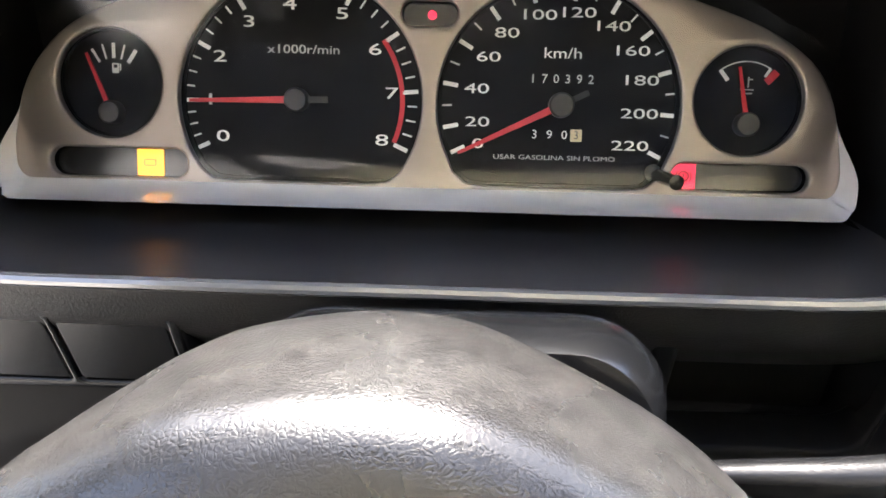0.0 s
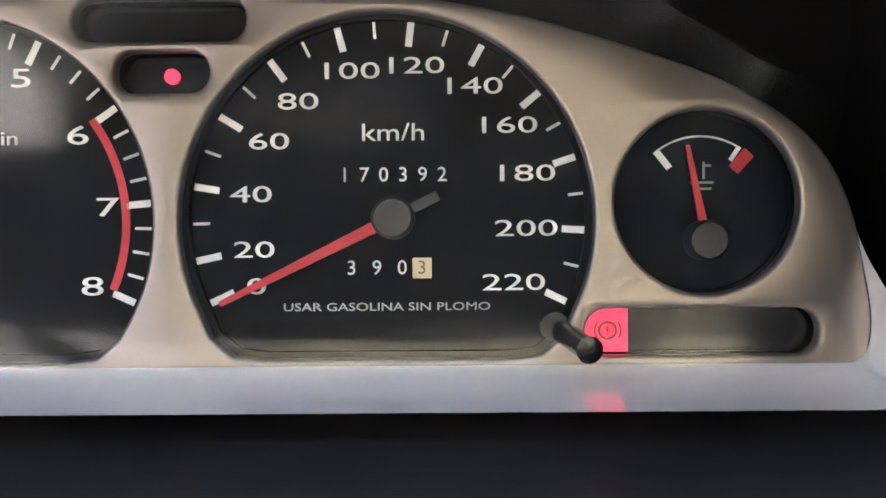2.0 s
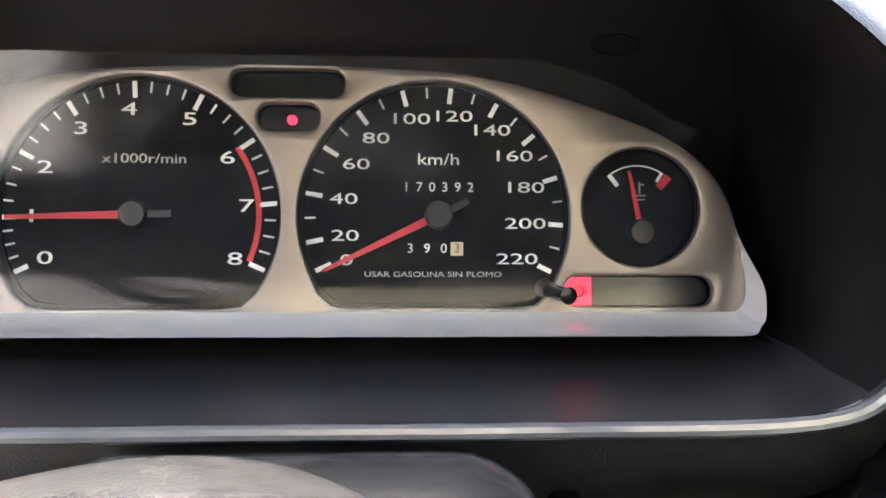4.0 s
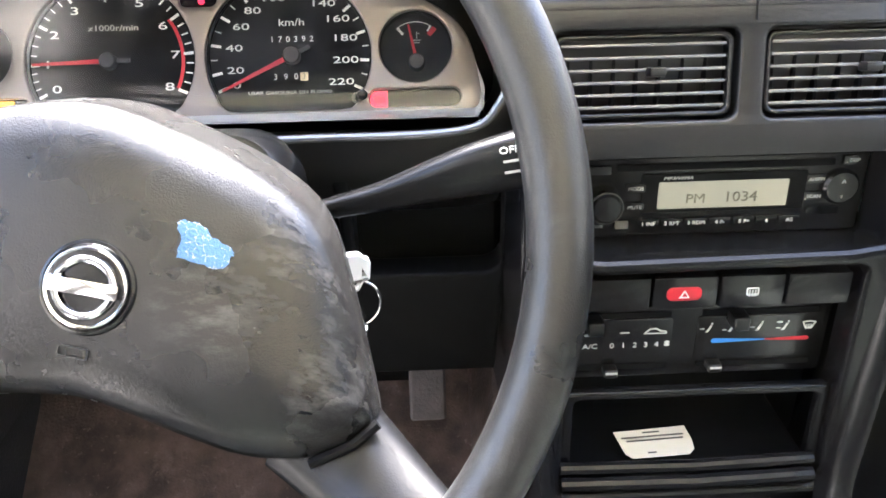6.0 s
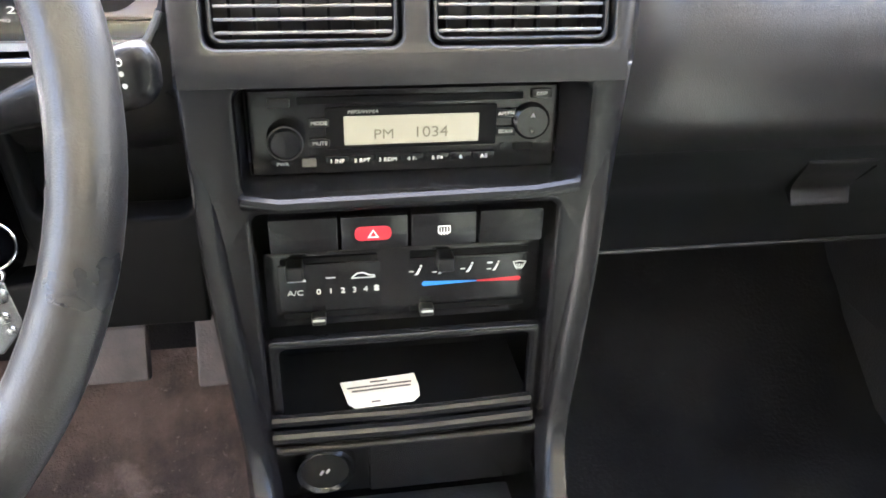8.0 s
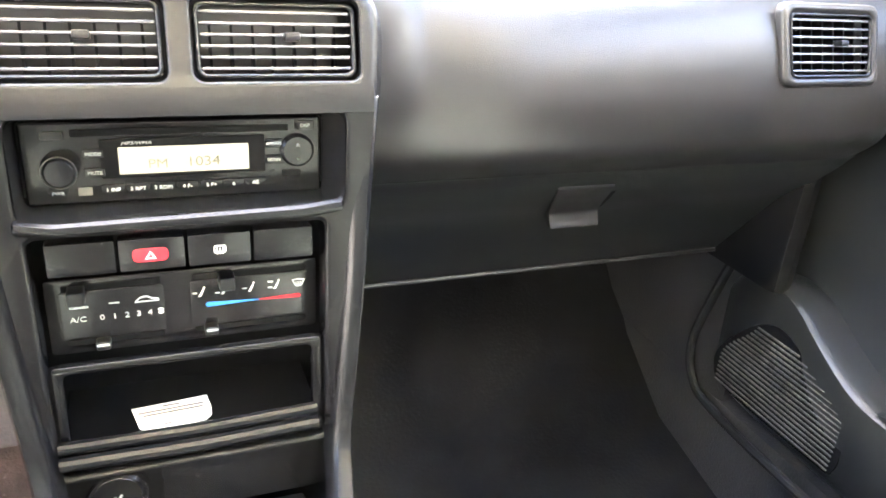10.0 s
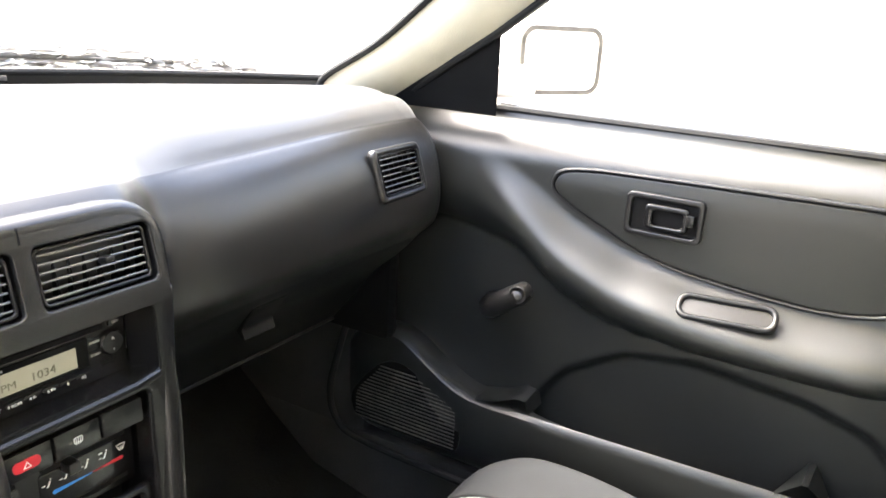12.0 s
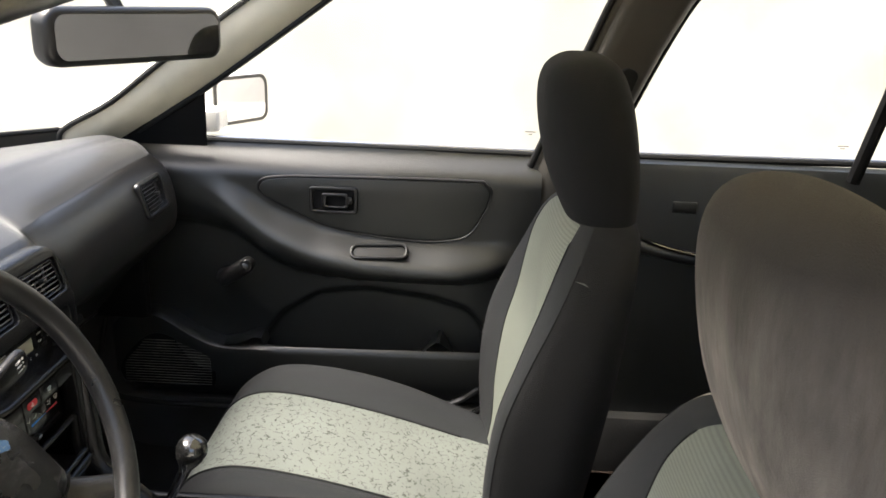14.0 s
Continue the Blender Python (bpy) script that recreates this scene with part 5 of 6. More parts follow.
    part("hot_bar", plate([[(0.045, -0.0008), (0.0725, -0.0020), (0.0740, -0.0003), (0.0725, 0.0012), (0.045, 0.0000)]], 0.0002, 0, f), RED, h, "red hot bar")


def build_console():
    t = thing("centre_console", (XC, 0.20, 0.50), "satin black centre console with vents, radio slot and tray", "centre console")
    mv = frame_at((XC, 0.226, 0.99), 14)      # vent plane
    mf = frame_at((XC, 0.212, 0.86), 3)       # lower plane
    # vent surround
    edge = [(-0.117, 0.036), (-0.05, 0.036), (0.04, 0.036), (0.082, 0.0355), (0.101, 0.031), (0.112, 0.021), (0.116, 0.008), (0.116, -0.010), (0.114, -0.034)]
    vl, vr = rrect(0.098, 0.047, 0.006, -0.0515, 0.0), rrect(0.098, 0.047, 0.006, 0.0605, 0.0)
    path = spline([(x, y, 0) for x, y in edge], 5)
    part("vent_surround", plate([[(-0.117, -0.036)] + [(p.x, p.y) for p in path], vl, vr], 0.030, 0.002, mv @ Matrix.Translation((0, 0, -0.030))), VENTPANEL, t)
    rows = []
    for a, p in enumerate(path):
        d = (path[min(a + 1, len(path) - 1)] - path[max(a - 1, 0)]).normalized()
        nx, ny = -d.y, d.x
        rows.append([mv @ Vector((p.x + nx * s, p.y + ny * s, h)) for s, h in ((-0.0022, 0.0), (0.0010, 0.0002), (0.0040, -0.0010), (0.0070, -0.0036), (0.0093, -0.0078), (0.0104, -0.0135), (0.0108, -0.022), (0.0108, -0.034))])
    part("vent_brow", loft(rows, close=False), VENTPANEL, t, "rounded satin edge over the vents")
    part("seam", box((0.0045, 0.033, 0.0002), (0.0006, 0.012, 0.001), 0, 2, mv), MATT, t)
    # main facia with radio, switch, heater and bin openings
    o = [(-0.117, 0.098), (0.121, 0.098), (0.115, -0.02), (0.108, -0.09), (0.100, -0.152), (-0.100, -0.152), (-0.108, -0.09), (-0.115, -0.02)]
    rad = rrect(0.186, 0.058, 0.006, 0.005, 0.0585)
    low = rrect(0.172, 0.163, 0.005, 0.0, -0.0635)
    part("facia", plate([o, rad, low], 0.024, 0.004, mf @ Matrix.Translation((0, 0, -0.024))), CONSOLE, t)
    rows = []
    for k in range(6):
        a, b = mv @ Vector((0, -0.0265 - 0.002 * k, 0.0006)), mf @ Vector((0, 0.0985 - 0.002 * k, 0.0006))
        q = a.lerp(b, smooth(0, 5, k))
        rows.append([(XC - 0.117, q.y + 0.003, q.z), (XC - 0.115, q.y, q.z), (XC + 0.117, q.y, q.z), (XC + 0.119, q.y + 0.003, q.z)])
    part("bridge", loft(rows, close=False), VENTPANEL, t)
    outer, inner = rrect(0.187, 0.059, 0.008, 0.005, 0.0585), rrect(0.176, 0.0505, 0.003, 0.0015, 0.0565)
    rows = [[mf @ Vector((*p, 0.0006)) for p in outer]]
    for k in (0.15, 0.5, 1.0):
        rows.append([mf @ Vector((a[0] + (b[0] - a[0]) * k, a[1] + (b[1] - a[1]) * k, 0.0006 - 0.027 * k ** 0.8)) for a, b in zip(outer, inner)])
    part("radio_surround", loft(rows, True, False), CONSOLE, t, "sloping surround of the radio slot", 50)
    part("cavity", box((XC, 0.30, 0.84), (0.22, 0.02, 0.33)), MATT, t)
    part("radio_ledge", tube([mf @ Vector(p) for p in ((-0.090, 0.030, -0.010), (-0.088, 0.0275, 0.002), (-0.07, 0.026, 0.005), (0.07, 0.028, 0.005), (0.094, 0.030, 0.002), (0.099, 0.034, -0.010))], 0.0045, 10), CONSOLE, t)
    # side rails sweeping down to the tunnel
    for s in (-1, 1):
        rows = []
        for z, y0, x in ((0.955, 0.232, 0.117), (0.86, 0.214, 0.115), (0.78, 0.205, 0.109), (0.72, 0.196, 0.103), (0.695, 0.172, 0.099), (0.678, 0.148, 0.095), (0.664, 0.128, 0.092), (0.655, 0.122, 0.092)):
            rows.append([(XC + s * (x - 0.018), y0 + 0.010, z - 0.004), (XC + s * (x - 0.014), y0 - 0.002, z), (XC + s * (x - 0.007), y0 - 0.007, z), (XC + s * (x - 0.001), y0 - 0.003, z), (XC + s * (x + 0.006), y0 + 0.045, z - 0.01), (XC + s * (x + 0.010), 0.40, z - 0.03)])
        cols = [spline([r[k] for r in rows], 5) for k in range(6)]
        rows = [spline([cols[k][i] for k in range(6)], 3) for i in range(len(cols[0]))]
        part("side_rail", loft(rows, close=False), CONSOLE, t, "", 60)
        part("skirt", box((XC + s * 0.098, 0.16, 0.51), (0.012, 0.50, 0.30), 0.004), CONSOLE, t)
        part("rail_bracket", box((XC + s * 0.082, 0.118, 0.650), (0.020, 0.016, 0.012), 0.003), SILVER, t, "small bright bracket")
    # ashtray, lighter panel and tray
    part("lower_facia", box((XC, 0.226, 0.690), (0.178, 0.02, 0.060), 0.003), CONSOLE, t)
    part("ashtray_lid", box((XC + 0.027, 0.215, 0.687), (0.106, 0.008, 0.046), 0.002), CONSOLE, t, "black ashtray lid")
    lt = part("lighter_socket", lathe([(0.0195, 0), (0.0200, 0.006), (0.0185, 0.008), (0.0160, 0.006), (0.0155, 0.0065), (0.0001, 0.0065)], 32, frame_at((0.2545, 0.217, 0.687), 0)), GLOSSY, t, "black cigarette lighter")
    part("lighter_symbol", join([plate([rrect(0.0042, 0.0016, 0.0004, -0.002, 0.0015)], 0.0004, 0, frame_at((0.2545, 0.2104, 0.687), 0) @ Matrix.Rotation(radians(60), 4, "Z")), plate([rrect(0.0042, 0.0016, 0.0004, 0.001, -0.0015)], 0.0004, 0, frame_at((0.2545, 0.2104, 0.687), 0) @ Matrix.Rotation(radians(60), 4, "Z"))]), DIMWHITE, lt)
    part("tray_floor", box((XC, 0.178, 0.644), (0.190, 0.116, 0.012), 0.003), CONSOLE, t)
    part("tray", box((XC - 0.002, 0.172, 0.6525), (0.148, 0.086, 0.008), 0.003), TRAY, t, "grey rubber tray mat")
    part("tray_edge", box((XC - 0.002, 0.125, 0.652), (0.160, 0.010, 0.014), 0.004), CONSOLE, t)
    part("tunnel_cover", box((XC, -0.16, 0.50), (0.176, 0.62, 0.28), 0.02), CONSOLE, t)
    for y, z, r in ((-0.001, 0.0, 0.0048), (0.0035, 0.0095, 0.0042)):
        part("bin_lip", tube([(XC - 0.086, 0.205 + y, 0.7265 + z), (XC, 0.203 + y, 0.7270 + z), (XC + 0.080, 0.205 + y, 0.7280 + z)], r, 10), CONSOLE, t)
    part("bin_floor", box((XC, 0.265, 0.722), (0.168, 0.11, 0.006)), MATT, t)
    part("bin_roof", box((XC, 0.285, 0.789), (0.168, 0.09, 0.006)), MATT, t)
    part("bin_frame", plate([rrect(0.172, 0.069, 0.004, 0, -0.1035), rrect(0.157, 0.057, 0.005, 0, -0.1035)], 0.008, 0.002, mf @ Matrix.Translation((0, 0, -0.016))), CONSOLE, t)
    part("bin_step", box((XC - 0.02, 0.298, 0.772), (0.11, 0.02, 0.024), 0.003), CONSOLE, t)
    vent(t, mv @ Matrix.Translation((-0.0515, 0.0, -0.006)), 0.095, 0.044, 6, 0.006)
    vent(t, mv @ Matrix.Translation((0.0605, 0.0, -0.006)), 0.095, 0.044, 6, 0.008)
    # switch row
    for i in range(4):
        x = (i - 1.5) * 0.0392
        sw = part("push_switch", box((0, 0, 0), (0.0375, 0.0205, 0.012), 0.0016, 2, mf @ Matrix.Translation((x, 0.006, -0.004))), GLOSSY if i in (1, 2) else CONSOLE, t)
        if i == 1:
            part("hazard_mark", plate([rrect(0.0205, 0.0085, 0.0035, x - 0.001, 0.006)], 0.0012, 0.0003, mf @ Matrix.Translation((0, 0, 0.0017))), RED, sw, "red hazard light cap")
            tri = [(x - 0.0042, 0.0036), (x + 0.0022, 0.0036), (x - 0.0010, 0.0088)]
            tri2 = [(x - 0.0029, 0.0043), (x + 0.0009, 0.0043), (x - 0.0010, 0.0075)]
            part("hazard_triangle", plate([tri, tri2], 0.0003, 0, mf @ Matrix.Translation((0, 0, 0.003))), WHITE, sw)
        if i == 2:
            part("defroster_mark", plate([rrect(0.0072, 0.0048, 0.0008, x, 0.006), rrect(0.0060, 0.0036, 0.0005, x, 0.006)] + [], 0.0003, 0, mf @ Matrix.Translation((0, 0, 0.0021))), WHITE, sw)
            part("defroster_symbol", join([plate([rrect(0.0005, 0.0046, 0.0001, x + d, 0.0048)], 0.0003, 0, mf @ Matrix.Translation((0, 0, 0.0021))) for d in (-0.0017, 0, 0.0017)]), WHITE, sw)
    build_heater(t)
    return t


console = build_console()


def build_radio():
    t = thing("car_radio", (XC, 0.24, 0.89), "black car radio with a cream display", "car radio")
    mr = frame_at((0.3115, 0.239, 0.915), 3)
    part("body", box((0, 0, 0), (0.174, 0.050, 0.05), 0.003, 3, mr @ Matrix.Translation((0, 0, -0.025))), GLOSSY, t)
    part("display", plate([rrect(0.076, 0.0165, 0.001, 0.003, 0.001)], 0.0012, 0, mr), LCD, t, "cream lit display")
    f = mr @ Matrix.Translation((0, 0, 0.0013))
    part("display_digits", join([text("PM", 0.0080, f, -0.0130, -0.0015, 1.15), text("1034", 0.0088, f, 0.0135, -0.0010, 1.15)]), LCDINK, t)
    part("display_frame", plate([rrect(0.096, 0.0235, 0.001, 0.003, 0.0025), rrect(0.0765, 0.0168, 0.0008, 0.003, 0.001)], 0.0016, 0.0004, mr), MATT, t)
    part("volume_knob", lathe([(0.0105, 0), (0.0103, 0.004), (0.0090, 0.011), (0.0075, 0.0125), (0.0001, 0.0128)], 36, mr @ Matrix.Translation((-0.067, -0.002, 0))), GLOSSY, t, "round black volume knob")
    part("volume_ring", ring_tube(0.0092, 0.0006, mr @ Matrix.Translation((-0.067, -0.002, 0.0105)), 36, 8), HUBGREY, t)
    k = part("tuning_knob", lathe([(0.0108, 0), (0.0106, 0.0025), (0.0090, 0.0040), (0.0001, 0.0042)], 36, mr @ Matrix.Translation((0.0715, 0.0035, 0))), GLOSSY, t)
    part("tuning_symbol", join([text("^", 0.006, mr @ Matrix.Translation((0, 0, 0.0043)), 0.0715, 0.0065), text("v", 0.004, mr @ Matrix.Translation((0, 0, 0.0043)), 0.0715, -0.0015)]), DIMWHITE, k)
    part("disc_slot", box((0, 0, 0), (0.126, 0.0042, 0.002), 0.0008, 2, mr @ Matrix.Translation((0.003, 0.0185, 0.0002))), MATT, t)
    g = mr @ Matrix.Translation((0, 0, 0.0016))
    names = ("1 INF", "2 RPT", "3 RDM", "4 F-", "5 F+", "6", "AS")
    for x, s in zip((-0.0395, -0.0255, -0.0110, 0.0030, 0.0175, 0.0310, 0.0445), names):
        b = part("preset_button", box((0, 0, 0), (0.0132, 0.0062, 0.003), 0.0008, 2, mr @ Matrix.Translation((x, -0.0165, 0.0002))), GLOSSY, t)
        part("button_lettering", text(s, 0.0032, mr @ Matrix.Translation((0, 0, 0.0018)), x, -0.0163, 1.15), WHITE, b)
    for s, x, y in (("MODE", -0.0485, 0.0060), ("MUTE", -0.0485, -0.0055), ("PWR", -0.0695, -0.0170), ("AM/FM", 0.0565, 0.0085), ("SCAN", 0.0565, -0.0020), ("DISP", 0.0765, 0.0195)):
        b = part("function_button", box((0, 0, 0), (0.0120, 0.0056, 0.003), 0.0008, 2, mr @ Matrix.Translation((x, y, 0.0002))), GLOSSY, t)
        part("button_lettering", text(s, 0.0029, mr @ Matrix.Translation((0, 0, 0.0018)), x, y, 1.1), DIMWHITE, b)
    part("eject_button", box((0, 0, 0), (0.0120, 0.0050, 0.003), 0.0008, 2, mr @ Matrix.Translation((-0.0695, 0.0175, 0.0004))), PLASTIC, t)
    part("sensor_window", plate([rrect(0.0078, 0.0048, 0.0006, -0.0550, -0.0168)], 0.0012, 0.0002, mr), DUSTY, t)
    part("format_lettering", text("MP3/WMA", 0.0029, g, -0.0245, 0.0118, 1.3, slant=0.3), DIMWHITE, t)
    part("usb_slot", box((0, 0, 0), (0.0115, 0.0042, 0.0015), 0.0004, 2, mr @ Matrix.Translation((0.0675, -0.0115, 0.0002))), MATT, t)
    part("audio_jack", lathe([(0.0022, 0), (0.0022, 0.001), (0.0012, 0.001), (0.0011, 0.0004), (0.0001, 0.0004)], 16, mr @ Matrix.Translation((0.0560, -0.0115, 0))), GLOSSY, t)
    return t


radio = build_radio()


def build_gear():
    t = thing("gear_lever", (0.318, 0.07, 0.64), "gear lever with polished pewter ball knob", "gear lever")
    part("boot_ring", ring_tube(0.026, 0.007, Matrix.Translation((0.312, 0.092, 0.652)) @ Matrix.Diagonal((1.15, 1, 0.9, 1)), 40, 12), SILVER, t, "pale metal ring")
    part("boot", lathe([(0.024, 0), (0.020, 0.012), (0.013, 0.03), (0.009, 0.04)], 24, Matrix.Translation((0.313, 0.090, 0.645)) @ Matrix.Rotation(radians(20), 4, "X")), RUBBER, t)
    part("stem", tube([(0.314, 0.088, 0.66), (0.318, 0.037, 0.775)], 0.006, 12), CHROME, t)
    part("knob", lathe([(0.0075, -0.030), (0.0085, -0.026), (0.0120, -0.020), (0.0175, -0.009), (0.0200, 0.002), (0.0190, 0.010), (0.0150, 0.0165), (0.0085, 0.0200), (0.0001, 0.0210)], 36, Matrix.Translation((0.3185, 0.030, 0.792)) @ Matrix.Rotation(radians(20), 4, "X")), KNOB, t, "polished pewter ball")
    return t


gear = build_gear()


# ---- seats ----
def build_seat():
    t = thing("front_seat", (0.62, -0.12, 0.36), "car seat in charcoal cloth with pale patterned centre panels", "car seat", "front seats")
    cx = 0.62
    def ring(z, yf, yb, hw, dish, n=96, sq=3.2):
        r = []
        for k in range(n):
            a = k * math.tau / n
            c, s = math.cos(a), math.sin(a)
            u = math.copysign(abs(c) ** (2 / sq), c)
            v = math.copysign(abs(s) ** (2 / sq), s)
            ym, hy = (yf + yb) / 2, (yf - yb) / 2
            y = ym + hy * v
            if v > 0:
                y -= dish * (1 - abs(u) ** 2.5) * v
            r.append((cx + hw * u, y, z))
        return r
    secs = [(0.48, -0.36, -0.44, 0.19, 0.0), (0.50, -0.345, -0.47, 0.215, 0.01), (0.60, -0.310, -0.50, 0.232, 0.080), (0.70, -0.298, -0.52, 0.238, 0.098), (0.80, -0.308, -0.535, 0.238, 0.098), (0.88, -0.342, -0.545, 0.230, 0.078),
            (0.95, -0.385, -0.55, 0.216, 0.036), (1.00, -0.415, -0.555, 0.196, 0.010), (1.04, -0.44, -0.558, 0.165, 0.0), (1.062, -0.462, -0.552, 0.125, 0.0)]
    rings = [ring(*s) for s in secs]
    dark, light, front = bmesh.new(), bmesh.new(), bmesh.new()
    def split(rings, pred, bolster=lambda i: False):
        n = len(rings[0])
        for a, b in zip(rings, rings[1:]):
            for i in range(n):
                j = (i + 1) % n
                q = [Vector(p) for p in (a[i], a[j], b[j], b[i])]
                tgt = light if pred((q[0] + q[1] + q[2] + q[3]) / 4, i) else front if bolster(i) else dark
                tgt.faces.new([tgt.verts.new(p) for p in q])
        for r in (rings[0][::-1], rings[-1]):
            dark.faces.new([dark.verts.new(p) for p in r])
    fine = []
    for col in range(96):
        fine.append(spline([r[col] for r in rings], 4))
    rings = [[fine[c][k] for c in range(96)] for k in range(len(fine[0]))]
    split(rings, lambda p, i: 18 <= i <= 35 and 0.50 < p.z < 1.058, lambda i: 7 <= i <= 42)
    for b in (dark, light, front):
        bmesh.ops.remove_doubles(b, verts=b.verts, dist=0.0005)
    part("backrest", dark, CLOTHDARK, t, "", 60)
    part("bolster", front, CLOTHGREY, t, "charcoal cloth side bolsters", 60)
    part("backrest_panel", light, CLOTHRIB, t, "pale grey ribbed cloth panel", 60)
    for col in (18, 36):
        part("piping", tube([r[col] for r in rings if 0.52 < r[col][2] < 1.045], 0.0014, 8), CLOTHDARK, t)
    for col in (7, 43):
        part("seam", tube([r[col] for r in rings if 0.50 < r[col][2] < 1.03], 0.0009, 8), MATT, t, "dark stitched seam")
    secs = [(1.045, -0.462, -0.548, 0.115, 0.0), (1.06, -0.452, -0.556, 0.125, 0.0), (1.12, -0.425, -0.556, 0.126, 0.0), (1.19, -0.408, -0.545, 0.121, 0.0), (1.24, -0.405, -0.53, 0.112, 0.0), (1.268, -0.415, -0.515, 0.098, 0.0), (1.282, -0.435, -0.495, 0.072, 0.0), (1.286, -0.45, -0.48, 0.03, 0.0)]
    rr = [ring(*s, 32, 2.7) for s in secs]
    part("headrest", loft([[spline([r[c] for r in rr], 3)[k] for c in range(32)] for k in range(len(secs) * 3 - 2)]), CLOTHDARK, t, "", 60)
    # cushion: sections along y
    dark, light = bmesh.new(), bmesh.new()
    def crings(y, zt, zb, hw, bol):
        r = []
        n = 48
        for k in range(n):
            a = k * math.tau / n
            c, s = math.cos(a), math.sin(a)
            u = math.copysign(abs(c) ** (2 / 3.4), c)
            v = math.copysign(abs(s) ** (2 / 3.4), s)
            z = (zt + zb) / 2 + (zt - zb) / 2 * v
            if v > 0:
                z += bol * smooth(0.45, 0.85, abs(u)) * v
            r.append((cx + hw * u, y, z))
        return r
    secs = [(0.138, 0.53, 0.47, 0.17, 0.0), (0.132, 0.575, 0.45, 0.205, 0.005), (0.112, 0.618, 0.43, 0.226, 0.015), (0.075, 0.645, 0.42, 0.236, 0.026), (0.02, 0.654, 0.42, 0.240, 0.040), (-0.08, 0.640, 0.42, 0.242, 0.050), (-0.20, 0.612, 0.42, 0.242, 0.048), (-0.32, 0.578, 0.42, 0.238, 0.030), (-0.42, 0.555, 0.43, 0.22, 0.01)]
    rings = [crings(*s) for s in secs]
    cols = [spline([r[c] for r in rings], 4) for c in range(48)]
    rings = [[cols[c][k] for c in range(48)] for k in range(len(cols[0]))]
    split(rings, lambda p, i: 10 <= i <= 14)
    for b in (dark, light):
        bmesh.ops.remove_doubles(b, verts=b.verts, dist=0.0005)
    part("cushion", dark, CLOTHGREY, t, "", 60)
    part("cushion_panel", light, CLOTHLIGHT, t, "pale grey patterned cloth panel", 60)
    for col in (10, 15):
        part("piping", tube([r[col] for r in rings if r[col][1] > -0.34], 0.0028, 8), CLOTHDARK, t)
    for pts in (((0.872, -0.262, 0.552), (0.874, -0.313, 0.569), (0.872, -0.352, 0.599)), ((0.876, -0.318, 0.528), (0.878, -0.340, 0.538), (0.876, -0.362, 0.556))):
        part("hinge_cover", tube(spline(pts, 5), 0.007, 10), GLOSSY, t, "glossy black hinge cover")
    part("base", box((cx, -0.13, 0.395), (0.38, 0.42, 0.07), 0.015), MATT, t)
    return t


seat = build_seat()
driver_seat = copy_thing(seat, Matrix.Translation((0.0, -0.12 - 0.078, 0.36 - 0.045)))
tagged(driver_seat, "dusty worn charcoal driver seat with pale patterned panels", "car seat", "front seats")
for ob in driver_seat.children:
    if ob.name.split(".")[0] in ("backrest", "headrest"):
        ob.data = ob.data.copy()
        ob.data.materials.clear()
        ob.data.materials.append(DUSTLITCLOTH)
part("tear", plate([[(-0.012, -0.001), (0.0, 0.0022), (0.012, -0.0005), (0.0, 0.0002)]], 0.001, 0, Matrix(((0, 0, -1, 0.4255), (-1, 0, 0, -0.465), (0, 1, 0, 1.003), (0, 0, 0, 1))) @ Matrix.Rotation(radians(-25), 4, "Z")), CLOTHLIGHT, seat, "small pale tear")


def build_belt():
    t = thing("seat_belt", (0.935, -0.60, 1.20), "dark grey seat belt hanging from its post anchor", "seat belt")
    ma = Matrix(((0, 0, -1, 0.934), (-1, 0, 0, -0.592), (0, 1, 0, 1.215), (0, 0, 0, 1))) @ Matrix.Rotation(radians(-20), 4, "Z")
    part("anchor_cover", plate([rrect(0.034, 0.052, 0.013)], 0.010, 0.004, ma), MATT, t, "black anchor cover")
    part("anchor_loop", plate([rrect(0.056, 0.016, 0.007, 0, -0.034), rrect(0.046, 0.006, 0.003, 0, -0.034)], 0.004, 0.001, ma @ Matrix.Translation((0, 0, 0.004))), MATT, t)
    part("webbing", loft([[(0.926 + 0.010 * k - 0.0009, -0.612 + 0.058 * k, 1.178 - 0.62 * k), (0.926 + 0.010 * k - 0.0009, -0.572 + 0.058 * k, 1.178 - 0.62 * k), (0.926 + 0.010 * k + 0.0009, -0.572 + 0.058 * k, 1.178 - 0.62 * k), (0.926 + 0.010 * k + 0.0009, -0.612 + 0.058 * k, 1.178 - 0.62 * k)] for k in (0, 0.25, 0.5, 0.75, 1.0)]), CLOTHDARK, t, "woven belt webbing")


build_belt()


def build_bench():
    t = thing("rear_bench_seat", (XC, -1.2, 0.36), "charcoal cloth rear bench seat", "rear seat")
    part("bench_cushion", box((XC, -1.14, 0.50), (1.26, 0.50, 0.22), 0.05, 4), CLOTHDARK, t)
    part("bench_back", box((XC, 0, 0), (1.26, 0.15, 0.62), 0.05, 4, Matrix.Translation((0, -1.46, 0.80)) @ Matrix.Rotation(radians(12), 4, "X")), CLOTHDARK, t)


build_bench()


# ---- passenger door ----
LOW_EDGE = [(0.40, 0.885), (0.27, 0.884), (0.17, 0.862), (0.10, 0.808), (0.02, 0.778), (-0.10, 0.768), (-0.30, 0.768), (-0.36, 0.780), (-0.42, 0.80), (-0.46, 0.80)]
CREST = [(0.40, 0.945), (0.22, 0.945), (0.16, 0.915), (0.09, 0.868), (0.0, 0.834), (-0.10, 0.818), (-0.22, 0.810), (-0.34, 0.812), (-0.46, 0.83)]
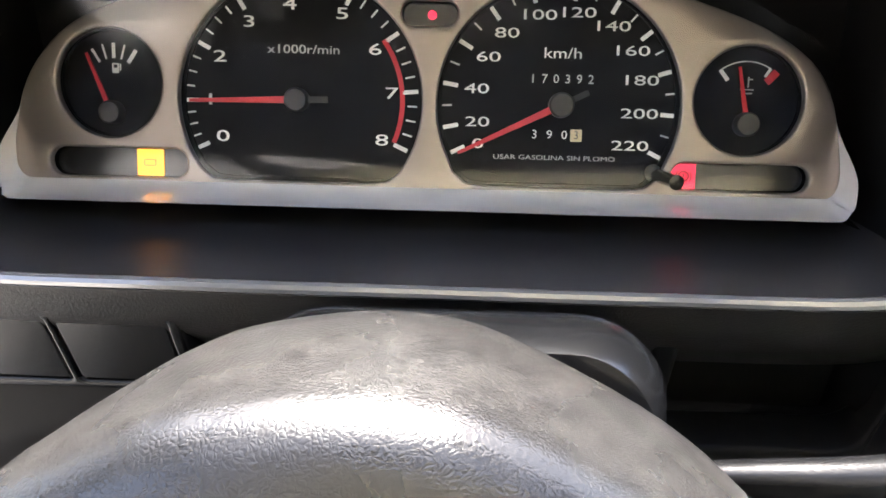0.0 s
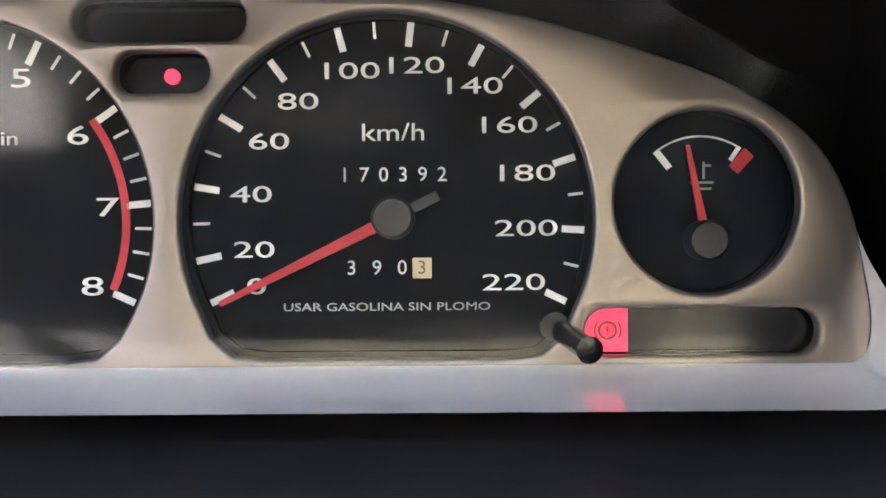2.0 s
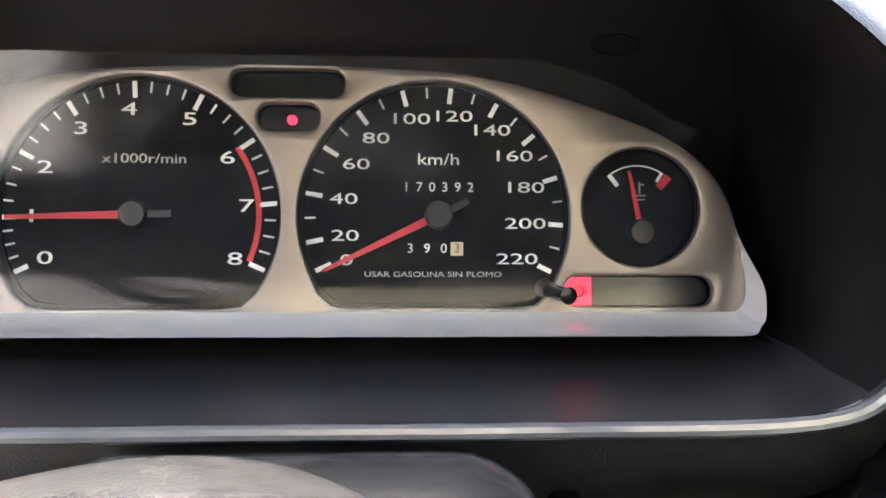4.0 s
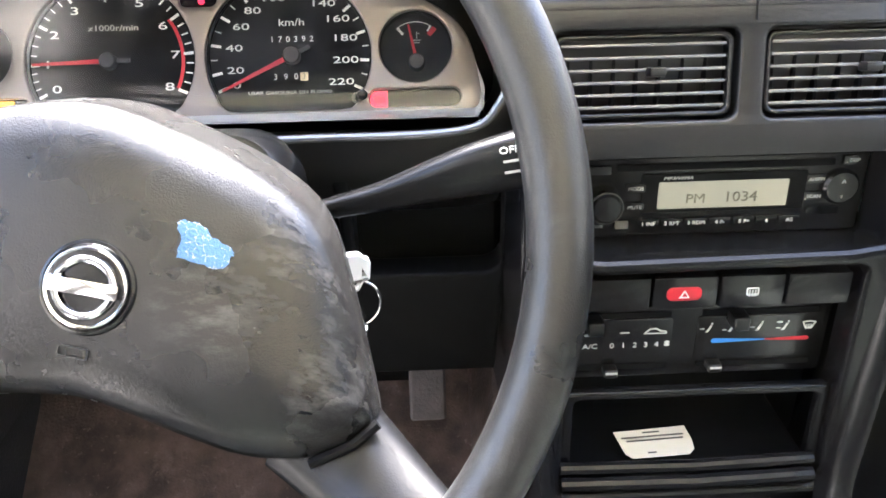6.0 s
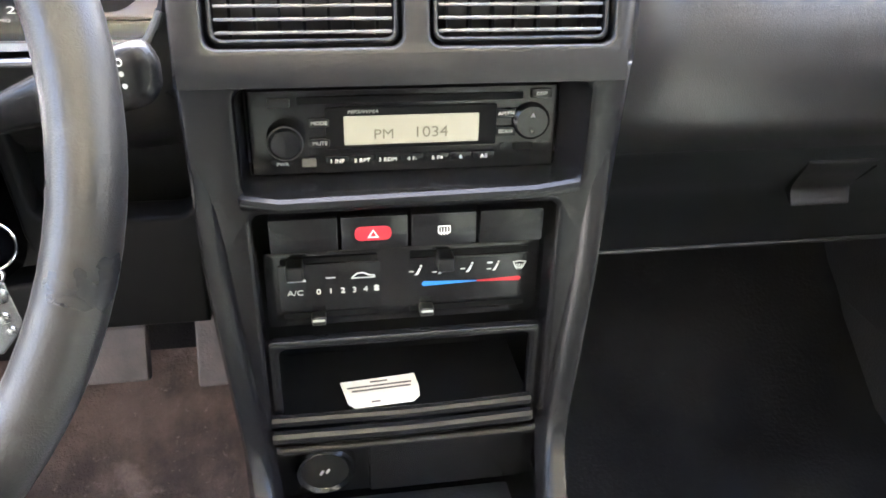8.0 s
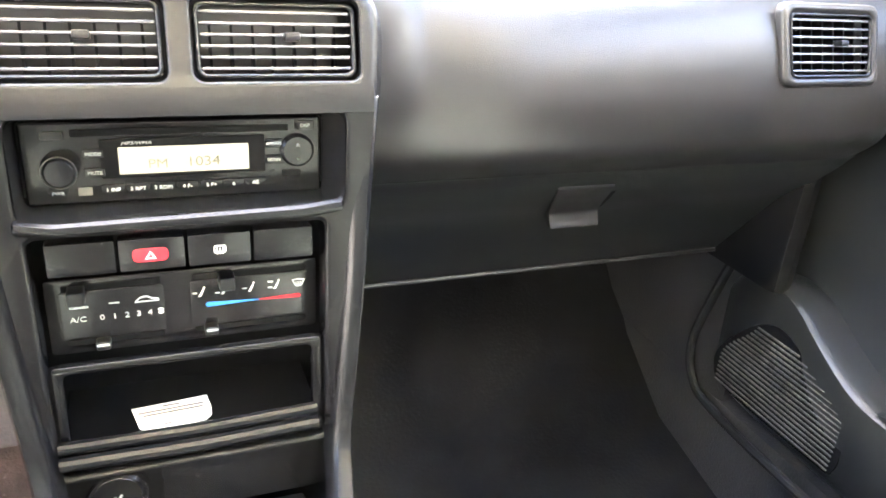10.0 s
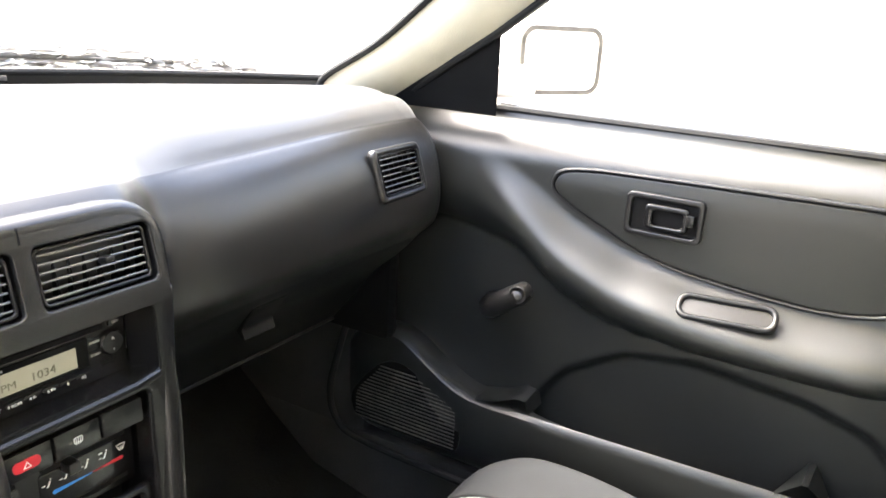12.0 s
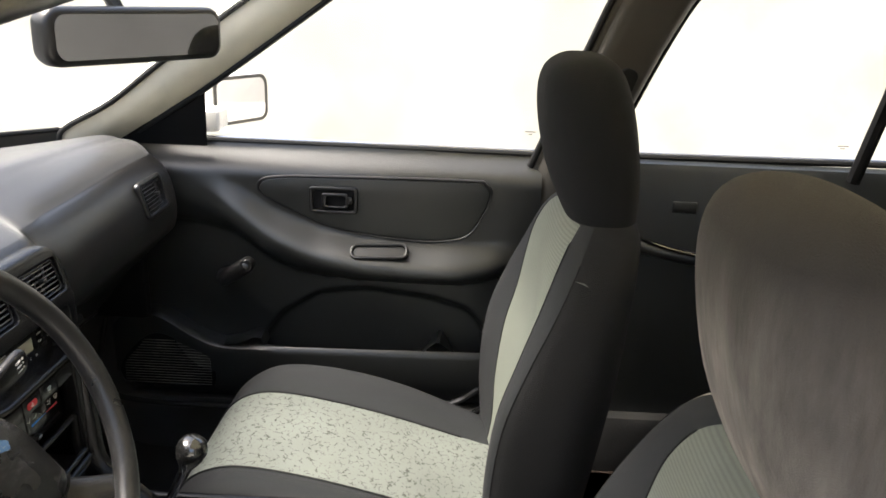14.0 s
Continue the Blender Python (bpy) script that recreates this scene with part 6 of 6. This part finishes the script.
SWELL = [(0.40, 0.0), (0.23, 0.004), (0.17, 0.022), (0.08, 0.040), (-0.05, 0.052), (-0.30, 0.052), (-0.36, 0.036), (-0.41, 0.006), (-0.46, 0.0)]
POCKET = [(0.15, 0.60), (0.125, 0.63), (0.08, 0.690), (0.0, 0.738), (-0.10, 0.752), (-0.24, 0.738), (-0.32, 0.715), (-0.355, 0.68), (-0.37, 0.60)]


def lin(table, y):
    for (a, va), (b, vb) in zip(table, table[1:]):
        if y >= b:
            return va + (vb - va) * min(1, max(0, (a - y) / (a - b)))
    return table[-1][1]


def soft(table, y, r=0.03):
    return sum(lin(table, y + r * k / 4) * w for k, w in zip(range(-4, 5), (1, 2, 3, 4, 5, 4, 3, 2, 1))) / 25


def door_depth(y, z):
    """Where the trim's surface lies across the car at y, z."""
    low, crest, swell = soft(LOW_EDGE, y), soft(CREST, y), soft(SWELL, y)
    upper = 0.996 + 0.046 * smooth(0.985, 1.052, z) ** 1.5
    lower = 1.024
    if z >= crest:
        x = upper - swell * (1 - smooth(crest + 0.004, crest + 0.062, z))
    elif z >= low:
        k = (z - low) / (crest - low)
        full = upper - swell
        x = lower + (full - lower) * math.sin(min(1, k) * math.pi / 2) ** 0.75
    else:
        x = lower
        if -0.37 < y < 0.15:
            top = soft(POCKET, y, 0.012)
            x += 0.016 * smooth(top + 0.004, top - 0.014, z)
    return x


def build_door():
    t = thing("passenger_door", (1.03, -0.10, 0.47), "dark grey moulded passenger door with armrest, winder and pocket", "door")
    ys = [0.42 - 0.88 * i / 150 for i in range(151)]
    zs = [0.46 + 0.592 * k / 120 for k in range(121)]
    rows = [[(door_depth(y, z), y, z) for z in zs] for y in ys]
    part("trim_panel", loft(rows, close=False), DOORSKIN, t, "grained dark grey trim panel", 60)
    part("skin", box((1.10, -0.02, 0.74), (0.04, 0.95, 0.60), 0.01), PAINT, t, "white painted outer skin")
    mdo = Matrix(((0, 0, -1, 0.995), (-1, 0, 0, 0), (0, 1, 0, 0), (0, 0, 0, 1)))  # local x: to the rear, y: up, z: into the car
    shape = [(-0.114, 0.968), (-0.104, 0.985), (-0.07, 0.992), (0.0, 0.995), (0.30, 0.999), (0.345, 0.992), (0.356, 0.965), (0.325, 0.90), (0.285, 0.878), (0.20, 0.873), (0.048, 0.889), (-0.05, 0.926), (-0.10, 0.951)]
    ins = [(p.x, p.y) for p in spline([(x, y, 0) for x, y in shape], 6, True)]
    mx, my = 0.12, 0.935
    ins2 = [(mx + (x - mx) * 1.022, my + (y - my) * 1.085) for x, y in ins]
    part("insert_edge", plate([ins2, ins], 0.010, 0.003, mdo @ Matrix.Translation((0, 0, -0.005))), PLASTIC, t)
    part("insert", plate([ins], 0.008, 0.003, mdo @ Matrix.Translation((0, 0, -0.005))), DOORSKIN, t, "smooth dark inset panel")
    # inner handle in its bezel
    hd = part("handle_bezel", plate([rrect(0.100, 0.057, 0.009, 0.039, 0.951), rrect(0.084, 0.042, 0.006, 0.039, 0.951)], 0.009, 0.0025, mdo @ Matrix.Translation((0, 0, 0.002))), PLASTIC, t)
    part("handle_well", plate([rrect(0.086, 0.044, 0.005, 0.039, 0.951)], 0.002, 0, mdo @ Matrix.Translation((0, 0, 0.0032))), MATT, hd)
    part("handle_lever", plate([rrect(0.056, 0.032, 0.006, 0.043, 0.951), rrect(0.038, 0.019, 0.004, 0.045, 0.950)], 0.010, 0.003, mdo @ Matrix.Translation((0, 0, 0.004))), GLOSSY, hd, "black door release lever")
    part("lock_slide", box((0.0735, 0.953, 0.010), (0.010, 0.016, 0.010), 0.003, 2, mdo), GLOSSY, hd)
    # pull cup let into the armrest
    mp = Matrix(((0, 0.70, -0.714, 0.9665), (-1, 0, 0, -0.136), (0, 0.714, 0.70, 0.852), (0, 0, 0, 1))) @ Matrix.Rotation(radians(3), 4, "Z")
    pc = part("pull_cup", plate([rrect(0.120, 0.036, 0.014), rrect(0.106, 0.023, 0.010)], 0.0085, 0.0032, mp @ Matrix.Translation((0, 0, -0.003))), PLASTIC, t)
    part("cup_floor", plate([rrect(0.112, 0.023, 0.009)], 0.001, 0, mp @ Matrix.Translation((0, 0, -0.0012))), PLASTIC, pc)
    # window winder
    a, b = mdo @ Vector((-0.200, 0.766, -0.026)), mdo @ Vector((-0.140, 0.808, 0.012))
    cr = part("window_winder", tube([a, a + Vector((-0.026, -0.004, 0.002)), a.lerp(b, 0.4) + Vector((-0.022, 0, 0)), b + Vector((-0.010, 0, 0)), b + Vector((-0.008, -0.012, 0.008))], lambda u: 0.0185 - 0.0030 * u - (0.006 if u > 0.99 else 0), 16), VINYL, t, "dark grey plastic window winder")
    part("winder_knob", lathe([(0.0125, 0), (0.0125, 0.016), (0.0105, 0.019), (0.0080, 0.0185), (0.0075, 0.017), (0.0001, 0.017)], 28, mdo @ Matrix.Translation((-0.139, 0.810, 0.014)) @ Matrix.Scale(1.15, 4)), VINYL, cr)
    # lower box: speaker pod and pocket front
    rows = []
    for y, zt, xo in ((0.445, 0.655, 0.985), (0.42, 0.678, 0.978), (0.37, 0.690, 0.972), (0.33, 0.682, 0.970), (0.28, 0.652, 0.968), (0.235, 0.629, 0.967), (0.20, 0.621, 0.967), (0.15, 0.620, 0.967), (0.0, 0.623, 0.968), (-0.2, 0.625, 0.972), (-0.34, 0.625, 0.978), (-0.42, 0.624, 0.985)):
        rows.append([(1.036, y, zt - 0.002) if y > 0.11 else (xo + 0.012, y, zt - 0.090), (xo + 0.030, y, zt + 0.001) if y > 0.11 else (xo + 0.0105, y, zt - 0.006), (xo + (0.010 if y > 0.11 else 0.008), y, zt), (xo + 0.003, y, zt - 0.005), (xo, y, zt - 0.016), (xo + 0.003, y, 0.55), (xo + 0.010, y, 0.51), (xo + 0.026, y, 0.492), (1.04, y, 0.488)])
    fine = [spline([r[k] for r in rows], 4) for k in range(9)]
    part("pocket_front", loft([[fine[k][i] for k in range(9)] for i in range(len(fine[0]))], close=False), DOORSKIN, t)
    part("pocket_hump", loft([[(1.03, 0.20, 0.622), (0.972, 0.20, 0.622)], [(1.03, 0.165, 0.630), (0.974, 0.165, 0.627)], [(1.03, 0.135, 0.645), (0.980, 0.135, 0.640)], [(1.03, 0.120, 0.643), (0.982, 0.120, 0.638)], [(1.03, 0.112, 0.618), (0.978, 0.112, 0.618)]], close=False), DOORSKIN, t)
    part("pocket_clip", loft([[(0.978, -0.225, 0.620), (1.03, -0.235, 0.600)], [(0.982, -0.258, 0.646), (1.03, -0.262, 0.655)], [(0.982, -0.266, 0.646), (1.03, -0.270, 0.655)], [(0.978, -0.305, 0.620), (1.03, -0.300, 0.600)]], close=False), DOORSKIN, t)
    # speaker slats in a drop-shaped field
    sp = part("speaker_grille", plate([[(p.x, p.y) for p in spline([(-0.421, 0.575, 0), (-0.371, 0.632, 0), (-0.321, 0.640, 0), (-0.248, 0.598, 0), (-0.222, 0.575, 0), (-0.222, 0.528, 0), (-0.248, 0.520, 0), (-0.396, 0.520, 0), (-0.426, 0.54, 0)], 5, True)]], 0.003, 0.001, mdo @ Matrix.Translation((0, 0, 0.0225))), MATT, t, "dust-caked slatted black speaker grille")
    for i in range(17):
        z = 0.525 + 0.0064 * i
        y0 = -0.418 + 0.050 * smooth(0.560, 0.640, z)
        y1 = -0.228 - 0.095 * smooth(0.585, 0.645, z)
        part("slat", box(((y0 + y1) / 2, z, 0.0262), (y1 - y0, 0.0026, 0.0030), 0.0008, 1, mdo), GRILLE, sp)
    # window
    ob = part("window_glass", loft([[(1.058, 0.24, 1.05), (1.058, -0.46, 1.05)], [(1.0, 0.06, 1.25), (1.0, -0.52, 1.25)], [(0.925, -0.12, 1.43), (0.925, -0.58, 1.43)]], close=False), GLASS, t, "clear door glass")
    ob.visible_shadow = False
    part("sill_seal", tube([(1.046, 0.235, 1.054), (1.047, -0.1, 1.053), (1.045, -0.46, 1.052)], 0.006, 8), RUBBER, t, "black window seal")
    part("sill_strip", tube([(1.056, 0.235, 1.058), (1.057, -0.1, 1.057), (1.055, -0.46, 1.056)], 0.004, 8), SILVER, t, "thin bright window strip")
    part("glass_mark", join([box((1.0485, -0.434, 1.097), (0.0006, 0.022, 0.0022)), box((1.0490, -0.434, 1.092), (0.0006, 0.008, 0.0020))]), INK, t, "small faded glass mark")
    part("mirror_sail", loft([[(1.018, 0.415, 1.045), (1.022, 0.225, 1.045)], [(1.004, 0.325, 1.100), (1.012, 0.221, 1.10)], [(0.990, 0.222, 1.163), (0.995, 0.214, 1.166)]], close=False), MATT, t, "black triangular corner trim")
    part("door_seal", tube(spline([(0.990, 0.450, 0.70), (0.982, 0.468, 0.62), (0.972, 0.476, 0.55), (0.967, 0.455, 0.502), (0.965, 0.40, 0.482), (0.965, 0.20, 0.475), (0.965, -0.35, 0.472)], 6), 0.0065, 10), RUBBER, t, "black rubber door seal")
    return t


door = build_door()


def build_mirrors():
    t = thing("rear_view_mirror", (0.35, 0.07, 1.30), "black framed rear-view mirror", "mirror")
    d = Vector((0.45 - 0.249, 0.0075 - 0.12, 0.0)).normalized()
    nrm = Vector((d.y, -d.x, 0.0))
    nrm = nrm if nrm.y < 0 else -nrm
    c = Vector((0.353, 0.064, 1.302))
    m = Matrix((( d.x, 0, nrm.x, c.x), (d.y, 0, nrm.y, c.y), (0, 1, 0, c.z), (0, 0, 0, 1)))
    m = m @ Matrix.Rotation(radians(0.5), 4, "X")
    part("housing", plate([rrect(0.232, 0.060, 0.018)], 0.03, 0.008, m @ Matrix.Translation((0, 0, -0.024))), PLASTIC, t)
    part("glass", plate([rrect(0.214, 0.046, 0.013)], 0.001, 0, m @ Matrix.Translation((0, 0, 0.0065))), MIRROR, t, "reflecting glass")
    part("stem", tube([c + Vector((0, 0.02, 0.02)), c + Vector((0, 0.06, 0.09))], 0.008, 10), PLASTIC, t)
    t = thing("wing_mirror", (1.2, 0.21, 1.05), "white door mirror outside the passenger window", "mirror")
    mw = Matrix.Translation((1.180, 0.205, 1.121)) @ Matrix.Rotation(radians(-30), 4, "Z")
    part("housing", box((0, 0.028, 0), (0.165, 0.075, 0.115), 0.028, 4, mw), PAINT, t)
    part("rim", plate([rrect(0.158, 0.104, 0.024), rrect(0.142, 0.089, 0.018)], 0.004, 0.001, mw @ Matrix(((1, 0, 0, 0), (0, 0, -1, -0.010), (0, 1, 0, 0), (0, 0, 0, 1)))), DUSTY, t, "grey rim round the glass")
    part("glass", plate([rrect(0.142, 0.092, 0.02)], 0.002, 0, mw @ Matrix(((1, 0, 0, 0), (0, 0, -1, -0.011), (0, 1, 0, 0), (0, 0, 0, 1)))), MIRROR, t, "reflecting glass")
    part("arm", box((1.095, 0.235, 1.09), (0.07, 0.05, 0.05), 0.015, 3), PAINT, t)
    return t


build_mirrors()


# ---- small things ----
def build_key():
    t = thing("car_key", (0.104, 0.20, 0.88), "white-headed car key with ring and metal tag in the ignition", "key")
    mk = frame_at((0.099, 0.182, 0.903), 5) @ Matrix.Rotation(radians(14), 4, "Y")
    head = [(-11.5, 1.5), (-7, 6), (-2, 10.5), (0, 11.2), (7, 11.2), (8.6, 10), (9.5, 8.4), (12.0, 7.6), (12.8, 5.5), (12.0, -3.6), (10, -4.6), (8.4, -5.2), (6, -9.5), (-4, -13.4), (-6, -13.0), (-9, -6), (-11.5, -4.2)]
    part("key_head", plate([[(x / 1000, y / 1000) for x, y in head], [(0.0078, -0.0015), (0.0102, -0.0010), (0.0108, 0.0042), (0.0084, 0.0040)]], 0.006, 0.0012, mk @ Matrix.Translation((0, 0, -0.003))), KEYWHITE, t, "pale plastic key head")
    part("key_blade", box((-0.020, -0.0015, 0), (0.022, 0.0065, 0.0022), 0.0004, 1, mk), SILVER, t)
    part("key_ring", ring_tube(0.0120, 0.0008, Matrix.Translation((0.1045, 0.180, 0.886)) @ Matrix.Rotation(radians(72), 4, "X") @ Matrix.Rotation(radians(24), 4, "Y"), 40, 8), CHROME, t, "steel split ring")
    part("ring_link", ring_tube(0.0042, 0.0009, Matrix.Translation((0.1035, 0.181, 0.870)) @ Matrix.Rotation(radians(80), 4, "X"), 24, 8), CHROME, t)
    tag = part("key_tag", plate([[(-0.0075, 0.0085), (-0.002, 0.0145), (0.004, 0.0105), (0.0062, -0.004), (0.0058, -0.0075), (-0.0030, -0.0150), (-0.0055, -0.0145)]], 0.0022, 0.0006, frame_at((0.1005, 0.183, 0.8475), 0) @ Matrix.Rotation(radians(20), 4, "Y") @ Matrix.Diagonal((1.3, 1.6, 1, 1))), SILVER, t, "embossed metal key tag")
    for x, y, r in ((0.0015, 0.006, 0.0030), (0.0005, -0.002, 0.0024), (0.002, -0.007, 0.0018)):
        part("tag_boss", lathe([(r, 0), (r * 0.7, 0.0012), (0.0001, 0.0016)], 14, frame_at((0.1005, 0.183, 0.8475), 0) @ Matrix.Rotation(radians(20), 4, "Y") @ Matrix.Diagonal((1.3, 1.6, 1, 1)) @ Matrix.Translation((x, y, 0.002))), SILVER, tag)


build_key()


def build_card():
    mc = frame_at((0.294, 0.2355, 0.7305), 80) @ Matrix.Rotation(radians(3), 4, "Z")
    t = thing("paper_card", (0.296, 0.24, 0.725), "cream printed paper card leaning in the console bin", "paper card")
    o = [(-0.026, 0.011), (0.025, 0.012), (0.0265, 0.0), (0.0255, -0.008), (0.021, -0.0120), (-0.018, -0.0120), (-0.0225, -0.008)]
    part("card", plate([o], 0.0006, 0, mc), PAPER, t)
    up = mc @ Matrix.Translation((0, 0, 0.0007))
    for x, y, w in ((0.0, 0.0085, 0.012), (0.0, 0.0050, 0.044), (0.001, 0.0020, 0.040), (-0.004, -0.0085, 0.006)):
        part("print_bar", plate([rrect(w, 0.0013, 0.0002, x, y)], 0.0002, 0, up), INK, t)


build_card()


def build_pedals():
    for n, x, w, h, z in (("brake_pedal", 0.030, 0.075, 0.062, 0.545), ("accelerator_pedal", 0.138, 0.042, 0.085, 0.545)):
        t = thing(n, (x, 0.56, z), "worn grey rubber " + n.replace("_", " "), "pedal")
        mp = frame_at((x, 0.55, z), 25)
        part("pad", box((0, 0, 0), (w, h, 0.014), 0.006, 3, mp), PEDAL, t)
        part("arm", tube([mp @ Vector((0, 0.02, -0.01)), (x - 0.01, 0.62, z + 0.12), (x - 0.02, 0.66, z + 0.26)], 0.007, 10), MATT, t)


build_pedals()


def build_visor():
    t = thing("sun_visor", (-0.10, -0.03, 1.40), "dark grey vinyl sun visor above the windscreen", "sun visor")
    m = frame_at((-0.115, -0.020, 1.388), 30)
    part("visor_board", plate([rrect(0.36, 0.13, 0.045)], 0.016, 0.006, m @ Matrix.Rotation(radians(8), 4, "Z")), PLASTIC, t)


build_visor()


def build_wipers():
    t = thing("windscreen_wiper", (0.55, 0.83, 1.03), "black windscreen wiper resting at the glass foot", "wiper")
    part("arm", tube(spline([(0.25, 0.90, 1.060), (0.45, 0.87, 1.086), (0.62, 0.82, 1.096)], 6), 0.006, 8), DUSTY, t)
    part("blade", tube(spline([(0.36, 0.855, 1.082), (0.6, 0.81, 1.092), (0.85, 0.69, 1.086)], 6), 0.004, 8), DUSTY, t)
    bm = loft([[(XC + u * 0.70, 0.87 - 0.30 * abs(u) ** 2.2, 1.030), (XC + u * 0.70, 0.99 - 0.28 * abs(u) ** 2.2, 1.012)] for u in [i / 8 - 1 for i in range(17)]], close=False)
    piece("cowl", bm, MATT, "black plastic cowl under the windscreen", "cowl")


build_wipers()


def build_litter():
    """Dry leaves caught at the foot of the windscreen."""
    rnd = random.Random(11)
    bm = bmesh.new()
    for k in range(420):
        u = rnd.uniform(0.05, 0.93)
        y = 0.86 - 0.30 * abs(u) ** 2.2 + rnd.uniform(-0.01, 0.05)
        z = 1.071 + rnd.uniform(0.0, 0.036) * max(0.15, 1 - 1.6 * abs(u - 0.55))
        m = Matrix.Translation((XC + u * 0.68, y, z)) @ Matrix.Rotation(rnd.uniform(0, 6.3), 4, "Z") @ Matrix.Rotation(rnd.uniform(-0.7, 0.7), 4, "X")
        L, w, h = rnd.uniform(0.010, 0.024), rnd.uniform(0.003, 0.007), rnd.uniform(0.001, 0.004)
        v = [bm.verts.new(m @ Vector(p)) for p in ((-L, 0, 0), (-L * 0.3, -w, h), (L * 0.5, -w * 0.8, h), (L, 0, 0), (L * 0.5, w * 0.8, h), (-L * 0.3, w, h))]
        bm.faces.new((v[0], v[1], v[2], v[3]))
        bm.faces.new((v[0], v[3], v[4], v[5]))
    tagged(part("leaf_litter", bm, mat("dry grey leaves", (0.40, 0.39, 0.375), 0.9, vary=0.3)), "dry grey leaves caught at the windscreen foot", "leaves", "", "stuff")


build_litter()
